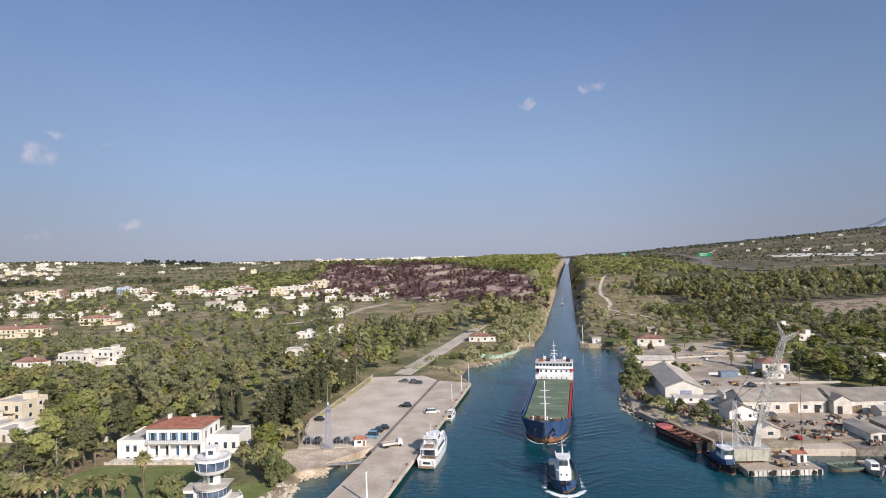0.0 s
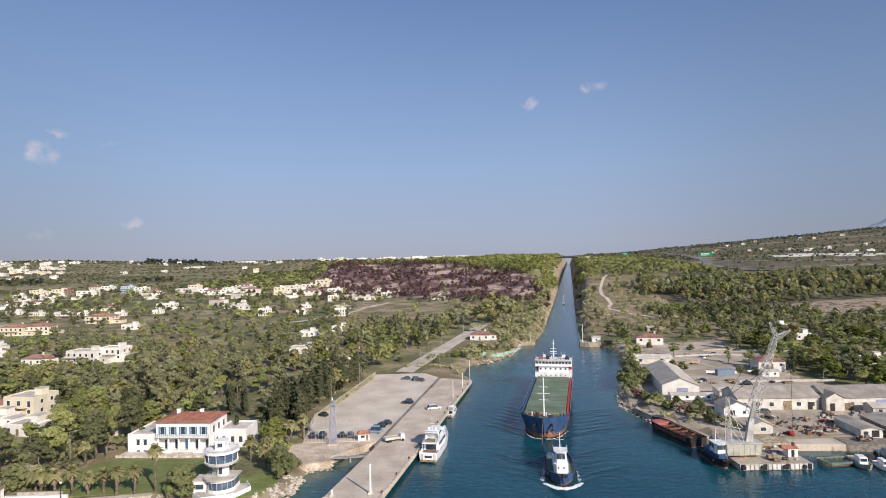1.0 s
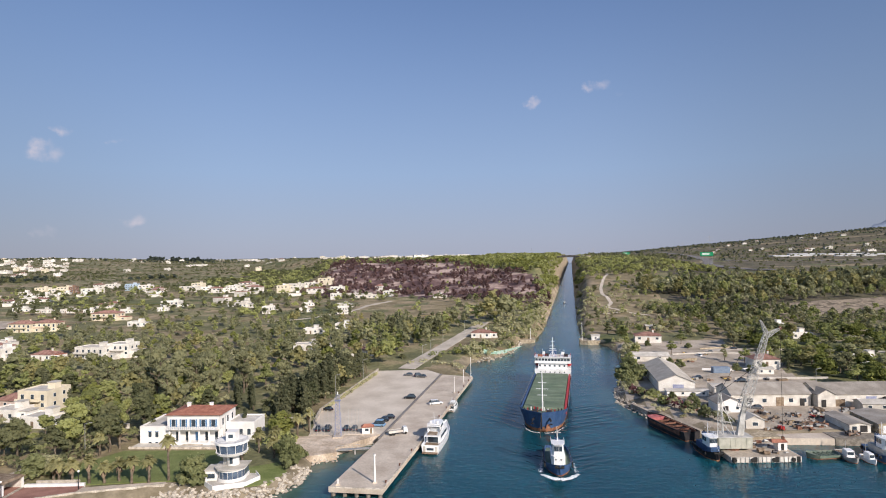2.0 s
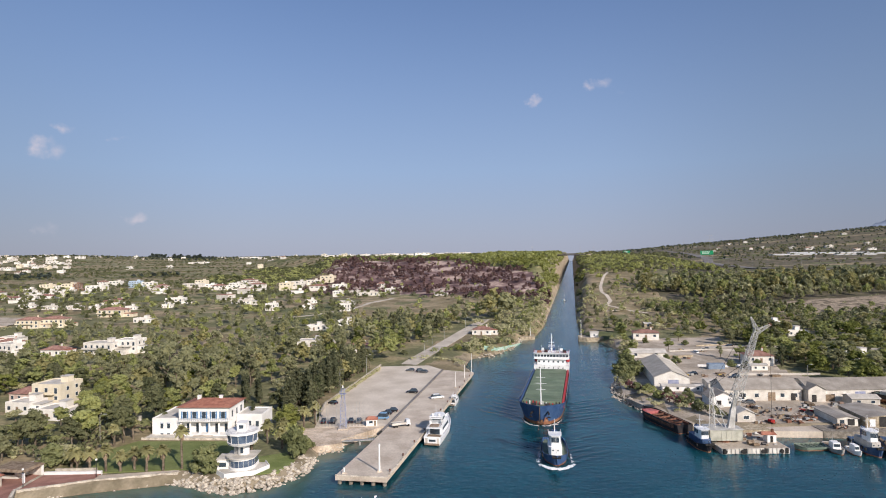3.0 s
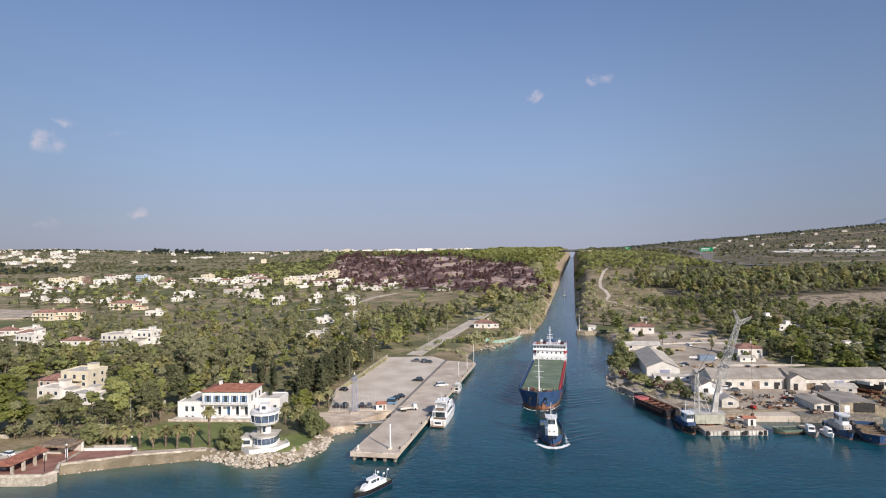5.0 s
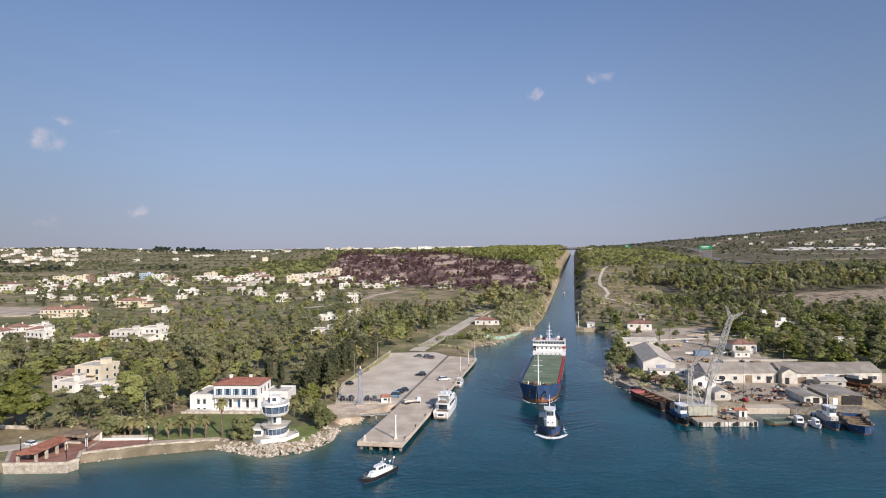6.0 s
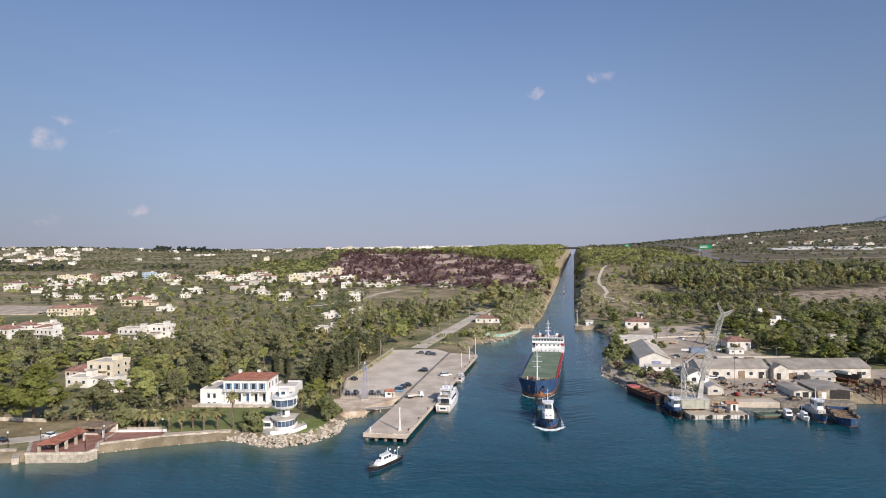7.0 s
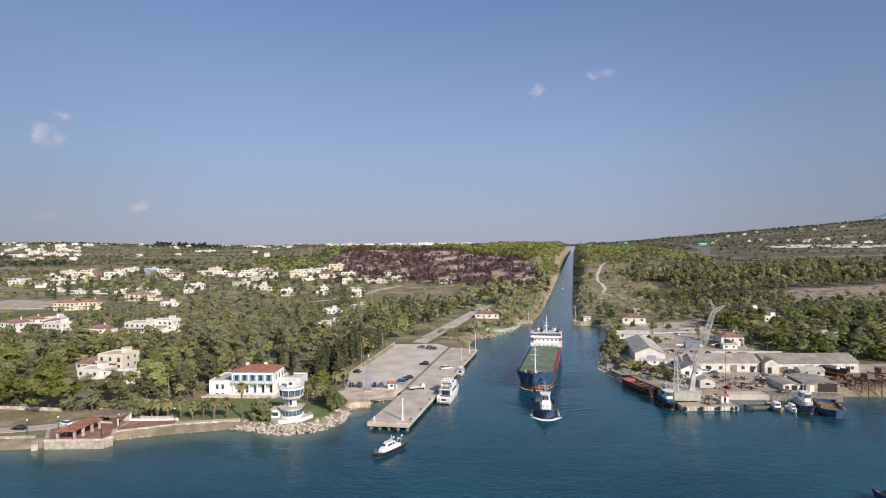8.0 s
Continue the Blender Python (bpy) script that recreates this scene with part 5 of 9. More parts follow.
    part("swim_platform", Shape().box(-2.2 * u, 2.2 * u, -13.2 * u, -12 * u, 0.35, 0.55), M["wood"], o)
    railing("bow_rail", [(-2.4 * u, 2 * u, D + 0.3), (-1.9 * u, 6 * u, D + 0.5 * u), (-0.8 * u, 10 * u, D + 0.9 * u), (0.8 * u, 10 * u, D + 0.9 * u), (1.9 * u, 6 * u, D + 0.5 * u), (2.4 * u, 2 * u, D + 0.3)], 0.7, M["steel"], o, 2)


motor_yacht(pose(2.2, 171.6, 0, 0, 0, -13), 24.0, "large white motor yacht moored stern-on beside the quay")
motor_yacht(pose(8.6, 210.5, 0, 0, 0, -13), 11.0, "small white motor boat moored beside the quay", "motor_boat")


def patrol_boat(m):
    o = thing("patrol_boat", m, "pilot boat with black hull and white cabin under way", "boat")
    hull(o, 13.5, 4.2, 1.5, M["hull_black"], M["hull_blue"], M["deck"], sheer=0.5, bow=0.45, transom=0.88, bulwark=0.16, line=0.22, rake=0.06)
    cabin = part("cabin", Shape().prism([(-1.5, -4.6), (1.5, -4.6), (1.5, 2.6), (0.8, 3.8), (-0.8, 3.8), (-1.5, 2.6)], 1.3, 2.5, [(-1.4, -4.6), (1.4, -4.6), (1.3, 2.0), (0.7, 2.9), (-0.7, 2.9), (-1.3, 2.0)]), M["boat_white"], o)
    wheel = part("wheelhouse", Shape().prism([(-1.25, -2.4), (1.25, -2.4), (1.2, 1.0), (0.7, 1.7), (-0.7, 1.7), (-1.2, 1.0)], 2.5, 4.0, [(-1.1, -2.3), (1.1, -2.3), (1.0, 0.7), (0.6, 1.2), (-0.6, 1.2), (-1.0, 0.7)]), M["boat_white"], o)
    for sx in (-1, 1):
        for y in (-1.6, -0.5, 0.5):
            part("window", Shape().box(sx * 1.17 - 0.05, sx * 1.17 + 0.05, y - 0.42, y + 0.42, 2.8, 3.65), M["glass"], wheel)
    part("windscreen", Shape().add([(-0.6, 1.62, 2.95), (0.6, 1.62, 2.95), (0.55, 1.45, 3.65), (-0.55, 1.45, 3.65)], [(0, 1, 2, 3)]), M["glass"], wheel)
    mast = part("mast", Shape().rod((0, -1.6, 4.0), (0, -1.9, 6.0), 0.08, 0.04, 6), M["boat_white"], o)
    part("radar", Shape().box(-0.6, 0.6, -1.7, -1.4, 4.5, 4.65), M["boat_white"], mast)
    for x, y in ((-1.1, -3.4), (1.1, -3.4), (0, -6.2)):
        f = part("flagstaff", Shape().rod((x, y, 1.2), (x, y - 0.2, 4.6), 0.04, n=4), M["boat_white"], o)
        part("flag", Shape().add([(x, y - 0.2, 4.6), (x + 0.1, y - 1.0, 4.45), (x + 0.05, y - 1.0, 3.9), (x, y - 0.2, 4.0)], [(0, 1, 2, 3)]), M["boat_white"], f, "small pale flag")
    railing("bow_rail", [(-1.9, 2.6, 1.5), (-1.1, 5, 1.8), (1.1, 5, 1.8), (1.9, 2.6, 1.5)], 0.7, M["steel"], o)
    for i in range(5):
        for sx in (-1, 1):
            part("fender", Shape().rod((sx * 2.05, -5 + i * 2, 0.9), (sx * 2.25, -5 + i * 2, 0.9), 0.28, n=8), M["rubber"], o)


patrol_boat(pose(-17.0, 110.5, 0, 0, 0, 143) @ Matrix.Diagonal((0.80, 0.90, 0.74, 1)))


M["faded_red"] = material("faded_red_paint", (0.30, 0.075, 0.075), (0.42, 0.15, 0.14), 1.2, 0.8, bump=0.1, fine=0.2, vary=0.25)


def open_barge(m, length, beam, depth, paint, inside, label, rim=None, fore=None, tyres=False):
    o = thing("barge", m, label, "barge")
    hull(o, length, beam, depth, paint, M["hull_rust"], inside, sheer=0.5, bow=0.25, transom=0.9, bulwark=depth * 0.55, line=0.2, rake=0.03)
    part("hold_floor", Shape().box(-beam * 0.4, beam * 0.4, -length * 0.3, length * 0.28, depth * 0.46, depth * 0.52), inside, o)
    for i in range(5):
        y = -length * 0.3 + i * length * 0.145
        part("frame_beam", Shape().box(-beam * 0.45, beam * 0.45, y - 0.12, y + 0.12, depth * 0.75, depth * 0.95), rim or M["rust"], o)
    part("foredeck", Shape().prism([(-beam * 0.47, length * 0.26), (beam * 0.47, length * 0.26), (beam * 0.25, length * 0.42), (-beam * 0.25, length * 0.42)], depth * 0.5, depth * 0.97), fore or rim or inside, o)
    if tyres:
        for sx in (-1, 1):
            for i in range(9):
                y = -length * 0.38 + i * length * 0.082
                part("tyre", Shape().rod((sx * beam * 0.40, y, depth * 1.08), (sx * beam * 0.47, y, depth * 1.0), 0.55, 0.5, 9), M["wood"] if i % 3 else M["rubber"], o)
    for sx in (-1, 1):
        part("side_deck", Shape().box(sx * beam * 0.44 - 0.3, sx * beam * 0.44 + 0.3, -length * 0.42, length * 0.26, depth * 0.5, depth * 0.96), rim or inside, o)


open_barge(pose(75.0, 176.5, 0, 0, 0, 12), 23, 6.2, 2.6, M["hull_black"], M["rust"], "rusty black barge with a faded red foredeck moored at the bank", M["rust"], M["faded_red"])
open_barge(pose(126.6, 142.5, 0, 0, 0, 158), 17, 7.0, 2.1, M["hull_blue"], M["wood"], "blue open barge with a weathered tyre-lined hold", M["wood"], tyres=True)


def work_boat(m, length, beam, label, paint):
    o = thing("work_boat", m, label, "boat")
    hull(o, length, beam, 1.1, paint, M["hull_rust"], M["wood"], sheer=0.5, bow=0.4, transom=0.85, bulwark=0.3, line=0.2)
    cab = part("cabin", Shape().prism([(-beam * 0.28, -1.5), (beam * 0.28, -1.5), (beam * 0.28, 1.4), (-beam * 0.28, 1.4)], 0.8, 2.5, [(-beam * 0.25, -1.4), (beam * 0.25, -1.4), (beam * 0.25, 1.1), (-beam * 0.25, 1.1)]), M["boat_white"], o)
    part("window", Shape().box(-beam * 0.2, beam * 0.2, 1.2, 1.38, 1.5, 2.2), M["glass"], cab)
    part("mast", Shape().rod((0, -1.6, 0.8), (0, -1.6, 4.6), 0.06, n=5), M["steel"], o)


work_boat(pose(111.2, 146.5, 0, 0, 0, 168), 9, 3.6, "grey work boat with a small white cabin", M["steel"])
work_boat(pose(114.8, 143.8, 0, 0, 0, 172), 6, 2.3, "small pale dinghy with a cuddy", M["boat_white"])
open_barge(pose(105.4, 148.6, 0, 0, 0, 93), 9, 4.4, 1.0, M["deck"], M["deck"], "flat grey green pontoon barge", M["deck"])


def sailing_boat(m):
    o = thing("sailing_boat", m, "small white sailing boat with bare mast in the canal", "boat")
    hull(o, 10, 3.2, 1.1, M["boat_white"], M["hull_blue"], M["boat_white"], sheer=0.4, bow=0.5, bulwark=0.1, line=0.2)
    part("cabin", Shape().prism([(-0.9, -1.5), (0.9, -1.5), (0.6, 2), (-0.6, 2)], 0.9, 1.7), M["boat_white"], o)
    part("mast", Shape().rod((0, 0.6, 1), (0, 0.6, 13), 0.09, 0.06, 6), M["boat_white"], o)
    part("boom", Shape().rod((0, 0.5, 2.4), (0, -4, 2.3), 0.09, n=6), M["boat_white"], o)


sailing_boat(pose(162, 690, 0, 0, 0, 166))


def moored_ferry():
    """Only its masts and flags reach into view at the end."""
    o = thing("passenger_boat", pose(94.8, 70.6, 0, 0, 0, 30), "dark blue passenger boat with flags on thin poles", "boat")
    hull(o, 15, 4.8, 1.6, M["hull_blue"], M["boat_white"], M["wood"], sheer=0.8, bow=0.42, bulwark=0.5, line=0.3)
    cab = part("cabin", Shape().prism([(-1.6, -5), (1.6, -5), (1.6, 2.4), (-1.6, 2.4)], 1.2, 3.2), M["boat_white"], o)
    for sx in (-1, 1):
        for i in range(4):
            part("window", Shape().box(sx * 1.6 - 0.05, sx * 1.6 + 0.05, -4.3 + i * 1.6, -3.2 + i * 1.6, 2.0, 2.8), M["glass"], cab)
    part("canopy", Shape().box(-1.8, 1.8, -5.5, 2.8, 3.2, 3.35), M["blue_paint"], o)
    for x, y, h in ((-1.5, -4, 6.0), (0.0, 2.0, 6.8), (1.4, 4.5, 4.6)):
        p = part("flagpole", Shape().rod((x, y, 1.2), (x, y, h), 0.06, n=5), M["boat_white"], o)
        part("flag", Shape().add([(x, y, h), (x + 0.5, y - 0.5, h - 0.12), (x + 0.9, y - 0.8, h - 0.5), (x + 0.4, y - 0.5, h - 0.75), (x, y, h - 0.7)], [(0, 1, 2, 3, 4)]), M["car_blue"], p, "light blue flag")


moored_ferry()


# ---- floating crane ----
def truss(s, p, q, w0, w1, n, r, r2=None):
    """Four-sided lattice from p to q."""
    p, q = Vector(p), Vector(q)
    w = (q - p).normalized()
    u = w.cross(Vector((0, 0, 1))).normalized()
    v = w.cross(u)
    at = lambda c, k: p + (q - p) * k + (u * c[0] + v * c[1]) * (w0 + (w1 - w0) * k) / 2
    cs = [(-1, -1), (1, -1), (1, 1), (-1, 1)]
    for c in cs:
        s.rod(at(c, 0), at(c, 1), r, n=5)
    for i in range(n):
        for a, c in zip(cs, cs[1:] + cs[:1]):
            s.rod(at(a, i / n), at(c, (i + 1) / n), r2 or r * 0.6, n=4)
            s.rod(at(c, i / n), at(a, (i + 1) / n), r2 or r * 0.6, n=4)
            s.rod(at(a, i / n), at(c, i / n), r2 or r * 0.6, n=4)
    return s


def floating_crane():
    o = thing("floating_crane", pose(88.0, 151.1, 0, 0, 0, -2), "old pale grey floating crane with tall lattice boom on pontoon", "crane")
    W, S = (-8.8, 9.8), (-5.6, 10.0)
    part("pontoon", Shape().prism([(W[0], S[0]), (W[1], S[0]), (W[1], S[1]), (W[0], S[1])], -0.8, 1.45), M["crane_paint"], o)
    part("deck", Shape().prism([(W[0] + 0.2, S[0] + 0.2), (W[1] - 0.2, S[0] + 0.2), (W[1] - 0.2, S[1] - 0.2), (W[0] + 0.2, S[1] - 0.2)], 1.45, 1.5), M["yard"], o)
    for i in range(16):
        x = W[0] + 0.7 + i * 1.14
        part("fender_plank", Shape().box(x - 0.42, x + 0.42, S[0] - 0.2, S[0], 0.15, 1.5), M["pale"] if i % 5 else M["rubber"], o)
    for x in (-8, -3.2, 2.4, 7.5):
        part("tyre_fender", Shape().rod((x, S[0] - 0.55, 0.8), (x, S[0] - 0.2, 0.8), 0.55, n=12), M["rubber"], o)
    house = part("machine_house", Shape().prism([(-9.8, -0.8), (-0.6, -0.8), (-0.6, 5.0), (-9.8, 5.0)], 2.2, 5.2), M["crane_box"], o)
    part("roof", Shape().box(-10.0, -0.4, -1.0, 5.2, 5.2, 5.4), M["crane_paint"], house)
    for i in range(7):
        part("panel_rib", Shape().box(-9.6 + i * 1.47, -9.52 + i * 1.47, -0.86, -0.8, 2.25, 5.15), M["crane_box"], house)
    part("base_ring", Shape().rod((-5.2, 2.2, 1.5), (-5.2, 2.2, 2.2), 2.5, n=16), M["rust"], house)
    tower = Shape()
    truss(tower, (-8.2, 1.6, 5.4), (-8.0, 2.0, 17.0), 1.6, 0.7, 8, 0.07)
    part("back_mast", tower, M["crane_paint"], o)
    s = Shape()
    for a, c in (((-8.0, 2.0, 16.8), (-4.5, 1.0, 5.4)), ((-8.0, 2.0, 16.8), (-6.8, 3.2, 5.4)), ((-8.1, 1.8, 13.0), (-4.6, 1.0, 9.0)), ((-8.2, 1.7, 9.2), (-5.0, 1.6, 5.4)), ((-8.1, 1.8, 13.0), (-5.6, 2.5, 5.4)), ((-8.1, 1.8, 9.2), (-4.8, 1.2, 8.6))):
        s.rod(a, c, 0.10, n=5)
    part("strut", s, M["crane_paint"], o)
    foot = part("boom_foot", Shape().loft([[(-4.0, 0.6, 5.4), (-2.2, 0.6, 5.4), (-2.2, 1.8, 5.4), (-4.0, 1.8, 5.4)], [(-3.0, 0.8, 10.5), (-1.6, 0.8, 10.5), (-1.6, 1.6, 10.5), (-3.0, 1.6, 10.5)], [(-1.5, 0.9, 16.0), (-0.8, 0.9, 16.0), (-0.8, 1.4, 16.0), (-1.5, 1.4, 16.0)]]), M["crane_paint"], o)
    boom = Shape()
    truss(boom, (-2.0, 1.2, 12.5), (4.4, 0.4, 33.0), 2.5, 1.1, 13, 0.085)
    b_ob = part("boom", boom, M["crane_paint"], o)
    head = Shape()
    truss(head, (4.7, 0.4, 32.8), (8.4, 0.4, 34.7), 1.2, 0.35, 4, 0.07)
    truss(head, (4.7, 0.4, 32.8), (2.9, 0.4, 37.0), 1.1, 0.3, 4, 0.07)
    part("boom_head", head, M["crane_paint"], b_ob)
    part("sheave", Shape().rod((8.3, 0.2, 34.7), (8.3, 0.6, 34.7), 0.5, n=10), M["rust"], b_ob)
    lines = Shape()
    lines.rod((8.3, 0.4, 34.6), (8.3, 0.4, 5.0), 0.045, n=4).rod((2.9, 0.4, 36.8), (-8.0, 2.0, 17.0), 0.05, n=4).rod((-8.0, 2.0, 17.0), (1.0, -0.4, 24.5), 0.06, n=4)
    part("hoist_rope", lines, M["rubber"], o)
    part("hook_block", Shape().box(8.0, 8.6, 0.1, 0.7, 3.9, 5.0).rod((8.3, 0.4, 3.9), (8.3, 0.4, 3.1), 0.15, n=6), M["rust"], o)
    hut = part("deck_hut", Shape().box(6.4, 8.9, -0.6, 1.8, 1.5, 3.7), M["white"], o)
    part("hut_roof", Shape().prism([(4.6, -0.9), (9.1, -0.9), (9.1, 2.1), (4.6, 2.1)], 3.7, 4.3, [(5.2, 0.5), (8.9, 0.5), (8.9, 0.7), (5.2, 0.7)]), M["terracotta"], hut)
    part("hut_door", Shape().box(7.2, 8.0, -0.64, -0.59, 1.55, 3.3), M["opening_shade"], hut)
    rng = random.Random(3)
    for i in range(16):
        x, y, w = rng.uniform(-1.4, 8.6), rng.uniform(-4, 7), rng.uniform(0.3, 0.9)
        if 5.5 < x < 9.4 and -1.6 < y < 2.8:
            continue
        part("winch", Shape().rod((x - w, y, 1.5 + w * 0.6), (x + w, y, 1.5 + w * 0.6), w * 0.6, n=8), rng.choice([M["rust"], M["steel"], M["hull_black"], M["wood"]]), o)


floating_crane()


# ---- canal authority house, lawn and control tower ----
def hip_roof(s, x0, x1, y0, y1, z, rise, over=0.5):
    x0, x1, y0, y1 = x0 - over, x1 + over, y0 - over, y1 + over
    k = (y1 - y0) / 2
    if x1 - x0 > y1 - y0:
        top = [(x0 + k, (y0 + y1) / 2, z + rise), (x1 - k, (y0 + y1) / 2, z + rise)]
        faces = [(0, 1, 5, 4), (1, 2, 5), (2, 3, 4, 5), (3, 0, 4), (3, 2, 1, 0)]
    else:
        k = (x1 - x0) / 2
        top = [((x0 + x1) / 2, y0 + k, z + rise), ((x0 + x1) / 2, y1 - k, z + rise)]
        faces = [(0, 1, 4), (1, 2, 5, 4), (2, 3, 5), (3, 0, 4, 5), (3, 2, 1, 0)]
    return s.add([(x0, y0, z), (x1, y0, z), (x1, y1, z), (x0, y1, z)] + top, faces)


def walled_block(parent, x0, x1, y0, y1, z0, z1, mat, roof_mat, name="wall", parapet=0.5):
    """A flat-roofed block with a parapet round its roof."""
    w = part(name, Shape().box(x0, x1, y0, y1, z0, z1), mat, parent)
    s = Shape()
    for a in ((x0, x1, y0, y0 + 0.25), (x0, x1, y1 - 0.25, y1), (x0, x0 + 0.25, y0 + 0.25, y1 - 0.25), (x1 - 0.25, x1, y0 + 0.25, y1 - 0.25)):
        s.box(*a, z1, z1 + parapet)
    part("parapet", s, mat, w)
    part("roof", Shape().box(x0 + 0.26, x1 - 0.26, y0 + 0.26, y1 - 0.26, z1, z1 + 0.12), roof_mat, w)
    return w


def front_window(parent, x, y, z, w, h, shutters=None, frame_mat=None):
    """A window in a wall that faces -y."""
    o = part("window", Shape().box(x - w / 2 - 0.1, x + w / 2 + 0.1, y - 0.05, y + 0.02, z - 0.1, z + h + 0.1), frame_mat or M["white"], parent)
    part("pane", Shape().box(x - w / 2, x + w / 2, y - 0.07, y - 0.03, z, z + h), M["glass"], o)
    if shutters:
        for sx in (-1, 1):
            part("shutter", Shape().box(x + sx * w * 0.78 - w * 0.19, x + sx * w * 0.78 + w * 0.19, y - 0.12, y - 0.05, z - 0.05, z + h + 0.05), shutters, o)
    return o


def side_window(parent, x, y, z, w, h, shutters=None):
    """A window in a wall that faces +x."""
    o = part("window", Shape().box(x - 0.02, x + 0.05, y - w / 2 - 0.1, y + w / 2 + 0.1, z - 0.1, z + h + 0.1), M["white"], parent)
    part("pane", Shape().box(x + 0.03, x + 0.07, y - w / 2, y + w / 2, z, z + h), M["glass"], o)
    if shutters:
        for k in (-1, 1):
            part("shutter", Shape().box(x + 0.05, x + 0.12, y + k * w * 0.78 - w * 0.24, y + k * w * 0.78 + w * 0.24, z - 0.05, z + h + 0.05), shutters, o)
    return o


def main_house():
    o = thing("house", pose(-77.9, 168.6, 2.3, 0, 0, -5), "white two-storey house with red hip roof, blue shutters and porch", "house")
    W, DEP, EAVE = 15.8, 11.5, 8.2
    body = part("wall", Shape().box(0, W, 2.2, DEP, 0.3, 4.3).box(0, W, 0, DEP, 4.3, EAVE), M["white"], o)
    part("plinth", Shape().box(-0.3, W + 0.3, -0.6, DEP, -0.6, 0.3), M["white"], o)
    part("cornice", Shape().box(-0.25, W + 0.25, -0.25, DEP + 0.25, EAVE, EAVE + 0.25), M["white"], o)
    part("string_course", Shape().box(-0.12, W + 0.12, -0.12, -0.002, 4.15, 4.4), M["white"], o)
    roof = part("roof", hip_roof(Shape(), 0, W, 0, DEP, EAVE + 0.25, 1.55, 0.7), M["terracotta"], o)
    for x, y in ((3.6, 6.2), (10.6, 6.2)):
        c = part("chimney", Shape().box(x - 0.45, x + 0.45, y - 0.45, y + 0.45, EAVE + 0.8, EAVE + 2.3), M["white"], o)
        part("chimney_cap", Shape().box(x - 0.55, x + 0.55, y - 0.55, y + 0.55, EAVE + 2.3, EAVE + 2.45), M["white"], c)
    for i in range(5):
        front_window(body, 1.9 + i * 3.0, 0, 5.0, 1.15, 2.1, M["blue_paint"])
    for i in range(6):
        x = 0.4 + i * 3.0
        c = part("column", Shape().rod((x, 0.35, 0.5), (x, 0.35, 4.0), 0.3, 0.26, 12), M["white"], o)
        part("capital", Shape().box(x - 0.42, x + 0.42, -0.07, 0.77, 4.0, 4.3), M["white"], c)
        part("base", Shape().box(x - 0.4, x + 0.4, -0.05, 0.75, 0.3, 0.5), M["white"], c)
    for i in range(5):
        part("french_door", Shape().box(1.45 + i * 3.0, 2.35 + i * 3.0, 2.1, 2.19, 0.4, 2.9), M["glass"] if i != 2 else M["blue_paint"], o)
    for i in range(4):
        part("step", Shape().box(5.0 - i * 0.3, 11 + i * 0.3, -0.6 - (i + 1) * 0.4, -0.6 - i * 0.4, -0.6, 0.3 - (i + 1) * 0.2), M["stone"], o)
    part("balcony", Shape().box(0.2, W - 0.2, -0.75, -0.002, 4.18, 4.34), M["white"], o)
    railing("balustrade", [(0.2, -0.7, 4.34), (W - 0.2, -0.7, 4.34)], 0.85, M["balcony_iron"], o, 0.6)
    for y in (2.2, 5.6, 9.0):
        side_window(body, W, y, 5.0, 1.0, 1.9)
    for y in (4.4, 8.6):
        side_window(body, W, y, 1.2, 1.0, 1.8)
    wing = walled_block(o, -8.9, -0.002, 0.9, 15.0, -0.6, 4.4, M["white"], M["flat_roof"], "wing")
    for x in (-5.8, -3.7):
        front_window(wing, x, 0.9, 1.7, 0.9, 1.5, None)
        part("lintel", Shape().box(x - 0.6, x + 0.6, 0.78, 0.86, 3.3, 3.45), M["blue_paint"], wing)
        front_window(wing, x, 0.9, -0.35, 0.9, 0.6, None)
    wing2 = walled_block(o, W + 0.002, W + 8.4, 5.0, 14.0, -0.6, 4.6, M["white"], M["flat_roof"], "wing")
    for x in (W + 1.8, W + 4.4, W + 6.8):
        front_window(wing2, x, 5.0, 1.2, 1.0, 1.7, None)
    part("terrace_wall", Shape().box(-9.5, W + 2.0, -4.2, -3.9, -0.7, 0.35), M["stone"], o)
    part("terrace", Shape().box(-9.4, W + 1.9, -3.9, 0.9, -0.7, -0.12), M["flat_roof"], o)


main_house()
slab("lawn", [(-88, 137.5), (-66, 138.6), (-56, 137.0), (-50, 145), (-53, 161.0), (-88, 163.5), (-95, 152)], 1.5, 2.16, M["lawn"], "smooth green lawn before the white house", "lawn")
slab("lawn", [(-45, 133.5), (-39.5, 135.0), (-37.0, 143), (-41, 150), (-49.5, 146)], 1.5, 2.14, M["lawn"], "smooth green grass beside the control tower", "lawn")


def arc(cx, cy, r, a0, a1, n):
    return [(cx + r * math.cos(radians(a0 + (a1 - a0) * i / n)), cy + r * math.sin(radians(a0 + (a1 - a0) * i / n))) for i in range(n + 1)]


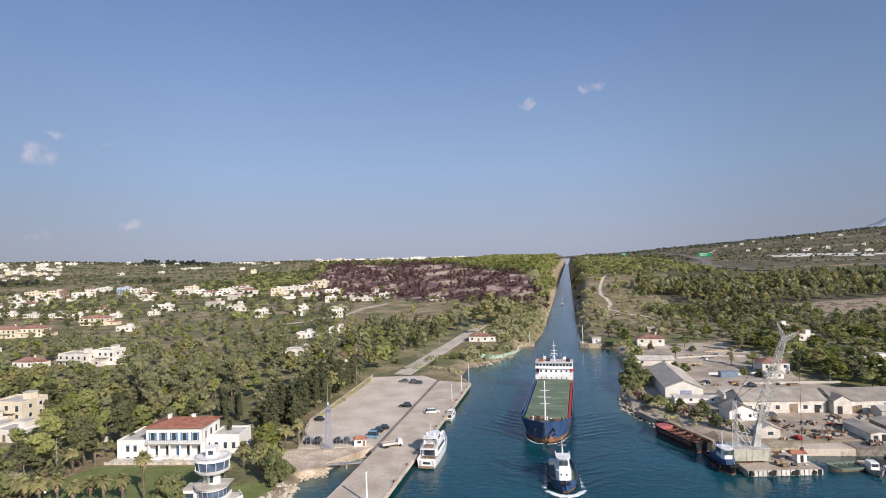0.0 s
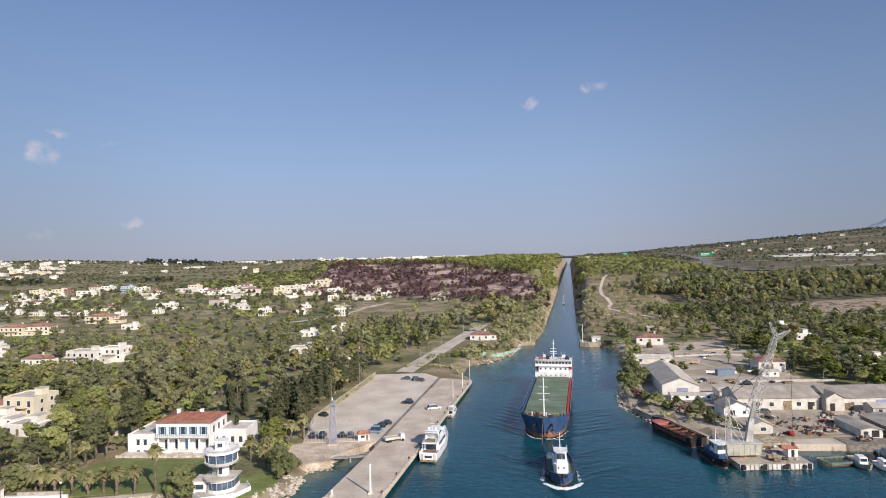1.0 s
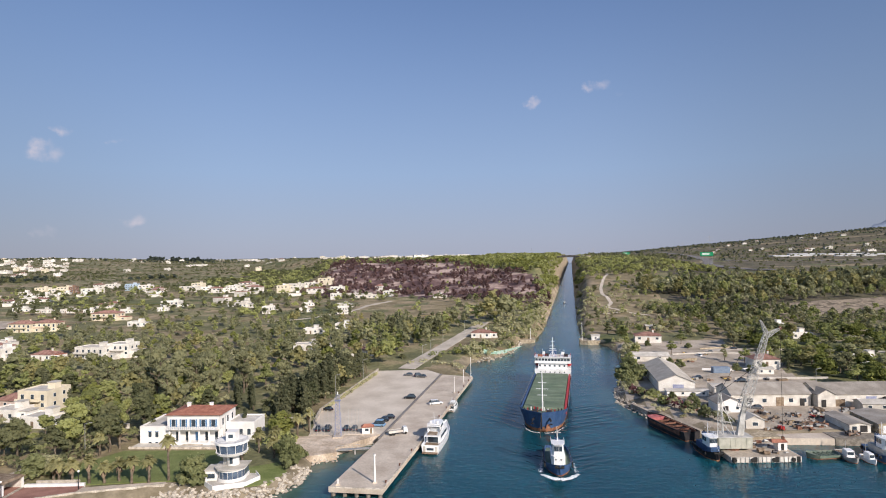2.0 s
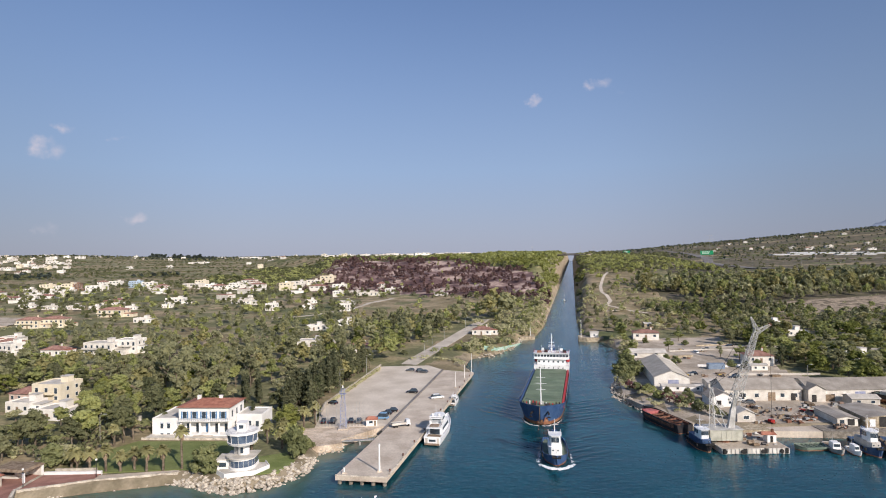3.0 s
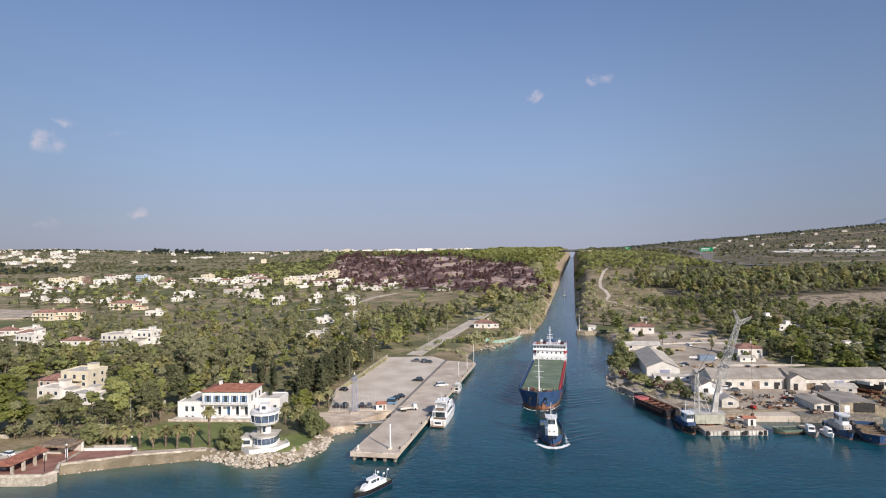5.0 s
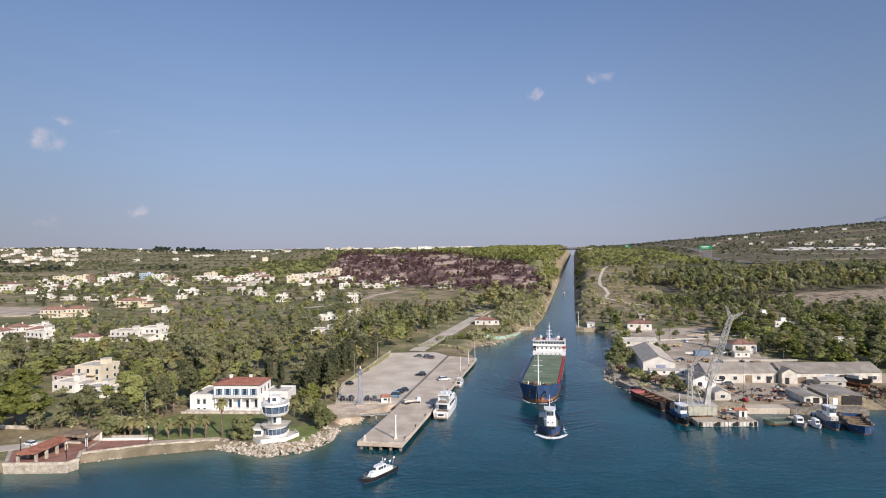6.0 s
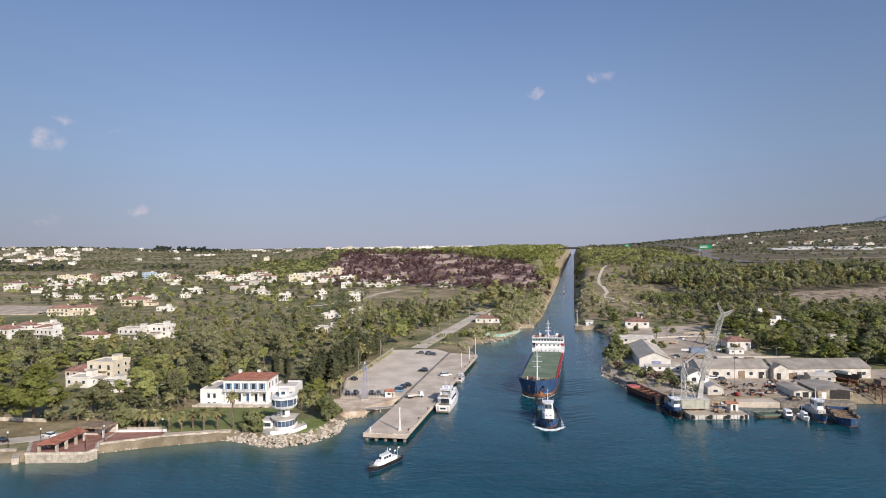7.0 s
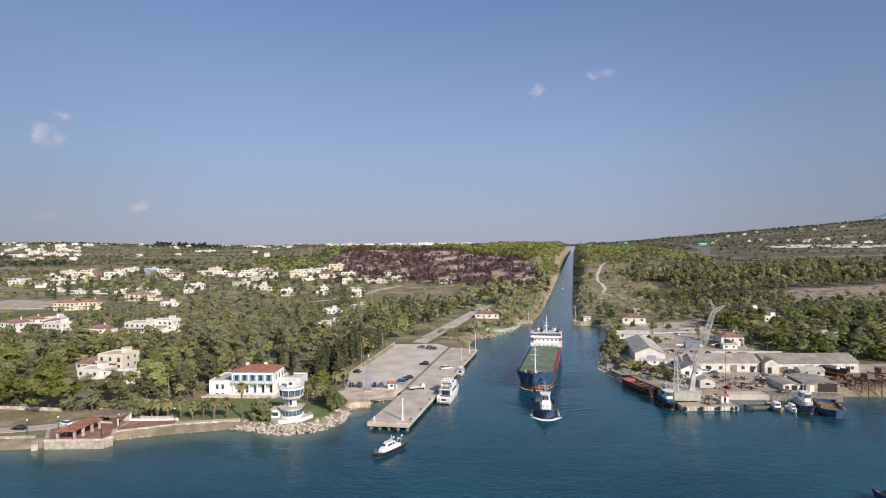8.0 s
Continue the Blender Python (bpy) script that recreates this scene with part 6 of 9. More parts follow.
def control_tower():
    o = thing("control_tower", pose(-49.3, 138.2, 2.0, 0, 0, 0), "white two-tier control tower with rounded glazed rooms", "tower")
    front = lambda r, squash=1.0: [(x, y * squash) for x, y in arc(0, 0, r, 180, 360, 14)]
    back = lambda r, d: [(r, d), (-r, d)]
    rounded = lambda r, d: front(r) + back(r, d)
    terrace = [(-5.6, -3.2), (-2.4, -6.6), (4.6, -4.6), (7.0, -0.4), (5.0, 3.2), (-5.6, 3.2)]
    part("terrace", Shape().prism(terrace, -1.5, 0.5), M["white"], o)
    inner = [(x * 0.95, y * 0.95) for x, y in terrace]
    part("terrace_floor", Shape().prism(inner, 0.5, 0.54), M["flat_roof"], o)
    s = Shape()
    for p, q in list(zip(terrace, terrace[1:] + terrace[:1]))[:4]:
        d = Vector((q[0] - p[0], q[1] - p[1])).normalized() * 0.12
        s.prism([(p[0], p[1]), (q[0], q[1]), (q[0] - d.y, q[1] + d.x), (p[0] - d.y, p[1] + d.x)], 0.5, 1.15)
    part("terrace_parapet", s, M["white"], o)
    low = part("lower_room", Shape().prism(rounded(3.4, 3.0), 0.5, 1.3), M["white"], o)
    part("lower_glazing", Shape().prism(rounded(3.25, 2.9), 1.3, 3.0), M["tower_glass"], low)
    part("lower_lintel", Shape().prism(rounded(3.45, 3.0), 3.0, 3.5), M["white"], low)
    for x, y in arc(0, 0, 3.22, 185, 355, 8):
        part("mullion", Shape().rod((x, y, 1.3), (x, y, 3.0), 0.07, n=5), M["steel"], low)
    annex = part("annex", Shape().box(-6.0, -3.0, -1.4, 3.0, -0.3, 2.9), M["white"], o)
    part("annex_roof", Shape().box(-6.2, -2.9, -1.6, 3.1, 2.9, 3.1), M["flat_roof"], annex)
    part("annex_window", Shape().box(-5.5, -3.7, -1.46, -1.39, 1.1, 2.2), M["glass"], annex)
    part("lower_roof", Shape().prism(rounded(3.9, 3.2), 3.5, 3.75), M["flat_roof"], o)
    neck = part("neck", Shape().rod((0.2, 0.6, 3.75), (0.2, 0.6, 6.6), 1.45, n=20), M["white"], o, smooth=False)
    part("stair_window", Shape().box(-0.2, 0.5, -0.96, -0.8, 4.3, 5.8), M["glass"], neck)
    part("side_pier", Shape().box(-2.2, -1.3, 0.2, 1.8, 3.75, 6.6), M["steel"], o)
    full = lambda r: arc(0.0, 0.4, r, 0, 330, 11)
    up = part("upper_room", Shape().prism(full(3.5), 6.6, 7.3, full(3.95)), M["white"], o)
    part("upper_glazing", Shape().prism(full(3.6), 7.3, 9.35, full(3.8)), M["tower_glass"], up)
    for (x, y), (x2, y2) in zip(full(3.63), full(3.83)):
        part("mullion", Shape().rod((x, y, 7.3), (x2, y2, 9.35), 0.07, n=5), M["white"], up)
    part("upper_roof", Shape().prism(full(4.2), 9.35, 9.85, full(4.1)), M["white"], o)
    hut = part("roof_hut", Shape().box(-1.1, 1.2, -0.8, 2.0, 9.7, 11.8), M["white"], o)
    part("window", Shape().box(-0.5, 0.6, -0.86, -0.79, 10.5, 11.4), M["glass"], hut)
    part("hut_roof", Shape().box(-1.25, 1.35, -0.95, 2.15, 11.8, 11.95), M["white"], hut)
    part("aerial", Shape().rod((-1.9, 1.5, 9.7), (-1.9, 1.5, 15.5), 0.05, n=5), M["steel"], o)
    ring = full(3.7)
    railing("roof_rail", [(*p, 9.7) for p in ring + ring[:1]], 0.7, M["steel"], o, 2.5)


control_tower()


# ---- waterfront terrace with its shelters ----
TERRACE = [(-119.5, 129.0), (-113.2, 117.8), (-97.2, 117.6), (-95.6, 120.4), (-98.4, 126.2), (-98.4, 138.0), (-108, 138.5)]
slab("terrace", TERRACE, -1.2, 2.3, M["stone"], "stone-walled waterfront terrace standing in the sea", "terrace")
inner_terrace = [(-118.4, 129.0), (-112.7, 118.8), (-97.7, 118.5), (-96.6, 120.6), (-99.3, 126.4), (-99.3, 137.4), (-107.8, 137.8)]
slab("terrace_paving", inner_terrace, 2.2, 2.36, M["paving"], "brick red paving of the waterfront terrace", "paving")
slab("promenade", [(-84.0, 132.8), (-64.8, 136.8), (-65.2, 137.9), (-84.0, 135.6)], 1.0, 2.24, M["concrete"], "pale seaside promenade", "paving")
slab("promenade_paving", [(-98.3, 127.2), (-84.05, 132.8), (-84.05, 136.4), (-98.3, 136.6)], 1.0, 2.26, M["paving"], "red paved promenade beside the terrace", "paving")
slab("promenade_kerb", [(-98.3, 136.65), (-84.05, 136.45), (-84.05, 137.1), (-98.3, 137.3)], 1.0, 2.9, M["white"], "low white wall behind the paving", "wall")


def sea_wall(line, w, z0, z1, label):
    s = Shape()
    for (ax, ay), (bx, by) in zip(line, line[1:]):
        d = Vector((bx - ax, by - ay)).normalized() * w
        s.prism([(ax, ay), (bx, by), (bx - d.y, by + d.x), (ax - d.y, ay + d.x)], z0, z1)
    return setting("sea_wall", s, M["stone"], label, "wall")


sea_wall([(-98.3, 126.6), (-84.0, 132.2), (-64.8, 136.2)], 0.5, 0.2, 2.35, "pale stone sea wall along the promenade")
sea_wall([(-113.3, 117.7), (-97.1, 117.4), (-95.3, 120.5), (-98.2, 126.2)], 0.5, 2.2, 2.85, "low white parapet round the terrace")
sea_wall([(-190, 119.5), (-140, 120.8), (-118.5, 122.0)], 0.6, -0.5, 2.7, "pale stone sea wall below the coastal road")
sea_wall([(-114.6, 117.4), (-119.0, 125.0)], 1.6, -1.0, 1.7, "rough stone groyne beside the terrace")
sea_wall([(-96.5, 138.2), (-86.0, 138.0)], 0.4, 1.5, 3.2, "low white garden wall behind the promenade")


def shelter():
    o = thing("shelter", pose(-107.2, 124.2, 2.36, 0, 0, -8), "open shelter with a sloping red tiled roof on stone posts", "shelter")
    s = Shape().add([(-3.2, -6.2, 2.2), (3.2, -6.2, 2.6), (3.2, 6.2, 2.6), (-3.2, 6.2, 2.2), (0, -5.6, 3.7), (0, 5.6, 3.7)], [(0, 1, 4), (1, 2, 5, 4), (2, 3, 5), (3, 0, 4, 5), (3, 2, 1, 0)])
    part("roof", s, M["terracotta"], o)
    for y in (-5.2, -1.8, 1.8, 5.2):
        for x in (-2.6, 2.6):
            part("post", Shape().box(x - 0.3, x + 0.3, y - 0.3, y + 0.3, 0, 2.45), M["stone"], o)
    for x in (-2.6, 2.6):
        part("beam", Shape().box(x - 0.12, x + 0.12, -5.8, 5.8, 2.35, 2.55), M["wood"], o)


shelter()


def kiosk():
    o = thing("kiosk", pose(-103.4, 134.0, 2.36, 0, 0, -10), "small white kiosk under a flat brown roof with a porch", "kiosk")
    part("wall", Shape().box(-4.4, 0.4, 0, 3.4, 0, 2.6), M["pale"], o)
    part("roof", Shape().prism([(-5.2, -2.6), (4.6, -2.6), (4.6, 4.0), (-5.2, 4.0)], 2.6, 3.1, [(-4.6, -2.0), (4.0, -2.0), (4.0, 3.4), (-4.6, 3.4)]), M["wood"], o)
    for x, y in ((-4.7, -2.2), (4.2, -2.2), (4.2, 3.4)):
        part("post", Shape().box(x - 0.22, x + 0.22, y - 0.22, y + 0.22, 0, 2.6), M["white"], o)
    part("back_wall", Shape().box(0.5, 4.2, 3.3, 3.6, 0, 2.6), M["pale"], o)
    part("counter_opening", Shape().box(-3.8, -0.4, -0.06, -0.01, 1.0, 2.2), M["opening_shade"], o)


kiosk()


def lamp_post(x, y, h=4.2):
    o = thing("street_lamp", pose(x, y, max(ground_at(x, y), 2.2)), "dark iron lamp post with a white globe", "street lamp", "lamps along the waterfront")
    part("post", Shape().rod((0, 0, 0), (0, 0, h), 0.09, 0.06, 6), M["hull_black"], o)
    part("globe", Shape().ball((0, 0, h + 0.2), 0.28, 8, 5), M["white"], o)


for x, y in ((-114.8, 126.8), (-99.2, 121.2), (-98.0, 128.4), (-84, 134.2), (-122, 124)):
    lamp_post(x, y)

# ---- harbour yard buildings ----
def gable_building(m, w, d, eave, rise, wall_mat, roof_mat, label, name="warehouse", category="building", along="x", windows=0, door=None, over=0.35, win=(1.4, 1.3, 1.3)):
    """A long building, its ridge along x or y, its front towards -y."""
    o = thing(name, m, label, category)
    hw = w / 2
    if along == "x":
        body = Shape().add([(-hw, 0, -0.6), (hw, 0, -0.6), (hw, d, -0.6), (-hw, d, -0.6), (-hw, 0, eave), (hw, 0, eave), (hw, d, eave), (-hw, d, eave), (-hw, d / 2, eave + rise), (hw, d / 2, eave + rise)],
                           [(0, 1, 5, 4), (2, 3, 7, 6), (1, 2, 6, 9, 5), (3, 0, 4, 8, 7), (4, 5, 9, 8), (6, 7, 8, 9), (3, 2, 1, 0)])
        slopes = [[(-hw - over, -over, eave - over * rise / (d / 2)), (hw + over, -over, eave - over * rise / (d / 2)), (hw + over, d / 2, eave + rise), (-hw - over, d / 2, eave + rise)],
                  [(-hw - over, d / 2, eave + rise), (hw + over, d / 2, eave + rise), (hw + over, d + over, eave - over * rise / (d / 2)), (-hw - over, d + over, eave - over * rise / (d / 2))]]
    else:
        body = Shape().add([(-hw, 0, -0.6), (hw, 0, -0.6), (hw, d, -0.6), (-hw, d, -0.6), (-hw, 0, eave), (hw, 0, eave), (hw, d, eave), (-hw, d, eave), (0, 0, eave + rise), (0, d, eave + rise)],
                           [(0, 1, 5, 8, 4), (2, 3, 7, 9, 6), (1, 2, 6, 5), (3, 0, 4, 7), (4, 8, 9, 7), (5, 6, 9, 8), (3, 2, 1, 0)])
        k = over * rise / hw
        slopes = [[(-hw - over, -over, eave - k), (0, -over, eave + rise), (0, d + over, eave + rise), (-hw - over, d + over, eave - k)],
                  [(0, -over, eave + rise), (hw + over, -over, eave - k), (hw + over, d + over, eave - k), (0, d + over, eave + rise)]]
    wall = part("wall", body, wall_mat, o)
    for q in slopes:
        up = [(x, y, z + 0.16) for x, y, z in q]
        low = [(x, y, z + 0.02) for x, y, z in q]
        part("roof", Shape().add(low + up, [(3, 2, 1, 0), (4, 5, 6, 7), (0, 1, 5, 4), (1, 2, 6, 5), (2, 3, 7, 6), (3, 0, 4, 7)]), roof_mat, o)
    ww, wh, wz = win
    for i in range(windows):
        x = -hw + w * (i + 0.5) / windows
        front_window(wall, x, 0, wz, ww, wh)
    for spec in door or ():
        x, dw, dh, mat = spec
        part("door", Shape().box(x - dw / 2, x + dw / 2, -0.08, -0.005, -0.02, dh), mat, wall)
    return o


YZ = 2.3
gable_building(pose(94.6, 216.5, YZ, 0, 0, -12), 13.2, 40, 4.2, 2.6, M["off_white"], M["pale_roof"], "long white warehouse with a grey gabled roof and blue gate", along="y", door=[(0.6, 4.0, 3.2, M["mast_paint"])])
gable_building(pose(96.2, 210.2, YZ, 0, 0, -8), 15.0, 4.0, 2.0, 0.4, M["white"], M["flat_roof"], "low white lean-to before the warehouse", "annex", windows=4, win=(0.9, 0.8, 0.8))
gable_building(pose(118.0, 193.6, YZ, 0, 0, -4), 27.0, 12.5, 4.1, 2.6, M["pale"], M["grey_roof"], "long white workshop with a grey pitched roof and dark doors", "workshop", windows=6, door=[(-7.5, 1.8, 2.8, M["opening_shade"]), (3.0, 2.6, 3.0, M["wood"]), (10.5, 1.6, 2.6, M["opening_shade"])])
gable_building(pose(152.3, 190.4, YZ, 0, 0, -2), 38.0, 14.0, 4.1, 2.7, M["pale"], M["grey_roof"], "very long whitish workshop with a grey pitched roof", "workshop", windows=7, door=[(-12.5, 4.4, 2.4, M["wood"]), (-1.2, 3.6, 3.3, M["mast_paint"]), (14.5, 1.8, 2.6, M["opening_shade"])])
gable_building(pose(135.2, 190.0, YZ, 0, 0, -2), 6.0, 11.0, 4.4, 1.6, M["pale"], M["grey_roof"], "white gabled bay between the workshops", "bay", along="y", door=[(-1.0, 1.6, 2.6, M["opening_shade"])])
gable_building(pose(100.2, 186.5, YZ, 0, 0, -4), 8.5, 8.0, 3.0, 1.9, M["white"], M["grey_roof"], "small white shed with a grey gabled roof", "shed", along="y", door=[(-1.6, 1.5, 2.2, M["opening_shade"])], windows=2, win=(0.9, 0.9, 1.1))
gable_building(pose(98.0, 168.0, YZ, 0, 0, -5), 5.5, 5.0, 2.6, 1.2, M["pale"], M["flat_roof"], "small pale hut near the quay", "hut", along="y", windows=1, win=(1.6, 1.0, 0.9))
gable_building(pose(126.0, 162.0, YZ, 0, 0, -6), 6.0, 13, 2.1, 0.6, M["pale"], M["grey_roof"], "weathered boat shed with a sagging grey roof", "boat_shed", along="y", door=[(1.0, 2.0, 1.9, M["opening_shade"]), (-1.6, 1.2, 1.6, M["glass"])])
gable_building(pose(136.0, 159.5, YZ, 0, 0, -8), 11.5, 15, 2.7, 0.8, M["stone_wall"], M["grey_roof"], "stone boat shed with a grey sheet roof, its open front a dark panel", "boat_shed", along="y", door=[(1.4, 6.5, 3.0, M["opening_shade"]), (-3.8, 1.6, 2.2, M["boat_white"])])
gable_building(pose(147.5, 183.0, YZ, 0, 0, -8), 9.0, 5.5, 2.6, 0.9, M["flat_roof"], M["flat_roof"], "low grey tin shed", "shed", windows=2, win=(1.2, 0.9, 1.1))
gable_building(pose(109, 283, YZ, 0, 0, -8), 20, 9, 2.8, 1.4, M["pale"], M["flat_roof"], "pale shed with a light flat roof", "shed", windows=2)
gable_building(pose(154, 393, 3.6, 0, 0, -10), 10, 7, 3.0, 0.6, M["stone_wall"], M["flat_roof"], "small flat-roofed stone hut among the trees", "hut", windows=2)
gable_building(pose(228, 233, 2.6, 0, 0, -3), 24, 8, 3.0, 0.8, M["pale"], M["flat_roof"], "low pale shed behind the workshops", "shed", windows=4)
tank = thing("container", pose(129.5, 252, YZ, 0, 0, -4), "faded blue-grey steel container standing in the yard", "container")
part("body", Shape().box(-3.6, 3.6, -1.4, 1.4, 0.1, 2.7), M["balcony_iron"], tank)
for i in range(12):
    part("rib", Shape().box(-3.4 + i * 0.6, -3.2 + i * 0.6, -1.46, -1.4, 0.15, 2.6), M["balcony_iron"], tank)
part("door", Shape().box(3.6, 3.66, -1.3, 1.3, 0.15, 2.6), M["balcony_iron"], tank)


gable_building(pose(113.5, 211.0, YZ, 0, 0, -8), 13.0, 8.0, 2.6, 0.5, M["pale"], M["flat_roof"], "low pale store with a light roof behind the shed", "store", windows=3, win=(1.0, 0.9, 1.0))
gable_building(pose(134.0, 213.0, YZ, 0, 0, -6), 12.0, 6.0, 2.5, 0.4, M["pale"], M["flat_roof"], "low whitish garage with a light roof", "garage", windows=2, win=(1.6, 1.2, 0.5))
gable_building(pose(146.5, 246.0, YZ, 0, 0, -6), 7.0, 5.0, 2.5, 0.5, M["off_white"], M["flat_roof"], "small white annex beside the yard house", "annex", windows=2, win=(0.9, 0.9, 1.0))


# ---- village houses ----
def dwelling(w, d, storeys, roof, wall_mat, label, seed, balcony=False, far=False, plain=False):
    """A house of blocks: walls, roof, windows, door, chimney, a terrace or balcony; front towards -y."""
    rng = random.Random(seed)
    o = thing("house", pose(0, 0, 0), label, "house", "village houses")
    h = 3.0 * storeys + 0.2
    body = part("wall", Shape().box(-w / 2, w / 2, 0, d, -1.6, h), wall_mat, o)
    if plain:
        part("roof", Shape().box(-w / 2 - 0.2, w / 2 + 0.2, -0.2, d + 0.2, h, h + 0.4), M["old_tiles"] if seed == 18 else M["flat_roof"], o)
        part("stair_hut", Shape().box(w * 0.1, w * 0.1 + 4, d * 0.4, d * 0.4 + 4, h + 0.4, h + 2.8), wall_mat, o)
        return o
    if roof == "flat":
        s = Shape()
        for a in ((-w / 2, w / 2, 0, 0.22), (-w / 2, w / 2, d - 0.22, d), (-w / 2, -w / 2 + 0.22, 0.22, d - 0.22), (w / 2 - 0.22, w / 2, 0.22, d - 0.22)):
            s.box(*a, h, h + 0.55)
        part("parapet", s, wall_mat, o)
        part("roof", Shape().box(-w / 2 + 0.23, w / 2 - 0.23, 0.23, d - 0.23, h, h + 0.1), M["flat_roof"], o)
        hut = part("stair_hut", Shape().box(w * 0.1, w * 0.1 + 3, d * 0.5, d * 0.5 + 3, h, h + 2.3), wall_mat, o)
        part("hut_roof", Shape().box(w * 0.1 - 0.2, w * 0.1 + 3.2, d * 0.5 - 0.2, d * 0.5 + 3.2, h + 2.3, h + 2.5), M["flat_roof"], hut)
    else:
        part("roof", hip_roof(Shape(), -w / 2, w / 2, 0, d, h, min(w, d) * 0.22, 0.5), M["old_tiles"], o)
        c = part("chimney", Shape().box(w * 0.2, w * 0.2 + 0.7, d * 0.55, d * 0.55 + 0.7, h, h + min(w, d) * 0.22 + 1.0), wall_mat, o)
        part("chimney_cap", Shape().box(w * 0.2 - 0.1, w * 0.2 + 0.8, d * 0.55 - 0.1, d * 0.55 + 0.8, h + min(w, d) * 0.22 + 1.0, h + min(w, d) * 0.22 + 1.15), M["terracotta"], c)
    if far:
        for i in range(3):
            part("window", Shape().box(-w * 0.38 + i * w * 0.3, -w * 0.38 + i * w * 0.3 + w * 0.12, -0.08, -0.005, h - 2.1, h - 0.8), M["glass"], o)
        return o
    n = max(2, int(w / 3.2))
    for f in range(storeys):
        for i in range(n):
            x = -w / 2 + w * (i + 0.5) / n
            if f == 0 and i == n // 2:
                part("door", Shape().box(x - 0.55, x + 0.55, -0.07, -0.01, 0.02, 2.15), M["wood"], o)
                continue
            tall = balcony and f > 0
            front_window(body, x, 0, f * 3.0 + (0.3 if tall else 1.0), 1.2, 2.0 if tall else 1.3)
        for y in (d * 0.3, d * 0.7):
            side_window(body, w / 2, y, f * 3.0 + 1.0, 1.1, 1.3)
        if balcony and f > 0:
            b_ob = part("balcony", Shape().box(-w / 2, w / 2 * 0.6, -1.4, -0.002, f * 3.0, f * 3.0 + 0.18), wall_mat, o)
            part("balustrade", Shape().box(-w / 2, w / 2 * 0.6, -1.4, -1.28, f * 3.0 + 0.18, f * 3.0 + 1.0), wall_mat, b_ob)
    if rng.random() < 0.6:
        ext = part("annex", Shape().box(w / 2 + 0.002, w / 2 + w * 0.35, d * 0.2, d * 0.8, -1.6, 2.9), wall_mat, o)
        part("annex_roof", Shape().box(w / 2 + 0.003, w / 2 + w * 0.35 + 0.25, d * 0.2 - 0.25, d * 0.8 + 0.25, 2.9, 3.1), M["flat_roof"] if roof == "flat" else M["terracotta"], ext)
        front_window(ext, w / 2 + w * 0.18, d * 0.2, 1.0, 1.1, 1.2)
    return o


KINDS = {
    "a": dwelling(12, 9, 1, "hip", M["off_white"], "white one-storey house with a red hip roof", 1),
    "b": dwelling(14, 10, 2, "hip", M["off_white"], "white two-storey house with red roof and balcony", 2, True),
    "c": dwelling(13, 10, 2, "flat", M["off_white"], "white two-storey flat-roofed house", 3, True),
    "d": dwelling(16, 9, 1, "flat", M["pale"], "low pale flat-roofed house", 4),
    "e": dwelling(12, 11, 2, "flat", M["cream"], "cream two-storey flat-roofed house", 5, True),
    "f": dwelling(13, 9, 1, "hip", M["pinkish"], "rose-washed one-storey house with a red roof", 6),
    "g": dwelling(15, 11, 3, "flat", M["sky_blue"], "light blue three-storey apartment house", 7, True),
    "h": dwelling(10, 8, 1, "flat", M["off_white"], "small white flat-roofed house", 8),
    "i": dwelling(16, 10, 2, "hip", M["cream"], "cream two-storey house with a red roof", 9, True),
    "k": dwelling(18, 11, 2, "flat", M["pale"], "weathered pale two-storey block", 11, True),
    "o": dwelling(14, 11, 3, "flat", M["old_brick"], "unrendered brown brick house of three storeys", 21),
    "r": dwelling(11.5, 9, 1, "hip", M["off_white"], "white house with a red hip roof", 2),
    "A": dwelling(14, 10, 2, "hip", M["off_white"], "distant white house with a red roof", 12, far=True),
    "C": dwelling(15, 11, 2, "flat", M["off_white"], "distant white flat-roofed house", 13, far=True),
    "E": dwelling(14, 12, 3, "flat", M["cream"], "distant cream apartment block", 14, far=True),
    "J": dwelling(46, 18, 2, "flat", M["off_white"], "distant long white industrial hall", 15, far=True),
    "K": dwelling(20, 12, 2, "flat", M["pale"], "distant pale two-storey block", 16, far=True),
    "X": dwelling(22, 14, 3, "flat", M["off_white"], "far-off pale apartment block on the skyline", 17, plain=True),
    "Y": dwelling(16, 12, 2, "flat", M["pale"], "pale two-storey house with a shallow brown roof", 18, plain=True),
    "P": dwelling(15, 9, 1, "flat", M["off_white"], "small pale village house with a flat roof", 20, plain=True),
    "Z": dwelling(60, 20, 2, "flat", M["off_white"], "far-off long pale industrial hall", 19, plain=True),
}
USED_KIND, CLEARINGS = set(), []


def house(kind, x, y, turn=0.0, lift=0.0, clear=9.0, label=None, wide=1.0):
    z = min(ground_at(x - 4, y), ground_at(x + 4, y), ground_at(x, y + 5)) + 0.15 + lift
    m = pose(x, y, z, 0, 0, turn) @ Matrix.Diagonal((wide, 1.0 + 0.4 * (wide - 1), 1, 1))
    if kind in USED_KIND:
        ob = copy_thing(KINDS[kind], m)
        ob.matrix_basis = m
    else:
        USED_KIND.add(kind)
        ob = KINDS[kind]
        ob.matrix_basis = m
    if label:
        ob["label"] = label
    CLEARINGS.append((x, y, clear))
    return ob


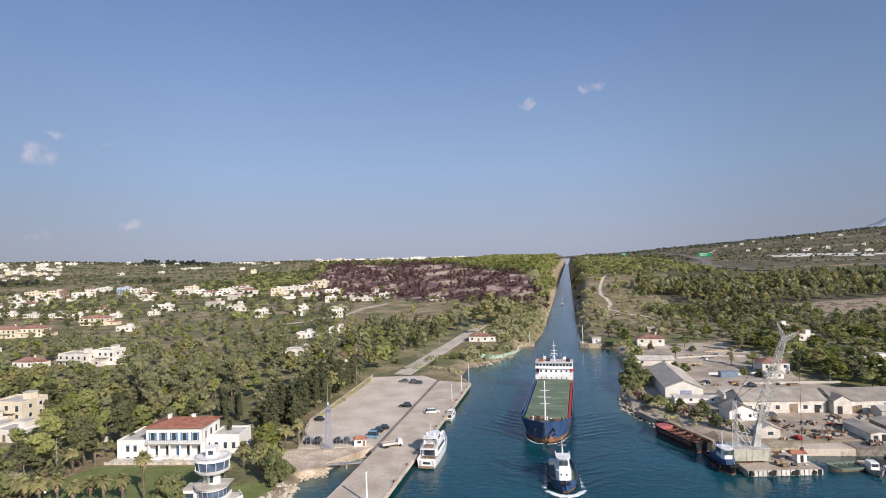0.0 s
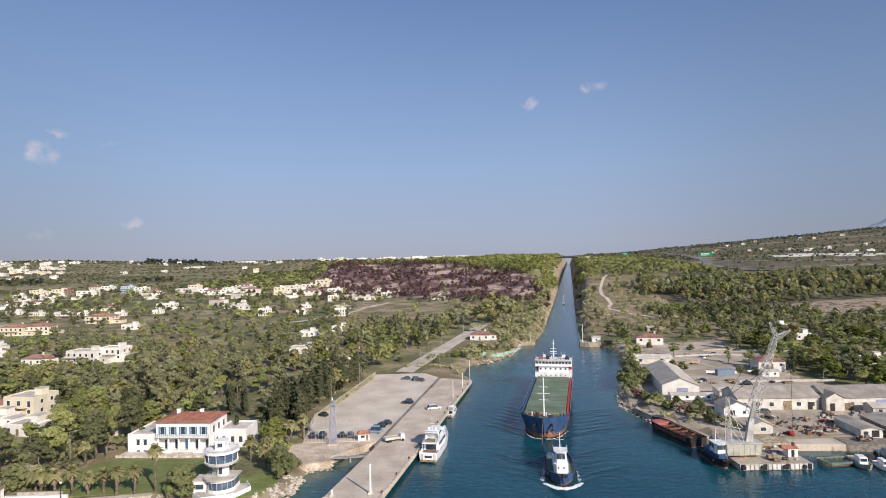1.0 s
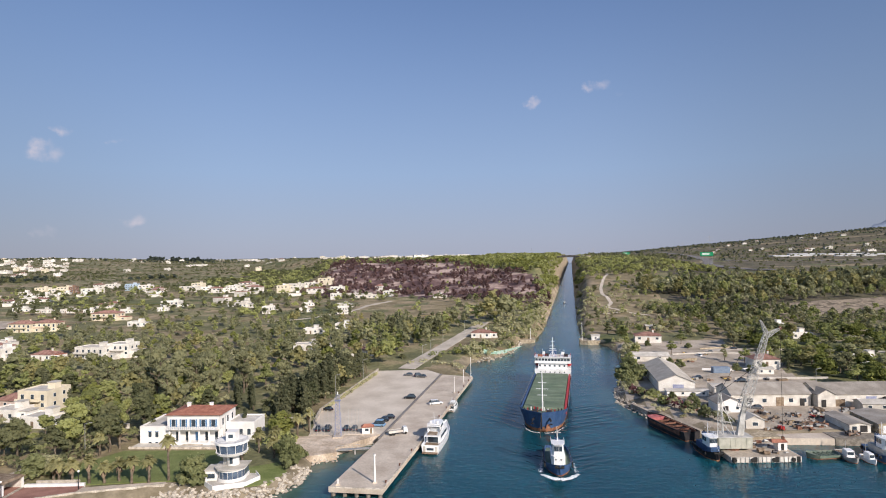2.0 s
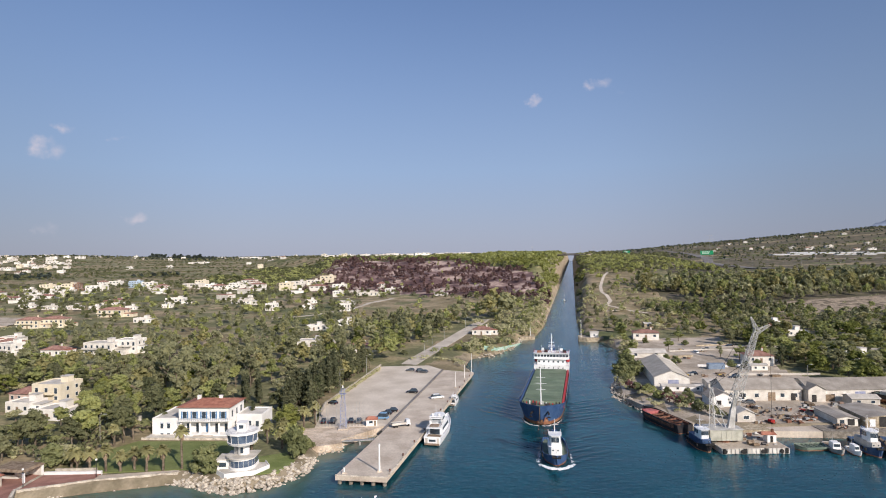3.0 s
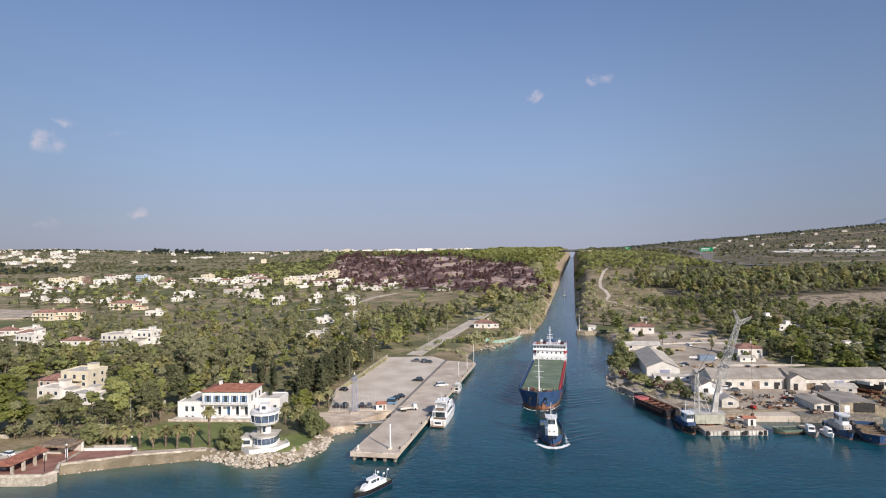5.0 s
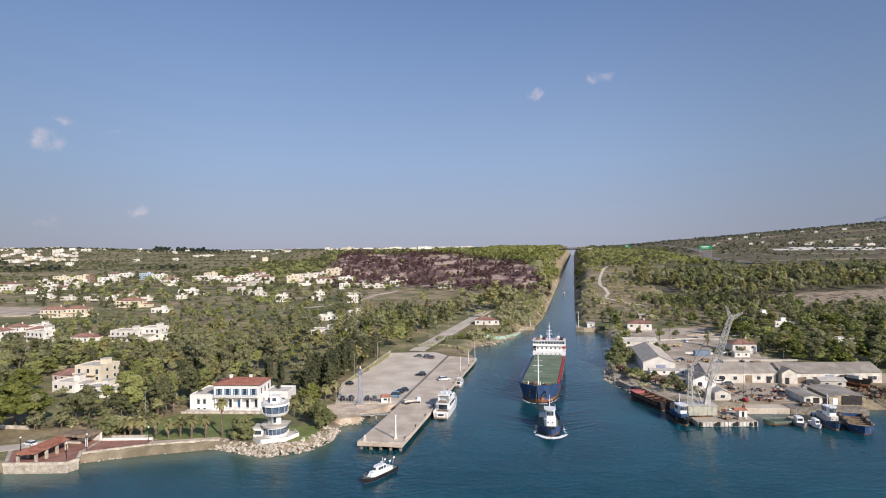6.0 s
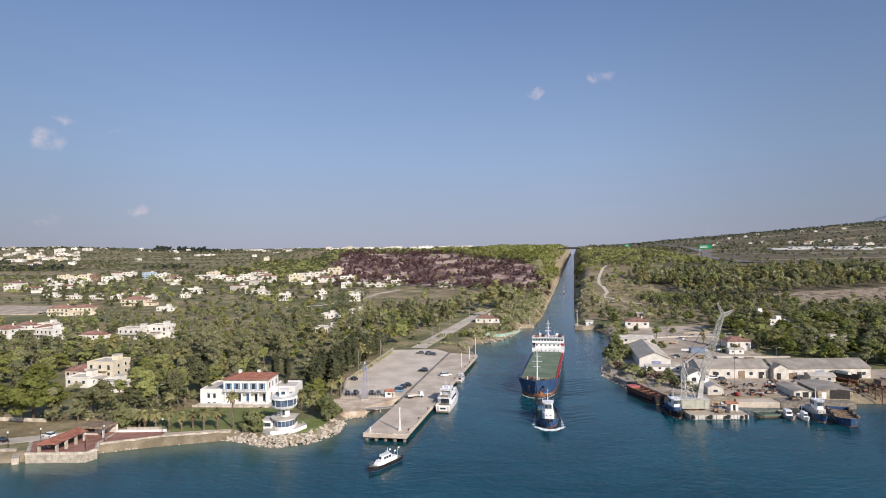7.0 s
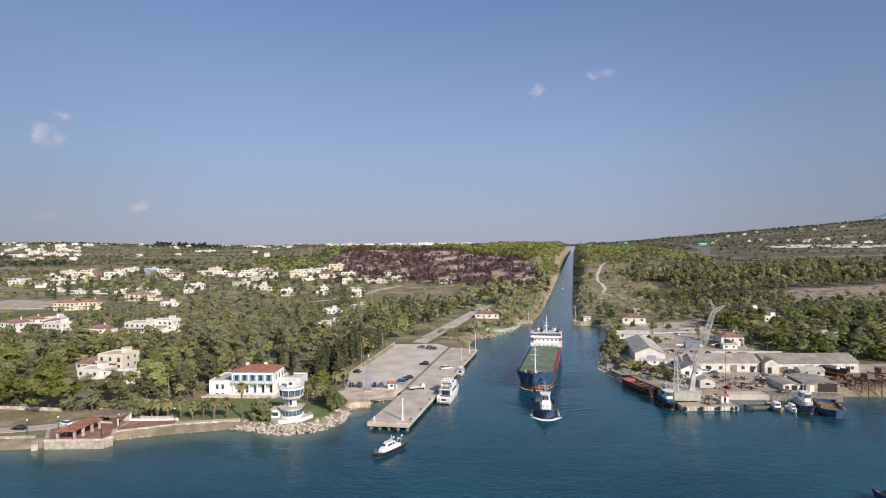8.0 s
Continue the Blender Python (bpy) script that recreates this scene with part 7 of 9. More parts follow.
# the villas among the trees west of the quay
house("k", -186, 322, -12, label="sprawling white villa with stepped flat roofs among trees")
house("c", -172, 325, -8, 1.0, label="white flat-roofed villa with a roof room among trees")
house("e", -142.5, 208, -10, 1.8, label="pale yellow flat-roofed villa with a walled yard")
house("f", -157, 217, -14, label="rose house with a red gable among pines")
house("h", -147, 199, -12, 0.4, label="low white house below the yellow villa")
house("h", -131, 190, -14)
house("c", -240, 325, -18, label="white house with blue balconies among trees")
house("b", -270, 330, -20)
house("f", -258, 352, -16)
house("a", -212, 322, -10)
house("c", -292, 332, -20, label="white house with a blue veranda")
house("a", -40, 314, -8, label="small house with a red roof deep among trees")
house("a", 33, 366, -14, label="low house with a red roof beside the canal road")
house("h", -62, 420, -6)
house("h", -80, 398, -6)
house("d", -70, 335, -4)
# houses as (kind, x, y, width, height of the whole group)
FRONT = {"a": 13, "b": 14, "c": 14, "d": 17, "e": 13, "f": 14, "g": 16, "h": 11, "i": 16, "k": 20, "o": 14}


def row_house(kind, x, y, wide, tall):
    """One house of that width; a wide or tall group is two or three houses, side by side or one behind the other."""
    swap = {"a": "h", "c": "b", "e": "k", "i": "c", "k": "e", "d": "a", "g": "c", "b": "c"}
    far = {"b": "A", "c": "C", "e": "E", "i": "A", "k": "K"} if y > 640 else {}
    turn = -6 + (x * 7) % 9 - 4
    n = max(1, round(wide / FRONT[kind] / 1.15))
    for i in range(n):
        k = kind if i % 2 == 0 else swap.get(kind, kind)
        house(far.get(k, k), x - wide / 2 + wide * (i + 0.5) / n, y + (i % 2) * 5, turn, clear=8.0, wide=min(1.7, max(0.6, wide / n / FRONT[k] * 0.98)))
    if tall > 9.5 and kind != "g":
        house(far.get(swap.get(kind, kind), swap.get(kind, kind)), x + wide * 0.12, y + 21, turn, 1.5, 8.0, wide=1.1)


# far edge of the wood: scattered white houses
for k, x, y, w, t in (("d", -82, 567, 12, 3.5), ("c", -75, 516, 10, 4.3), ("h", -112, 528, 10, 3.3), ("h", -121, 593, 9, 3.7), ("c", -145, 532, 10, 4.5), ("d", -191, 594, 21, 5.0), ("c", -265, 611, 20, 5.3), ("h", -255, 567, 8, 3.7),
                      ("h", -283, 554, 8, 4.4), ("i", -271, 497, 23, 8.5), ("h", -322, 563, 8, 4.5), ("a", -337, 613, 13, 4.9), ("a", -340, 643, 13, 3.6), ("d", -343, 565, 12, 5.3), ("d", -371, 573, 12, 6.1), ("h", -410, 599, 14, 5.7)):
    row_house(k, x, y, w, t)
for k, x, y, w, t in (("a", -477, 691, 29, 9.9), ("a", -464, 712, 21, 11.6), ("a", -507, 703, 15, 6.0), ("c", -508, 683, 15, 9.2), ("i", -299, 435, 18, 8.0), ("i", -283, 438, 18, 8.0), ("h", -226, 455, 12, 4), ("a", -275, 366, 23, 7.9)):
    row_house(k, x, y, w, t)
# the village street
for k, x, y, w, t in (("e", -521, 832, 45, 12.5), ("o", -498, 834, 14, 9.4), ("c", -465, 825, 24, 7.4), ("i", -502, 930, 34, 9.4), ("g", -426, 877, 35, 17.2), ("d", -383, 815, 35, 9.8), ("k", -333, 832, 28, 16.8), ("c", -314, 841, 20, 8.8),
                      ("i", -275, 800, 42, 14.2), ("b", -275, 903, 23, 8.4), ("i", -235, 802, 26, 8.3), ("e", -178, 762, 30, 10.1), ("k", -146, 790, 36, 8.0), ("i", -138, 727, 24, 8.9), ("c", -111, 727, 16, 7.3), ("c", -105, 672, 10, 8.2)):
    row_house(k, x, y, w, t)
for k, x, y, w, t in (("d", -92, 697, 25, 3.5), ("d", -71, 676, 27, 6.8), ("c", -46, 689, 10, 9.0), ("d", -35, 733, 13, 5.9), ("i", -61, 750, 11, 5.2), ("h", 12, 652, 12, 4), ("d", -560, 700, 30, 5), ("k", -600, 690, 25, 8), ("b", -545, 740, 24, 8)):
    row_house(k, x, y, w, t)
# smaller houses between them
rng_mid = random.Random(77)
placed = 0
while placed < 14:
    x, y = rng_mid.uniform(-620, -130), rng_mid.uniform(640, 900)
    if any(math.hypot(x - cx, y - cy) < 20 for cx, cy, r in CLEARINGS):
        continue
    house(rng_mid.choice("YPP"), x, y, rng_mid.uniform(-25, 15))
    placed += 1
# white halls on the brow above the burnt slope
for x, y, w in ((-304, 1990, 1.1), (-262, 1960, 0.8), (-150, 1930, 0.8), (-118, 2010, 0.7), (-28, 2020, 1.4), (60, 2010, 1.0), (183, 1980, 0.45), (120, 1900, 0.6), (-200, 1900, 0.5)):
    house("Z", x, y, -4, 1.2, wide=w)
# houses scattered over the far plain
rng_far = random.Random(21)
for i in range(64):
    y = rng_far.uniform(1300, 3400)
    b = rng_far.choice([rng_far.uniform(-0.86, -0.60), rng_far.uniform(-0.86, -0.45), rng_far.uniform(-0.5, 0.0)])
    house(rng_far.choice("ACACEKCJ"), -5 + b * (y + 51), y, rng_far.uniform(-15, 15), 1.0)
for i in range(70):
    y = rng_far.uniform(3000, 4500)
    b = rng_far.choice([rng_far.uniform(-0.86, -0.55), rng_far.uniform(-0.5, 0.19), rng_far.uniform(-0.12, 0.17)])
    house(rng_far.choice("XYZXYZX"), -5 + b * (y + 51), y, rng_far.uniform(-15, 15), 4.0)
for i in range(46):
    y = rng_far.uniform(1700, 2700)
    b = rng_far.uniform(-0.86, -0.60) if i % 3 else rng_far.uniform(-0.70, -0.55)
    house(rng_far.choice("XYYXY"), -5 + b * (y + 51), y, rng_far.uniform(-20, 20), 1.0)
# east bank: houses among trees and on the hill
house("r", 131, 342, -14, 0.9, wide=1.3, label="white house with a red hip roof near the canal")
house("r", 153, 256, -6, 1.3, label="white house with a red hip roof in the yard trees")
house("h", 206, 262, -4)
house("h", 226, 345, -4)
house("h", 236, 385, -4)
house("d", 262, 262, -4)
house("d", 290, 330, -4)
for k, x, y, w in (("C", 1247, 2160, 0.9), ("A", 1180, 2120, 0.8), ("C", 1294, 2057, 1.2), ("A", 1293, 1965, 1.4), ("K", 1393, 2007, 1.3), ("C", 1420, 2040, 0.9), ("A", 1406, 1893, 1.3), ("C", 1440, 1870, 1.5), ("A", 1120, 2240, 0.8), ("C", 1600, 2100, 1.2), ("A", 1010, 2050, 0.7), ("C", 1330, 2000, 1.0)):
    house(k, x, y, -20 + (x * 3) % 17, 0.5, wide=w)
for k, x, y in (("A", 1296, 2500), ("C", 1420, 2600), ("A", 1714, 2560), ("C", 1690, 2620), ("K", 1900, 2640), ("A", 1560, 2750)):
    house(k, x, y, -15, 0.5)


def greenhouse(x, y, turn, length, spans):
    o = thing("greenhouse", pose(x, y, ground_at(x, y) + 0.3, 0, 0, turn), "long white plastic greenhouse on the hillside", "greenhouse", "greenhouses on the hill")
    part("footing", Shape().box(-length / 2, length / 2, -0.2, spans * 9 + 0.2, -4.0, 0.2), M["concrete"], o)
    for i in range(spans):
        arch = [(9 * i + 4.5 - 4.4 * math.cos(math.pi * j / 8), 0.2 + 2.2 + 2.2 * math.sin(math.pi * j / 8)) for j in range(9)]
        ring = [(arch[0][0], 0.2)] + arch + [(arch[-1][0], 0.2)]
        part("tunnel", Shape().loft([[(u, yy, z) for yy, z in ring] for u in (-length / 2, length / 2)]), M["sheeting"], o)


M["sheeting"] = material("milky_plastic_sheeting", (0.36, 0.37, 0.37), (0.50, 0.51, 0.51), 8, 0.5, bump=0.1, fine=0.6, vary=0.1)
greenhouse(1090, 1715, -4, 130, 3), greenhouse(1150, 1765, -4, 90, 2), greenhouse(1260, 1740, -6, 150, 3), greenhouse(1390, 1725, -8, 120, 3), greenhouse(1240, 1670, -6, 110, 2)


# ---- vegetation ----
GOLD = (1 + math.sqrt(5)) / 2
ICO_V = np.array([(-1, GOLD, 0), (1, GOLD, 0), (-1, -GOLD, 0), (1, -GOLD, 0), (0, -1, GOLD), (0, 1, GOLD), (0, -1, -GOLD), (0, 1, -GOLD), (GOLD, 0, -1), (GOLD, 0, 1), (-GOLD, 0, -1), (-GOLD, 0, 1)]) / math.sqrt(1 + GOLD * GOLD)
ICO_F = np.array([(0, 11, 5), (0, 5, 1), (0, 1, 7), (0, 7, 10), (0, 10, 11), (1, 5, 9), (5, 11, 4), (11, 10, 2), (10, 7, 6), (7, 1, 8), (3, 9, 4), (3, 4, 2), (3, 2, 6), (3, 6, 8), (3, 8, 9), (4, 9, 5), (2, 4, 11), (6, 2, 10), (8, 6, 7), (9, 8, 1)])


def leaf_cores(rng, clumps, least):
    """The dense inside of the larger clumps: knobbly masses that no light passes."""
    out = []
    for x, y, z, rx, ry, rz in clumps:
        if rx >= least:
            turn = rng.normal(size=(3, 3))
            turn = np.linalg.qr(turn)[0]
            v = ICO_V @ turn * rng.uniform(0.5, 0.84, (12, 1)) * (rx, ry, rz) + (x, y, z)
            out.append(v[ICO_F].reshape(-1, 3))
    return np.concatenate(out) if out else np.zeros((0, 3))


def leaf_cloud(rng, clumps, per, size, core=9.0):
    """Small leaf sprays over the skins of clumps (x, y, z, rx, ry, rz): corners and triangles."""
    inner = leaf_cores(rng, clumps, core)
    c = np.repeat(np.array(clumps, float), per, axis=0)
    n = len(c)
    d = rng.normal(size=(n, 3))
    d /= np.linalg.norm(d, axis=1)[:, None]
    d[:, 2] = np.where(d[:, 2] < -0.35, -d[:, 2] * 0.6, d[:, 2])
    r = 0.66 + 0.46 * rng.random((n, 1)) ** 0.8
    p = c[:, :3] + d * c[:, 3:] * r
    nrm = d + rng.normal(scale=0.34, size=(n, 3)) + (0.0, 0.0, 0.12)
    nrm /= np.linalg.norm(nrm, axis=1)[:, None]
    u = np.cross(nrm, rng.normal(size=(n, 3)))
    u /= np.linalg.norm(u, axis=1)[:, None]
    v = np.cross(nrm, u)
    s = size * (0.55 + 0.9 * rng.random((n, 1)))
    a, b2 = s * (0.6 + 0.5 * rng.random((n, 1))), s * (0.45 + 0.4 * rng.random((n, 1)))
    verts = np.stack([p + u * a * 1.1, p - u * a * 0.6 + v * b2 * 1.15, p - u * a * 0.6 - v * b2 * 1.15], 1).reshape(-1, 3)
    verts = np.concatenate([inner, verts])
    return verts, np.arange(len(verts)).reshape(-1, 3)


def clumps_for(kind, rng):
    """The clumps of leaves that make up a crown about ten metres tall, and the height at which it begins."""
    out = []
    if kind in ("pine", "dark", "yellow"):
        for i in range(13):
            a, k = rng.uniform(0, 6.28), rng.random()
            z = 3.4 + 5.6 * k
            reach = 2.9 * math.sin(min(1, 0.35 + (1 - k) * 0.9) * 1.57) * rng.uniform(0.45, 1.0)
            q = rng.uniform(0.9, 1.6) * (1.15 - 0.35 * k)
            out.append((reach * math.cos(a), reach * math.sin(a), z, q, q, q * 0.75))
        out.append((0.2, 0.1, 9.0, 1.1, 1.1, 1.0))
        out.append((0, 0, 6.2, 1.9, 1.9, 2.2))
    elif kind == "euca":
        for i in range(15):
            a, k = rng.uniform(0, 6.28), rng.random()
            z = 2.8 + 6.6 * k
            reach = 2.1 * (1.1 - 0.7 * k) * rng.uniform(0.3, 1.0)
            q = rng.uniform(0.7, 1.25)
            out.append((reach * math.cos(a), reach * math.sin(a), z, q, q, q * 1.05))
    elif kind == "cypress":
        for i in range(12):
            k = (i + 0.5) / 12
            q = 1.0 * math.sin(min(1.0, 0.22 + (1 - k) * 1.25) * 1.57) + 0.1
            out.append((rng.normal(scale=0.12), rng.normal(scale=0.12), 0.9 + 8.9 * k, q * 0.95, q * 0.95, 0.75))
    elif kind == "bright":
        for i in range(34):
            a, k = rng.uniform(0, 6.28), math.sqrt(rng.random())
            reach = 4.4 * k
            q = rng.uniform(1.1, 1.7)
            out.append((reach * math.cos(a), reach * math.sin(a), 8.7 - 4.4 * k * k + rng.normal(scale=0.35), q, q, q * 0.8))
        for i in range(10):
            a = rng.uniform(0, 6.28)
            q = rng.uniform(1.0, 1.5)
            out.append((3.4 * math.cos(a), 3.4 * math.sin(a), rng.uniform(2.4, 4.0), q, q, q * 0.8))
    elif kind == "olive":
        for i in range(10):
            a, k = rng.uniform(0, 6.28), math.sqrt(rng.random())
            q = rng.uniform(1.6, 2.6)
            out.append((3.6 * k * math.cos(a), 3.6 * k * math.sin(a), 3.8 + 4.2 * (1 - k * 0.8) * rng.uniform(0.5, 1), q, q, q * 0.8))
    elif kind == "bush":
        for i in range(20):
            a, k = rng.uniform(0, 6.28), math.sqrt(rng.random())
            q = rng.uniform(1.3, 2.2)
            out.append((3.9 * k * math.cos(a), 3.9 * k * math.sin(a), 1.2 + 6.6 * (1 - k * k) * rng.random() ** 0.6 + 0.6 * rng.random(), q, q, q * 0.95))
    return out


def finer(clumps, rng, k):
    """Each clump with k smaller ones on its skin, for a ragged outline."""
    out = list(clumps)
    for x, y, z, rx, ry, rz in clumps:
        for _ in range(k):
            d = rng.normal(size=3)
            d /= np.linalg.norm(d)
            d[2] = abs(d[2]) * 0.9 - 0.25
            q = rng.uniform(0.32, 0.55)
            out.append((x + d[0] * rx * 0.95, y + d[1] * ry * 0.95, z + d[2] * rz * 0.95, rx * q, ry * q, rz * q))
    return out


def trunk_shape(kind, rng):
    s = Shape()
    top = {"pine": 7.6, "dark": 7.6, "yellow": 7.6, "euca": 8.2, "cypress": 6.0, "bright": 7.4, "olive": 3.8, "bush": 1.6}[kind]
    pts = [Vector((0, 0, -0.6))]
    for i in range(4):
        pts.append(Vector((rng.normal(scale=0.22), rng.normal(scale=0.22), top * (i + 1) / 4)))
    r = 0.30 if kind != "olive" else 0.4
    for i in range(4):
        s.rod(pts[i], pts[i + 1], r * (1 - i * 0.2), r * (0.8 - i * 0.2), 7)
    for i in range(6 if kind != "cypress" else 2):
        k = rng.uniform(0.4, 0.95)
        a = rng.uniform(0, 6.28)
        p = pts[0].lerp(pts[4], k)
        reach = {"bright": 3.6, "cypress": 0.4}.get(kind, 1.9) * rng.uniform(0.6, 1.1)
        s.rod(p, p + Vector((reach * math.cos(a), reach * math.sin(a), reach * rng.uniform(0.35, 0.9))), r * 0.4, r * 0.12, 5)
    return s


TREE_LABEL = {"pine": "green pine tree with an uneven crown", "dark": "dark evergreen tree with a dense crown", "yellow": "tall tree with yellowing leaves", "euca": "tall grey-green eucalyptus with a loose crown",
              "cypress": "slim dark columnar cypress tree", "bright": "broad bright green umbrella pine", "olive": "grey-green rounded olive tree", "bush": "round grey-green leafy bush"}
TREES, TREE_COUNT = {}, {}


def tree(kind, x, y, h, turn, wide=1.0, label=None):
    """One tree with trunk and crown; three shapes of each kind."""
    n = TREE_COUNT[kind] = TREE_COUNT.get(kind, 0) + 1
    key = (kind, n % 3)
    m = pose(x, y, max(ground_at(x, y), 0.6), 0, 0, turn) @ Matrix.Diagonal((h / 10 * wide, h / 10 * wide, h / 10, 1))
    if key in TREES:
        ob = copy_thing(TREES[key], m)
        ob.matrix_basis = m
    else:
        rng = np.random.default_rng(7 * (n % 3) + len(kind) * 31 + ord(kind[0]))
        ob = TREES[key] = thing("bush" if kind == "bush" else "tree", m, TREE_LABEL[kind], "bush" if kind == "bush" else "tree")
        part("trunk", trunk_shape(kind, rng), M["bark"], ob)
        cl = finer(clumps_for(kind, rng), rng, 3)
        per = {"cypress": 26, "bright": 22, "bush": 34, "olive": 34}.get(kind, 28)
        v, f = leaf_cloud(rng, cl, per, {"cypress": 0.27, "bush": 0.42, "olive": 0.46, "bright": 0.34}.get(kind, 0.36), 0.75)
        part("crown", fast_mesh("crown", v, f), L[kind], ob)
    if label:
        ob["label"] = label
    return ob


def palm(x, y, h, seed):
    key = ("palm", seed % 3)
    m = pose(x, y, max(ground_at(x, y), 1.9), 0, 0, seed * 77) @ Matrix.Diagonal((1, 1, 1, 1))
    size = 2.2
    o = thing("palm_tree", m, "palm tree with drooping fronds and a shaggy trunk", "palm tree", "palms along the promenade")
    rng = random.Random(seed)
    s = Shape()
    for i in range(6):
        s.rod((0.05 * math.sin(i), 0.05 * math.cos(i), -0.4 + (h - 1) * i / 6), (0.05 * math.sin(i + 1), 0.05 * math.cos(i + 1), -0.4 + (h - 1) * (i + 1) / 6 + 0.05), 0.36 - 0.02 * i, 0.33 - 0.02 * i, 8)
    part("trunk", s, M["bark"], o)
    skirt = Shape()
    for i in range(26):
        a, t = rng.uniform(0, 6.28), rng.uniform(0, 1.6)
        c, q = Vector((math.cos(a), math.sin(a), 0)), h - 1.1 - t
        skirt.add([c * 0.25 + Vector((0, 0, q)), c * 0.7 + Vector((-c.y * 0.25, c.x * 0.25, q - 0.5)), c * 0.6 + Vector((0, 0, q - 1.2)), c * 0.7 + Vector((c.y * 0.25, -c.x * 0.25, q - 0.5))], [(0, 1, 2, 3)])
    part("dead_fronds", skirt, M["wood"], o)
    crown = Shape()
    for i in range(52):
        a, lift = rng.uniform(0, 6.28), rng.uniform(-0.25, 1.7)
        c = Vector((math.cos(a), math.sin(a), 0))
        side = Vector((-c.y, c.x, 0))
        pts, k = [], 6
        for j in range(k + 1):
            u = j / k
            pts.append(c * size * (u * math.cos(lift * 0.6)) * (0.75 if lift > 0.9 else 1) + Vector((0, 0, h - 0.9 + size * (u * lift * 0.75 - u * u * 0.62))))
        for j in range(k):
            w0, w1 = 0.62 * math.sin(3.14 * (j / k) ** 0.6) + 0.06, 0.62 * math.sin(3.14 * ((j + 1) / k) ** 0.6) + 0.06
            droop = Vector((0, 0, 0.3))
            crown.add([pts[j], pts[j + 1], pts[j + 1] + side * w1 - droop * w1, pts[j] + side * w0 - droop * w0], [(0, 1, 2, 3)])
            crown.add([pts[j], pts[j] - side * w0 - droop * w0, pts[j + 1] - side * w1 - droop * w1, pts[j + 1]], [(0, 1, 2, 3)])
    part("crown", crown, L["palm"], o)
    return o


for i, (x, y, h) in enumerate(((-65.0, 139.0, 11.0), (-69.3, 138.0, 6.6), (-73.2, 137.5, 6.8), (-77.2, 139.5, 5.6), (-80.2, 138.3, 5.2), (-84.0, 138.5, 6.8), (-88.2, 138.8, 6.0), (-91.8, 139.6, 5.6), (-94.6, 142.0, 5.0),
                               (-48.5, 159, 6.5), (-45.0, 163, 6.0), (-43.0, 154, 5.5), (-40.5, 172, 7.0), (-38.2, 178.0, 7.0), (-90.5, 166, 6.5), (-93.0, 160, 6.0), (-51.0, 152.0, 5.0))):
    palm(x, y, h, i)

# single trees that stand out
tree("bush", -58.2, 136.8, 8.2, 20, 0.98, "large round olive-green bush beside the control tower")
tree("bush", -38.0, 147.5, 8.8, 80, 0.85, "large leaning green bush on the rocky point")
tree("bush", -36.6, 152.0, 5.5, 80)
tree("bush", -42.0, 158.5, 5.0, 10)
tree("bush", -101.0, 144.0, 6.5, 40, 1.2), tree("bush", -96, 146, 5.5, 140, 1.1)
tree("bright", -133, 152, 15.5, 10, 1.15, "huge bright green umbrella pine beside the road")
tree("bright", -152, 158, 12.5, 120, 1.1)
tree("bright", -160, 196, 10.5, 200, 1.1)
tree("bright", -183, 206, 11.5, 60, 1.2)
tree("bright", -176, 178, 11.0, 160, 1.1)
tree("olive", -141.5, 190, 5.0, 0)
tree("euca", -117.5, 149, 9.5, 50), tree("dark", -120, 160, 7.5, 90), tree("euca", -109, 181, 9, 10), tree("dark", -128, 170, 5.0, 30)
tree("euca", -84, 222, 20, 0, 0.8, "very tall eucalyptus with a bare lower trunk"), tree("euca", -92, 229, 18, 90, 0.75), tree("euca", -76, 236, 17, 190, 0.8)
for x, y, h in ((-69, 208, 11), (-65.5, 210, 12.5), (-64, 207, 9.5), (-58, 178, 8), (-72, 214, 10), (-54, 196, 7)):
    tree("cypress", x, y, h, x * 9)
tree("euca", -104, 224, 23, 40, 0.95, "very tall spreading eucalyptus with a pale trunk"), tree("euca", -122, 244, 17, 130, 0.9)
for kind, x, y, h, wide in (("dark", -113, 156, 12.5, 1.0), ("euca", -126, 150, 11, 0.9), ("pine", -101, 159, 11, 1.1), ("dark", -92, 163, 11, 1.05), ("dark", -107, 168, 10, 1.1), ("pine", -119, 166, 9, 1.1), ("dark", -97, 173, 12, 1.0), ("dark", -89, 178, 13, 0.9),
                            ("pine", -104, 180, 11, 1.0), ("dark", -112, 186, 10, 1.0), ("olive", -100, 147, 6, 1.3), ("dark", -94, 190, 12, 1.0), ("euca", -82, 192, 14, 0.9), ("pine", -118, 176, 8, 1.1)):
    tree(kind, x, y, h, x * 17, wide)
tree("olive", -58, 225, 8, 30, 1.2), tree("olive", -40.5, 181, 6, 77)

# the dark conifers along the car park
rng_row = np.random.default_rng(3)
for i in range(70):
    k = rng_row.random()
    x = np.interp(k, [0, 0.32, 1], [-42.5, -41.5, -29.0]) - rng_row.random() ** 1.6 * 11
    y = 190 + k * 84 + rng_row.normal(scale=1.0)
    kind = rng_row.choice(["cypress", "dark", "cypress", "cypress"])
    tree(kind, x, y, rng_row.uniform(9.0, 14.0) if kind == "cypress" else rng_row.uniform(7, 10.5), rng_row.uniform(0, 360), 1.25 if kind == "cypress" else 0.8)


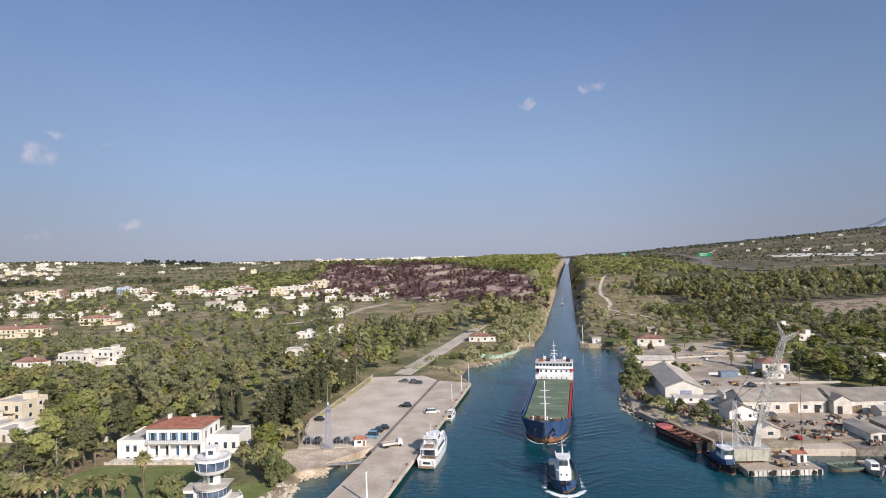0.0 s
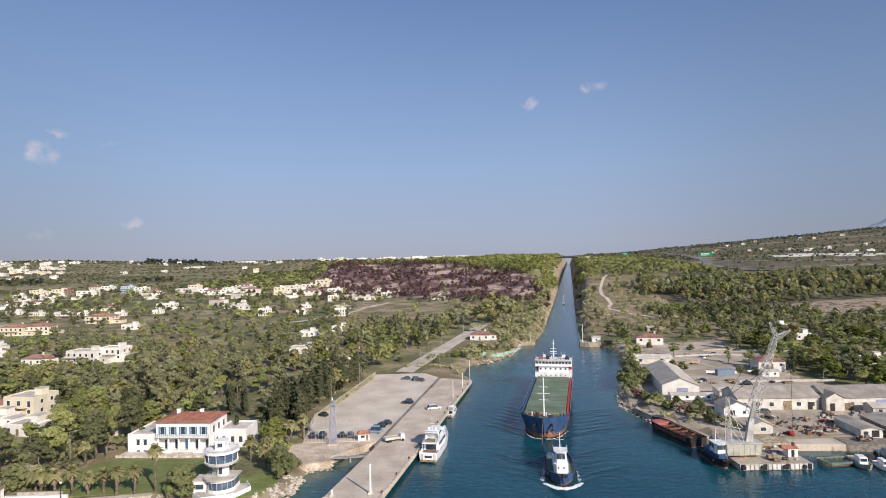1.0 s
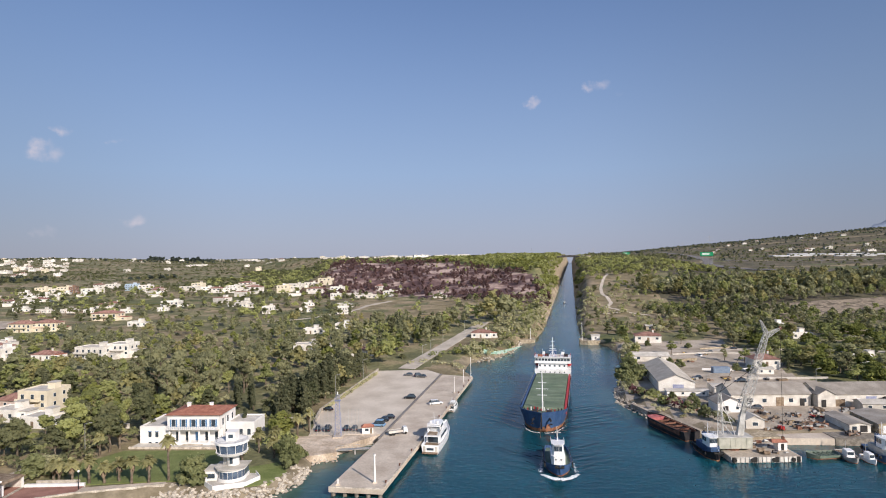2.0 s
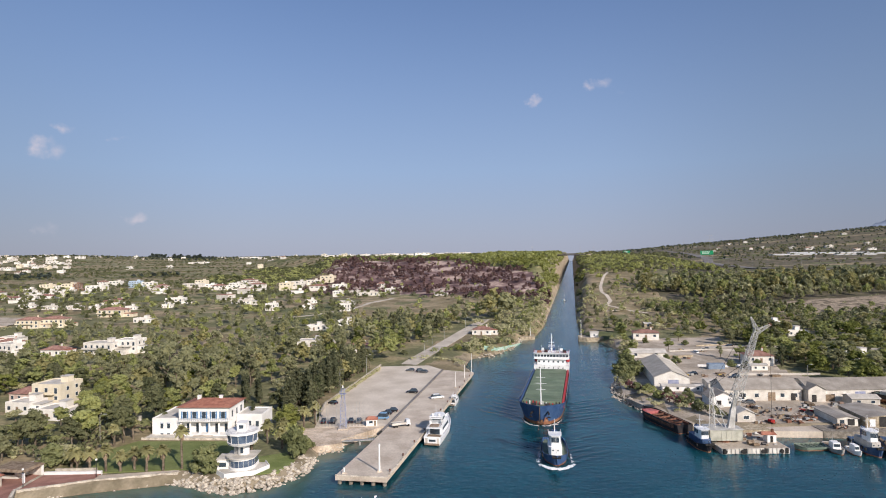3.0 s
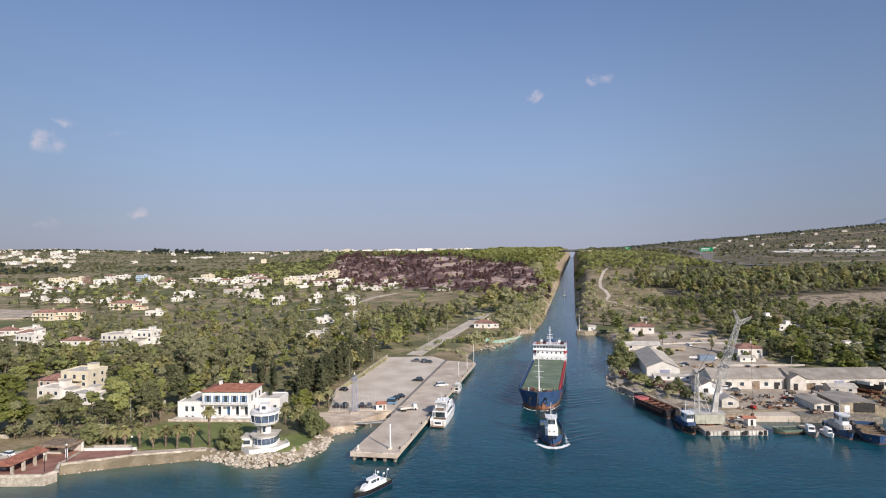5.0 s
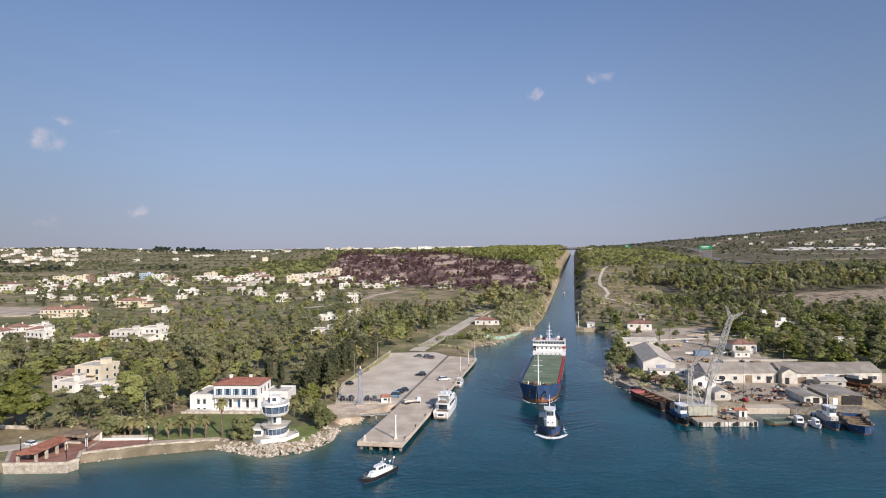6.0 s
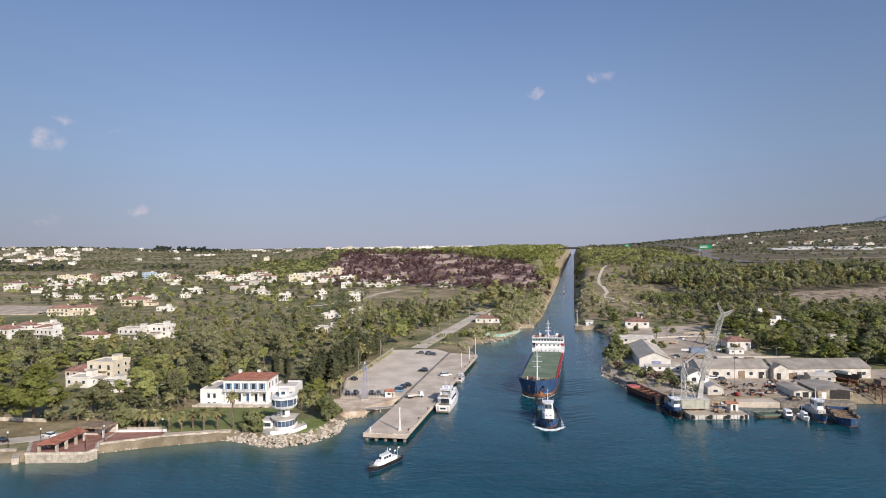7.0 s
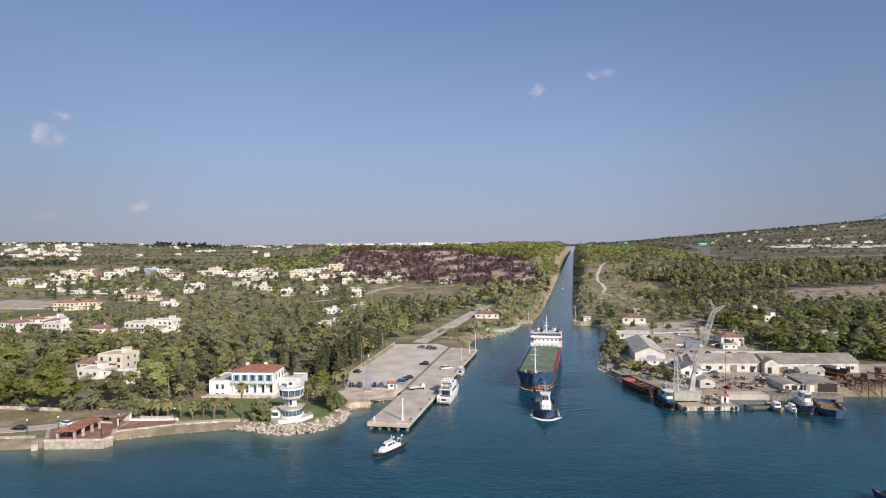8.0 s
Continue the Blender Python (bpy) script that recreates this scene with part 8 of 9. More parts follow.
def hedge(name, line, h, w, leaf, label, step=0.55):
    rng = np.random.default_rng(len(line) + int(h * 10))
    cl = []
    for (ax, ay), (bx, by) in zip(line, line[1:]):
        n = max(2, int(math.hypot(bx - ax, by - ay) / (w * 0.8)))
        for i in range(n):
            x, y = ax + (bx - ax) * i / n + rng.normal(scale=w * 0.15), ay + (by - ay) * i / n + rng.normal(scale=w * 0.15)
            q = rng.uniform(0.7, 1.1)
            cl.append((x, y, ground_at(x, y) + h * 0.45 * q, w * 0.6 * q, w * 0.6 * q, h * 0.55 * q))
    v, f = leaf_cloud(rng, finer(cl, rng, 2), 26, step)
    ob = part(name, fast_mesh(name, v, f), L[leaf])
    return tagged(ob, label, "hedge", kind="stuff")


hedge("oleander_hedge", [(79, 216), (81.5, 206)], 3.4, 3.6, "bloom", "oleander bush with pink blossom on the bank")
hedge("hedge", [(81, 206), (84, 195)], 3.6, 4.0, "pine", "green shrubs on the bank")
hedge("oleander_hedge", [(84.0, 195), (87.5, 185)], 3.6, 4.0, "bloom", "straggling oleander hedge with pink blossom along the bank")
hedge("hedge", [(87.5, 185), (90.5, 176), (93, 171)], 3.2, 3.8, "dark", "dark shrubs on the bank by the crane")
hedge("hedge", [(-37.5, 205), (-30.5, 240), (-24.6, 268)], 1.4, 1.2, "olive", "low hedge along the car park wall", 0.35)
hedge("shrubs", [(-8, 293), (2, 290), (14, 285), (16, 270)], 1.8, 5.0, "olive", "low green scrub behind the quay", 0.45)
hedge("shrubs", [(4, 310), (14, 318), (24, 330), (38, 345)], 2.4, 6.0, "pine", "green shrubs beside the road and water", 0.5)
hedge("undergrowth", [(-128, 152), (-118, 150), (-108, 151), (-98, 154), (-92, 158)], 4.2, 5.5, "dark", "dense dark undergrowth beside the lane", 0.5)
hedge("undergrowth", [(-122, 163), (-110, 162), (-100, 166), (-92, 172), (-90, 182)], 4.0, 5.5, "bush", "leafy undergrowth between the garden trees", 0.5)
hedge("undergrowth", [(-118, 176), (-108, 180), (-98, 184)], 3.6, 5.0, "dark", "dark undergrowth before the villa", 0.5)
hedge("shrubs", [(-47, 163), (-41, 166), (-46, 174), (-51, 185)], 3.2, 3.6, "pine", "leafy garden shrubs between the house and the landing", 0.5)


# ---- woods: trees past counting ----
def template(kind, rng, per, size):
    cl = clumps_for(kind, rng)
    cl = cl[::2] if kind == "bush" else cl[::3] if kind == "bright" and per < 11 else cl
    return leaf_cloud(rng, finer(cl, rng, 2) if per > 10 else cl, max(2, per // 5) if per > 10 else per, size, 1.15 if per > 10 else 9.0)[0]


class Wood:
    """Many trees in one mesh, one slot of leaves a kind."""

    def __init__(self, per, size, seed):
        self.rng = np.random.default_rng(seed)
        self.t = {k: [template(k, self.rng, per if k != "cypress" else max(2, per // 2), size * (0.7 if k == "cypress" else 1)) for _ in range(4)] for k in ("pine", "dark", "euca", "bright", "cypress", "olive", "bush", "yellow")}
        self.v, self.m = [], []
        self.kinds = ["pine", "dark", "euca", "bright", "cypress", "olive", "yellow", "brown", "conifer", "far_olive_dim", "far_green_dim"]

    def plant(self, kind, x, y, z, h, wide=1.0, leaf=None):
        v = self.t[kind][self.rng.integers(4)]
        a = self.rng.uniform(0, 6.28)
        ca, sa = math.cos(a), math.sin(a)
        k = h / 10
        w = k * wide
        out = np.column_stack([(v[:, 0] * ca - v[:, 1] * sa) * w + x, (v[:, 0] * sa + v[:, 1] * ca) * w + y, v[:, 2] * k + z])
        self.v.append(out)
        self.m.append(np.full(len(v) // 3, self.kinds.index(leaf or ("olive" if kind == "bush" else kind))))

    def finish(self, name, label):
        v = np.concatenate(self.v)
        me = fast_mesh(name, v, np.arange(len(v)).reshape(-1, 3))
        for k in self.kinds:
            me.materials.append(L[k])
        me.polygons.foreach_set("material_index", np.concatenate(self.m).astype(np.int32))
        return tagged(new(name, me), label, "trees", kind="stuff")


ROADS = [((-11, 279), (7, 332), 8), ((7, 332), (42, 440), 8), ((-260, 122), (-140, 128), 6), ((-140, 128), (-108, 139), 6), ((-108, 139), (-106, 162), 4),
         ((-130, 470), (-75, 520), 5), ((-75, 520), (-40, 640), 5), ((-440, 480), (-322, 480), 34), ((150, 310), (215, 300), 5), ((215, 300), (280, 285), 5), ((182, 473), (160, 520), 6), ((160, 520), (183, 609), 6), ((183, 609), (277, 888), 6)]


def blocked(x, y):
    """True where no tree is planted: buildings and a camera-side strip before them, roads, quays, water."""
    for cx, cy, r in CLEARINGS:
        if abs(x - cx + 0.12 * (y - cy)) < r and -r * 2.6 < y - cy < r * 1.3:
            return True
    for (ax, ay), (bx, by), r in ROADS:
        ex, ey = bx - ax, by - ay
        k = min(1, max(0, ((x - ax) * ex + (y - ay) * ey) / (ex * ex + ey * ey)))
        if math.hypot(x - ax - k * ex, y - ay - k * ey) < r:
            return True
    if y < 292 and x > -44 + max(0, (y - 200)) * 0.19 and x < 30:
        return True
    if -97 < x < -47 and y < 192:
        return True
    return y < 142 and x > -200


def scatter(x0, x1, y0, y1, cell, rng):
    """Points strewn over a rectangle, one a cell; keeps the ground's height at each."""
    gx, gy = np.meshgrid(np.arange(x0, x1, cell), np.arange(y0, y1, cell))
    xs, ys = (gx + rng.uniform(0, cell, gx.shape)).ravel(), (gy + rng.uniform(0, cell, gy.shape)).ravel()
    fan_in = np.abs((xs + 5) / (ys + 51)) < 0.9
    xs, ys = xs[fan_in], ys[fan_in]
    pts = list(zip(xs.tolist(), ys.tolist()))
    KNOWN_HEIGHT.update(zip(pts, height(xs, ys).tolist()))
    KNOWN_SHORE.update(zip(pts, shore_distance(xs, ys).tolist()))
    return pts


VILLAS = [(x, y) for x, y, r in CLEARINGS if y < 420 and x < -100]


def sight_limit(x, y, h):
    """Trees between the villas and the camera stay low, so that the house fronts show."""
    for vx, vy in VILLAS:
        ex, ey = -4 - vx, -20 - vy
        ln = math.hypot(ex, ey)
        t = ((x - vx) * ex + (y - vy) * ey) / ln
        if 0 < t < 60 and abs((x - vx) * ey - (y - vy) * ex) / ln < 10:
            h = min(h, 2.0 + 0.165 * t)
    return h


def west_wood():
    near, far, back = 0, Wood(36, 0.66, 11), Wood(22, 0.82, 13)
    rng = np.random.default_rng(12)
    picks = []
    for x, y in scatter(-330, 60, 150, 478, 7.2, rng):
        if x < -0.80 * (y + 51) - 20 or blocked(x, y):
            continue
        d = KNOWN_SHORE[(x, y)]
        if d < 2.5:
            continue
        n = float(ripple(np.array(x), np.array(y), 34)) + 0.6 * float(ripple(np.array(y), np.array(x), 13))
        p = 0.72 + 0.30 * n - 0.26 * float(ramp(y, 330, 440))
        road_x = -11 + 0.33 * (y - 279)
        if -62 < x < road_x - 13 and 288 < y < 432:
            p = 0.88
        if x > road_x - 13 and y > 285:
            p *= 0.4
        if -75 < x < -44 and 190 < y < 240:
            p *= 0.22
        if x > -45 and y > 440:
            p *= 0.25
        if x < -112 and y < 152:
            p *= 0.3
        if -300 < x < -215 and 405 < y < 470:
            p *= 0.15
        if x < -255 and 372 < y < 470:
            p *= 0.3
        if rng.random() < p:
            picks.append((x, y, n))
    picks.sort(key=lambda q: q[1])
    for x, y, n in picks:
        warm = x + rng.normal(scale=25)
        if y > 300 and rng.random() < (0.25 if x > -255 else 0.8):
            kind = "bush"
        elif n > 0.25:
            kind = rng.choice(["euca", "euca", "pine", "dark"])
        else:
            kind = rng.choice(["pine", "dark", "euca", "pine", "bright", "yellow", "olive", "cypress"], p=[0.26, 0.15, 0.22, 0.08, 0.10, 0.05, 0.10, 0.04])
        if -35 < x < 25 and 300 < y < 440 and rng.random() < 0.1:
            kind = "cypress"
        if -112 < x < -28 and y > 228 and kind in ("dark", "pine") and rng.random() < 0.6:
            kind = rng.choice(["euca", "olive", "yellow", "bright"], p=[0.5, 0.2, 0.15, 0.15])
        if rng.random() < 0.03:
            kind = "yellow"
        h = {"euca": rng.uniform(9, 17), "pine": rng.uniform(7, 12), "dark": rng.uniform(6, 11), "bright": rng.uniform(6, 9.5), "olive": rng.uniform(4, 6.5), "bush": rng.uniform(3, 5.5), "cypress": rng.uniform(8, 13), "yellow": rng.uniform(8, 14)}[kind]
        if x > -24 + 0.33 * (y - 279) and y > 285:
            h = min(h, 4.5)
        elif -62 < x and 288 < y < 432:
            h *= 1.25
            kind = rng.choice(["euca", "bright", "pine", "yellow", "olive"], p=[0.3, 0.2, 0.22, 0.1, 0.18]) if kind in ("bush", "dark") else kind
        h = sight_limit(x, y, h * float(np.interp(y, [150, 260, 330, 400, 478], [1.0, 0.95, 0.72, 0.62, 0.6])))
        if rng.random() < (0.75 if y < 215 else 0.4):
            bx, by = x + rng.uniform(-3.5, 3.5), y - rng.uniform(1.0, 4.0)
            if not blocked(bx, by):
                far.plant("bush", bx, by, ground_at(x, y) - 0.2, rng.uniform(2.2, 4.2), 1.2, rng.choice(["dark", "pine", "olive"]))
        if y < 268 and near < 150 and kind != "yellow":
            near += 1
            tree(kind, x, y, h, rng.uniform(0, 360))
        else:
            (far if y < 310 else back).plant(kind, x, y, ground_at(x, y), h, rng.uniform(0.85, 1.2))
    far.finish("west_woods", "dense mixed wood of pines, eucalyptus and evergreens behind the quay")
    back.finish("west_woods_edge", "thinning mixed wood of pines and eucalyptus towards the village")


west_wood()


def east_wood():
    w = Wood(26, 0.78, 31)
    rng = np.random.default_rng(32)
    near = 0
    for x, y in scatter(84, 520, 208, 496, 7.0, rng):
        if x > 0.84 * (y + 51) or blocked(x, y) or KNOWN_SHORE[(x, y)] < 5:
            continue
        yard = x < 150 + 0.15 * (y - 160) and y < 345
        if yard or (x < 166 and y < 262) or y < 208 or (x > 262 + 0.1 * (y - 430) and y > 437):
            continue
        n = float(ripple(np.array(x), np.array(y), 30))
        p = 0.76 + 0.35 * n
        if x < 190 and y > 345:
            p = 0.28 if y < 420 else 0.07
        if x > 160 and y < 305:
            p = 0.72
        if rng.random() > p:
            continue
        kind = rng.choice(["pine", "dark", "bright", "euca", "bush", "olive", "yellow"], p=[0.24, 0.05, 0.15, 0.23, 0.09, 0.14, 0.10])
        h = {"euca": rng.uniform(8, 13), "bright": rng.uniform(7, 9), "bush": rng.uniform(3, 5), "olive": rng.uniform(4, 6.5)}.get(kind, rng.uniform(6, 11.5))
        h *= 1 - 0.5 * float(ramp(y, 330, 420))
        if near < 50 and y < 285 and kind not in ("bush", "bright", "yellow"):
            near += 1
            tree(kind, x, y, h, rng.uniform(0, 360), 1.3)
        else:
            w.plant(kind, x, y, ground_at(x, y), h, rng.uniform(1.05, 1.4))
    w.finish("east_woods", "mixed pine wood behind the harbour yard")


east_wood()


def bank_shrubs():
    """Shrubs over the banks on both sides of the canal mouth."""
    w = Wood(14, 0.85, 81)
    rng = np.random.default_rng(82)
    for x, y in scatter(20, 260, 292, 660, 3.6, rng):
        d, e = KNOWN_SHORE[(x, y)], x - canal_x(y)
        if d < 1.0 or blocked(x, y):
            continue
        if e < 0:
            p = 0.75 if d < 16 else 0.25 if d < 45 else 0
            if y > 520:
                p *= 0.6
        else:
            p = 0.5 if d < 9 and y < 350 else 0.17 if d < 80 and y > 380 else 0
        if rng.random() < p:
            w.plant(rng.choice(["bush", "olive", "pine", "dark"], p=[0.5, 0.2, 0.2, 0.1]), x, y, KNOWN_HEIGHT[(x, y)] - 0.2, rng.uniform(2.2, 4.6 if d < 8 else 6.5), 1.1)
    for x, y in scatter(70, 96, 176, 262, 2.6, rng):
        d = KNOWN_SHORE[(x, y)]
        if 1.2 < d < 7.5 and rng.random() < (0.6 if y > 222 else 0.28):
            w.plant(rng.choice(["bush", "olive", "dark"]), x, y, KNOWN_HEIGHT[(x, y)] - 0.2, rng.uniform(1.6, 4.2), 1.1)
    # tall trees by the canal road, and the cypress row before them
    for kind, x, y, h in (("yellow", 44, 424, 21), ("euca", 27, 411, 16), ("euca", 58, 441, 22), ("yellow", 52, 452, 24), ("pine", 36, 432, 14), ("euca", 66, 452, 17), ("euca", 20, 425, 15), ("yellow", 63, 462, 19), ("olive", 34, 402, 9), ("pine", 12, 418, 12), ("euca", 48, 438, 18)):
        w.plant(kind, x, y, ground_at(x, y) - 0.2, h, 1.1)
    for i in range(13):
        x, y = -26 + i * 2.9 + rng.normal(scale=0.6), 392 + rng.normal(scale=4)
        w.plant("cypress", x, y, ground_at(x, y) - 0.2, rng.uniform(9, 15), 1.25)
    w.finish("bank_shrubs", "green shrubs and small trees over the canal banks")


bank_shrubs()
for x, y, kind, h in ((84, 244, "bush", 9), (88, 250, "bush", 9), (91, 258, "pine", 9), (83, 237, "bush", 7), (89, 242, "bush", 8), (92, 266, "pine", 8), (96, 275, "euca", 9), (88, 243, "bush", 5), (82, 231, "bush", 4), (103, 300, "olive", 6), (108, 312, "olive", 6),
                      (112, 326, "pine", 7), (116, 333, "bush", 5), (148, 336, "pine", 8), (126, 330, "bush", 4), (139, 256, "bush", 4.5), (143, 252, "bush", 4), (147, 249, "bush", 5), (160, 252, "cypress", 6), (158, 262, "pine", 9), (164, 258, "dark", 9),
                      (170, 318, "euca", 12), (176, 326, "pine", 10), (146, 322, "bush", 4), (112, 257, "bush", 3.5), (145, 500, "bush", 4), (139.5, 196, "bush", 2.5), (124, 372, "pine", 7), (118, 380, "dark", 8),
                      (146, 281, "euca", 8), (150, 269, "pine", 8), (161, 271, "pine", 9), (129, 304, "pine", 7),
                      (111, 274, "bush", 4), (114, 270, "bush", 4.5), (118, 268, "bush", 5), (108, 300, "pine", 7), (79.5, 213, "bush", 4), (81.5, 207, "bush", 4.5), (83, 200, "bush", 4.2), (84.5, 194.5, "olive", 4.5), (86.5, 189, "bush", 4.5), (89, 182, "bush", 4.5), (91, 176, "olive", 4.5),
                      (95, 203, "bush", 4), (88.5, 206, "bush", 3.5), (92, 194, "bush", 3.5)):
    tree(kind, x, y, h, x * 13 + y)


def near_road(x, y, r):
    for line in (ROAD_LOW, ROAD_HIGH):
        for (ax, ay), (bx, by) in zip(line, line[1:]):
            ex, ey = bx - ax, by - ay
            k = min(1, max(0, ((x - ax) * ex + (y - ay) * ey) / (ex * ex + ey * ey)))
            if math.hypot(x - ax - k * ex, y - ay - k * ey) < r:
                return True
    return False


def far_woods():
    w = Wood(10, 0.95, 53)
    rng = np.random.default_rng(52)
    # the belt of tall pines on the embankment, and the scrub at its foot
    for x, y in scatter(215, 460, 418, 452, 5.5, rng):
        if x < 0.86 * (y + 51) and rng.random() < 0.6:
            w.plant(rng.choice(["dark", "bush", "pine", "olive"]), x, y, ground_at(x, y) - 0.2, rng.uniform(3.5, 7.5), 1.2)
    for x, y in scatter(280, 520, 446, 500, 9, rng):
        if x < 0.86 * (y + 51) and rng.random() < 0.2:
            w.plant(rng.choice(["bush", "olive"]), x, y, ground_at(x, y) - 0.2, rng.uniform(1.8, 3.8), 1.2)
    for x, y in scatter(185, 300, 440, 500, 6.5, rng):
        if rng.random() < 0.65:
            w.plant(rng.choice(["dark", "euca", "pine"]), x, y, ground_at(x, y) - 0.2, rng.uniform(5, 10), 1.1)
    for x, y in scatter(150, 760, 500, 690, 7.6, rng):
        if x > 0.86 * (y + 51) or x - canal_x(y) < 72 + 35 * rng.random() + (40 if y < 600 else 0) or (y < 548 and rng.random() < 0.35):
            continue
        if y > 640 and rng.random() < 0.5:
            continue
        w.plant(rng.choice(["pine", "euca", "olive", "yellow"], p=[0.18, 0.44, 0.16, 0.22]), x, y, ground_at(x, y), rng.uniform(10, 18) * (0.72 if y < 545 else 1.0), 1.0)
    w.finish("pine_belt", "belt of tall eucalyptus and pines along the embankment")
    w = Wood(4, 1.65, 51)
    # canal banks
    for x, y in scatter(-60, 620, 620, 2300, 9.5, rng):
        e = x - canal_x(y)
        if abs(e) < (16 if y < 1120 else 25) or abs(e) > 240:
            continue
        z, top = ground_at(x, y), float(land(np.array(x), np.array(y)))
        if e < 0:
            p = 1.0 * ramp(y, 620, 760) * (1 if e > burnt_edge(y) or y > 1000 else 0.0)
            if y < 780 and e > -60:
                p = min(p, 0.22)
            if e > -34:
                p = max(p, 0.55)
        else:
            p = 0.06 if y < 760 else 0.75 * float(ramp(y, 760, 900)) * (1 if e < 130 or y > 1500 else 0.45)
        if top - z > 4:
            p *= 0.9 if abs(e) > 19 else 0.5
        if rng.random() < p:
            w.plant(rng.choice(["pine", "bright", "dark"], p=[0.5, 0.4, 0.1] if e < 0 else [0.5, 0.1, 0.4]), x, y, z, rng.uniform(6, 10), 1.3)
    # lowland west of the canal, between village and wood
    for x, y in scatter(-700, 95, 478, 900, 11, rng):
        if x < -0.84 * (y + 51) or blocked(x, y) or x - canal_x(y) > -16:
            continue
        n = float(ripple(np.array(x), np.array(y), 55))
        p = 0.34 + 0.3 * n
        if -60 < x < 45 and 480 < y < 640:
            p = 0.05
        if x + 0.05 * y > -110 and y > 690 - 115 * float(ramp(x - canal_x(y), -220, -40)):
            p = 0.02
        if x > 20 and 440 < y < 620:
            p = max(p, 0.45)
        if rng.random() < p:
            w.plant(rng.choice(["pine", "olive", "dark", "bush", "cypress"], p=[0.28, 0.3, 0.16, 0.2, 0.06]), x, y, ground_at(x, y), rng.uniform(4, 8.5), 1.2, rng.choice(["far_green_dim", "far_olive_dim", "pine", "dark"]))
    for cx, cy, r in CLEARINGS:
        if 470 < cy < 920 and cx < 60:
            for k in range(5):
                x, y = cx + rng.uniform(-15, 15), cy + rng.choice([-1, 1], p=[0.65, 0.35]) * rng.uniform(8, 16)
                if x - canal_x(y) < -20:
                    w.plant(rng.choice(["dark", "olive", "pine", "bush", "cypress"], p=[0.28, 0.26, 0.26, 0.12, 0.08]), x, y, ground_at(x, y), rng.uniform(3.0, 7.5), 1.2, rng.choice(["far_green_dim", "pine", "dark"]))
    w.finish("canal_woods", "pine woods along the canal banks and between the village houses")
    # plain: olive groves and copses
    w = Wood(2, 2.2, 61)
    for x, y in scatter(-2300, 300, 880, 2600, 17, rng):
        b = (x + 5) / (y + 51)
        if b < -0.84 or x - canal_x(y) > -100:
            continue
        n = float(ripple(np.array(x), np.array(y), 130)) + 0.5 * float(ripple(np.array(y), np.array(x), 60))
        line = math.sin(y / 36 + 1.6 * float(ripple(np.array(x), np.array(y), 260)))
        if x + 0.05 * y > -330 and y < 1500 and x < 60:
            p = 0.0
        else:
            p = 0.10 + 0.75 * float(ramp(n, 0.0, 0.5)) + (0.6 if line > 0.55 else 0)
        if rng.random() < p * (1.0 if y < 1700 else 0.6):
            w.plant(rng.choice(["olive", "bush", "pine"], p=[0.6, 0.2, 0.2]) if n < 0.55 else "pine", x, y, ground_at(x, y), rng.uniform(3.5, 6.0), 1.6, rng.choice(["far_olive_dim", "far_green_dim"]))
    # the green wood behind the village, up to the burnt slope
    for x, y in scatter(-520, 60, 860, 1500, 11.5, rng):
        if x + 0.05 * y < -330 + 40 * float(ripple(np.array(y), np.array(x), 50)) or x - canal_x(y) > -110 or (x + 0.05 * y > -112 and y < 1000) or blocked(x, y):
            continue
        if float(ripple(np.array(x), np.array(y), 48)) > 0.62:
            continue
        w.plant(rng.choice(["pine", "bush", "olive"]), x, y, ground_at(x, y), rng.uniform(4.5, 8), 1.6, rng.choice(["far_green_dim", "far_green_dim", "pine"]))
    # round dark groves on the plain
    for gx, gy, gr in ((-800, 1190, 45), (-860, 1215, 35), (-540, 1180, 30), (-1150, 1500, 50)):
        for i in range(int(gr * 1.1)):
            a, d = rng.uniform(0, 6.28), gr * math.sqrt(rng.random())
            x, y = gx + d * math.cos(a) * 1.5, gy + d * math.sin(a)
            w.plant("dark", x, y, ground_at(x, y), rng.uniform(7, 11), 1.4, rng.choice(["conifer", "dark"]))
    for x, y in scatter(-3700, 900, 2600, 4700, 42, rng):
        if abs((x + 5) / (y + 51)) < 0.86 and rng.random() < 0.55 and abs(x - canal_x(y)) > 60:
            w.plant(rng.choice(["dark", "olive", "pine"]), x, y, ground_at(x, y), rng.uniform(6, 11), 1.6, rng.choice(["far_olive_dim", "far_green_dim", "conifer"]))
    for x, y in scatter(260, 3300, 700, 3600, 22, rng):
        b, e = (x + 5) / (y + 51), x - canal_x(y)
        if b > 0.86 or e < 120:
            continue
        n = float(ripple(np.array(x), np.array(y), 110)) + 0.6 * float(ripple(np.array(y), np.array(x), 45))
        row = y + 40 * float(ripple(np.array(x), np.array(y), 210))
        if near_road(x, y, 20):
            continue
        if row < 1500:
            p = 0.07 + 0.4 * float(ramp(n, 0.3, 0.8)) + (0.5 if 905 < row < 930 or 1290 < row < 1320 else 0)
            kind = rng.choice(["olive", "bush", "pine"])
        elif row < 1760:
            p, kind = 0.22 + (0.6 if 1690 < row < 1740 else 0), rng.choice(["olive", "dark", "bush"])
        elif row < 2250:
            p, kind = 0.42 + 0.5 * float(ramp(n, -0.3, 0.4)), rng.choice(["dark", "pine", "olive"])
        elif row < 2560:
            p, kind = 0.03 + (0.8 if 2395 < row < 2430 else 0), "dark"
        else:
            p, kind = 0.5 + 0.3 * n, rng.choice(["dark", "dark", "olive"])
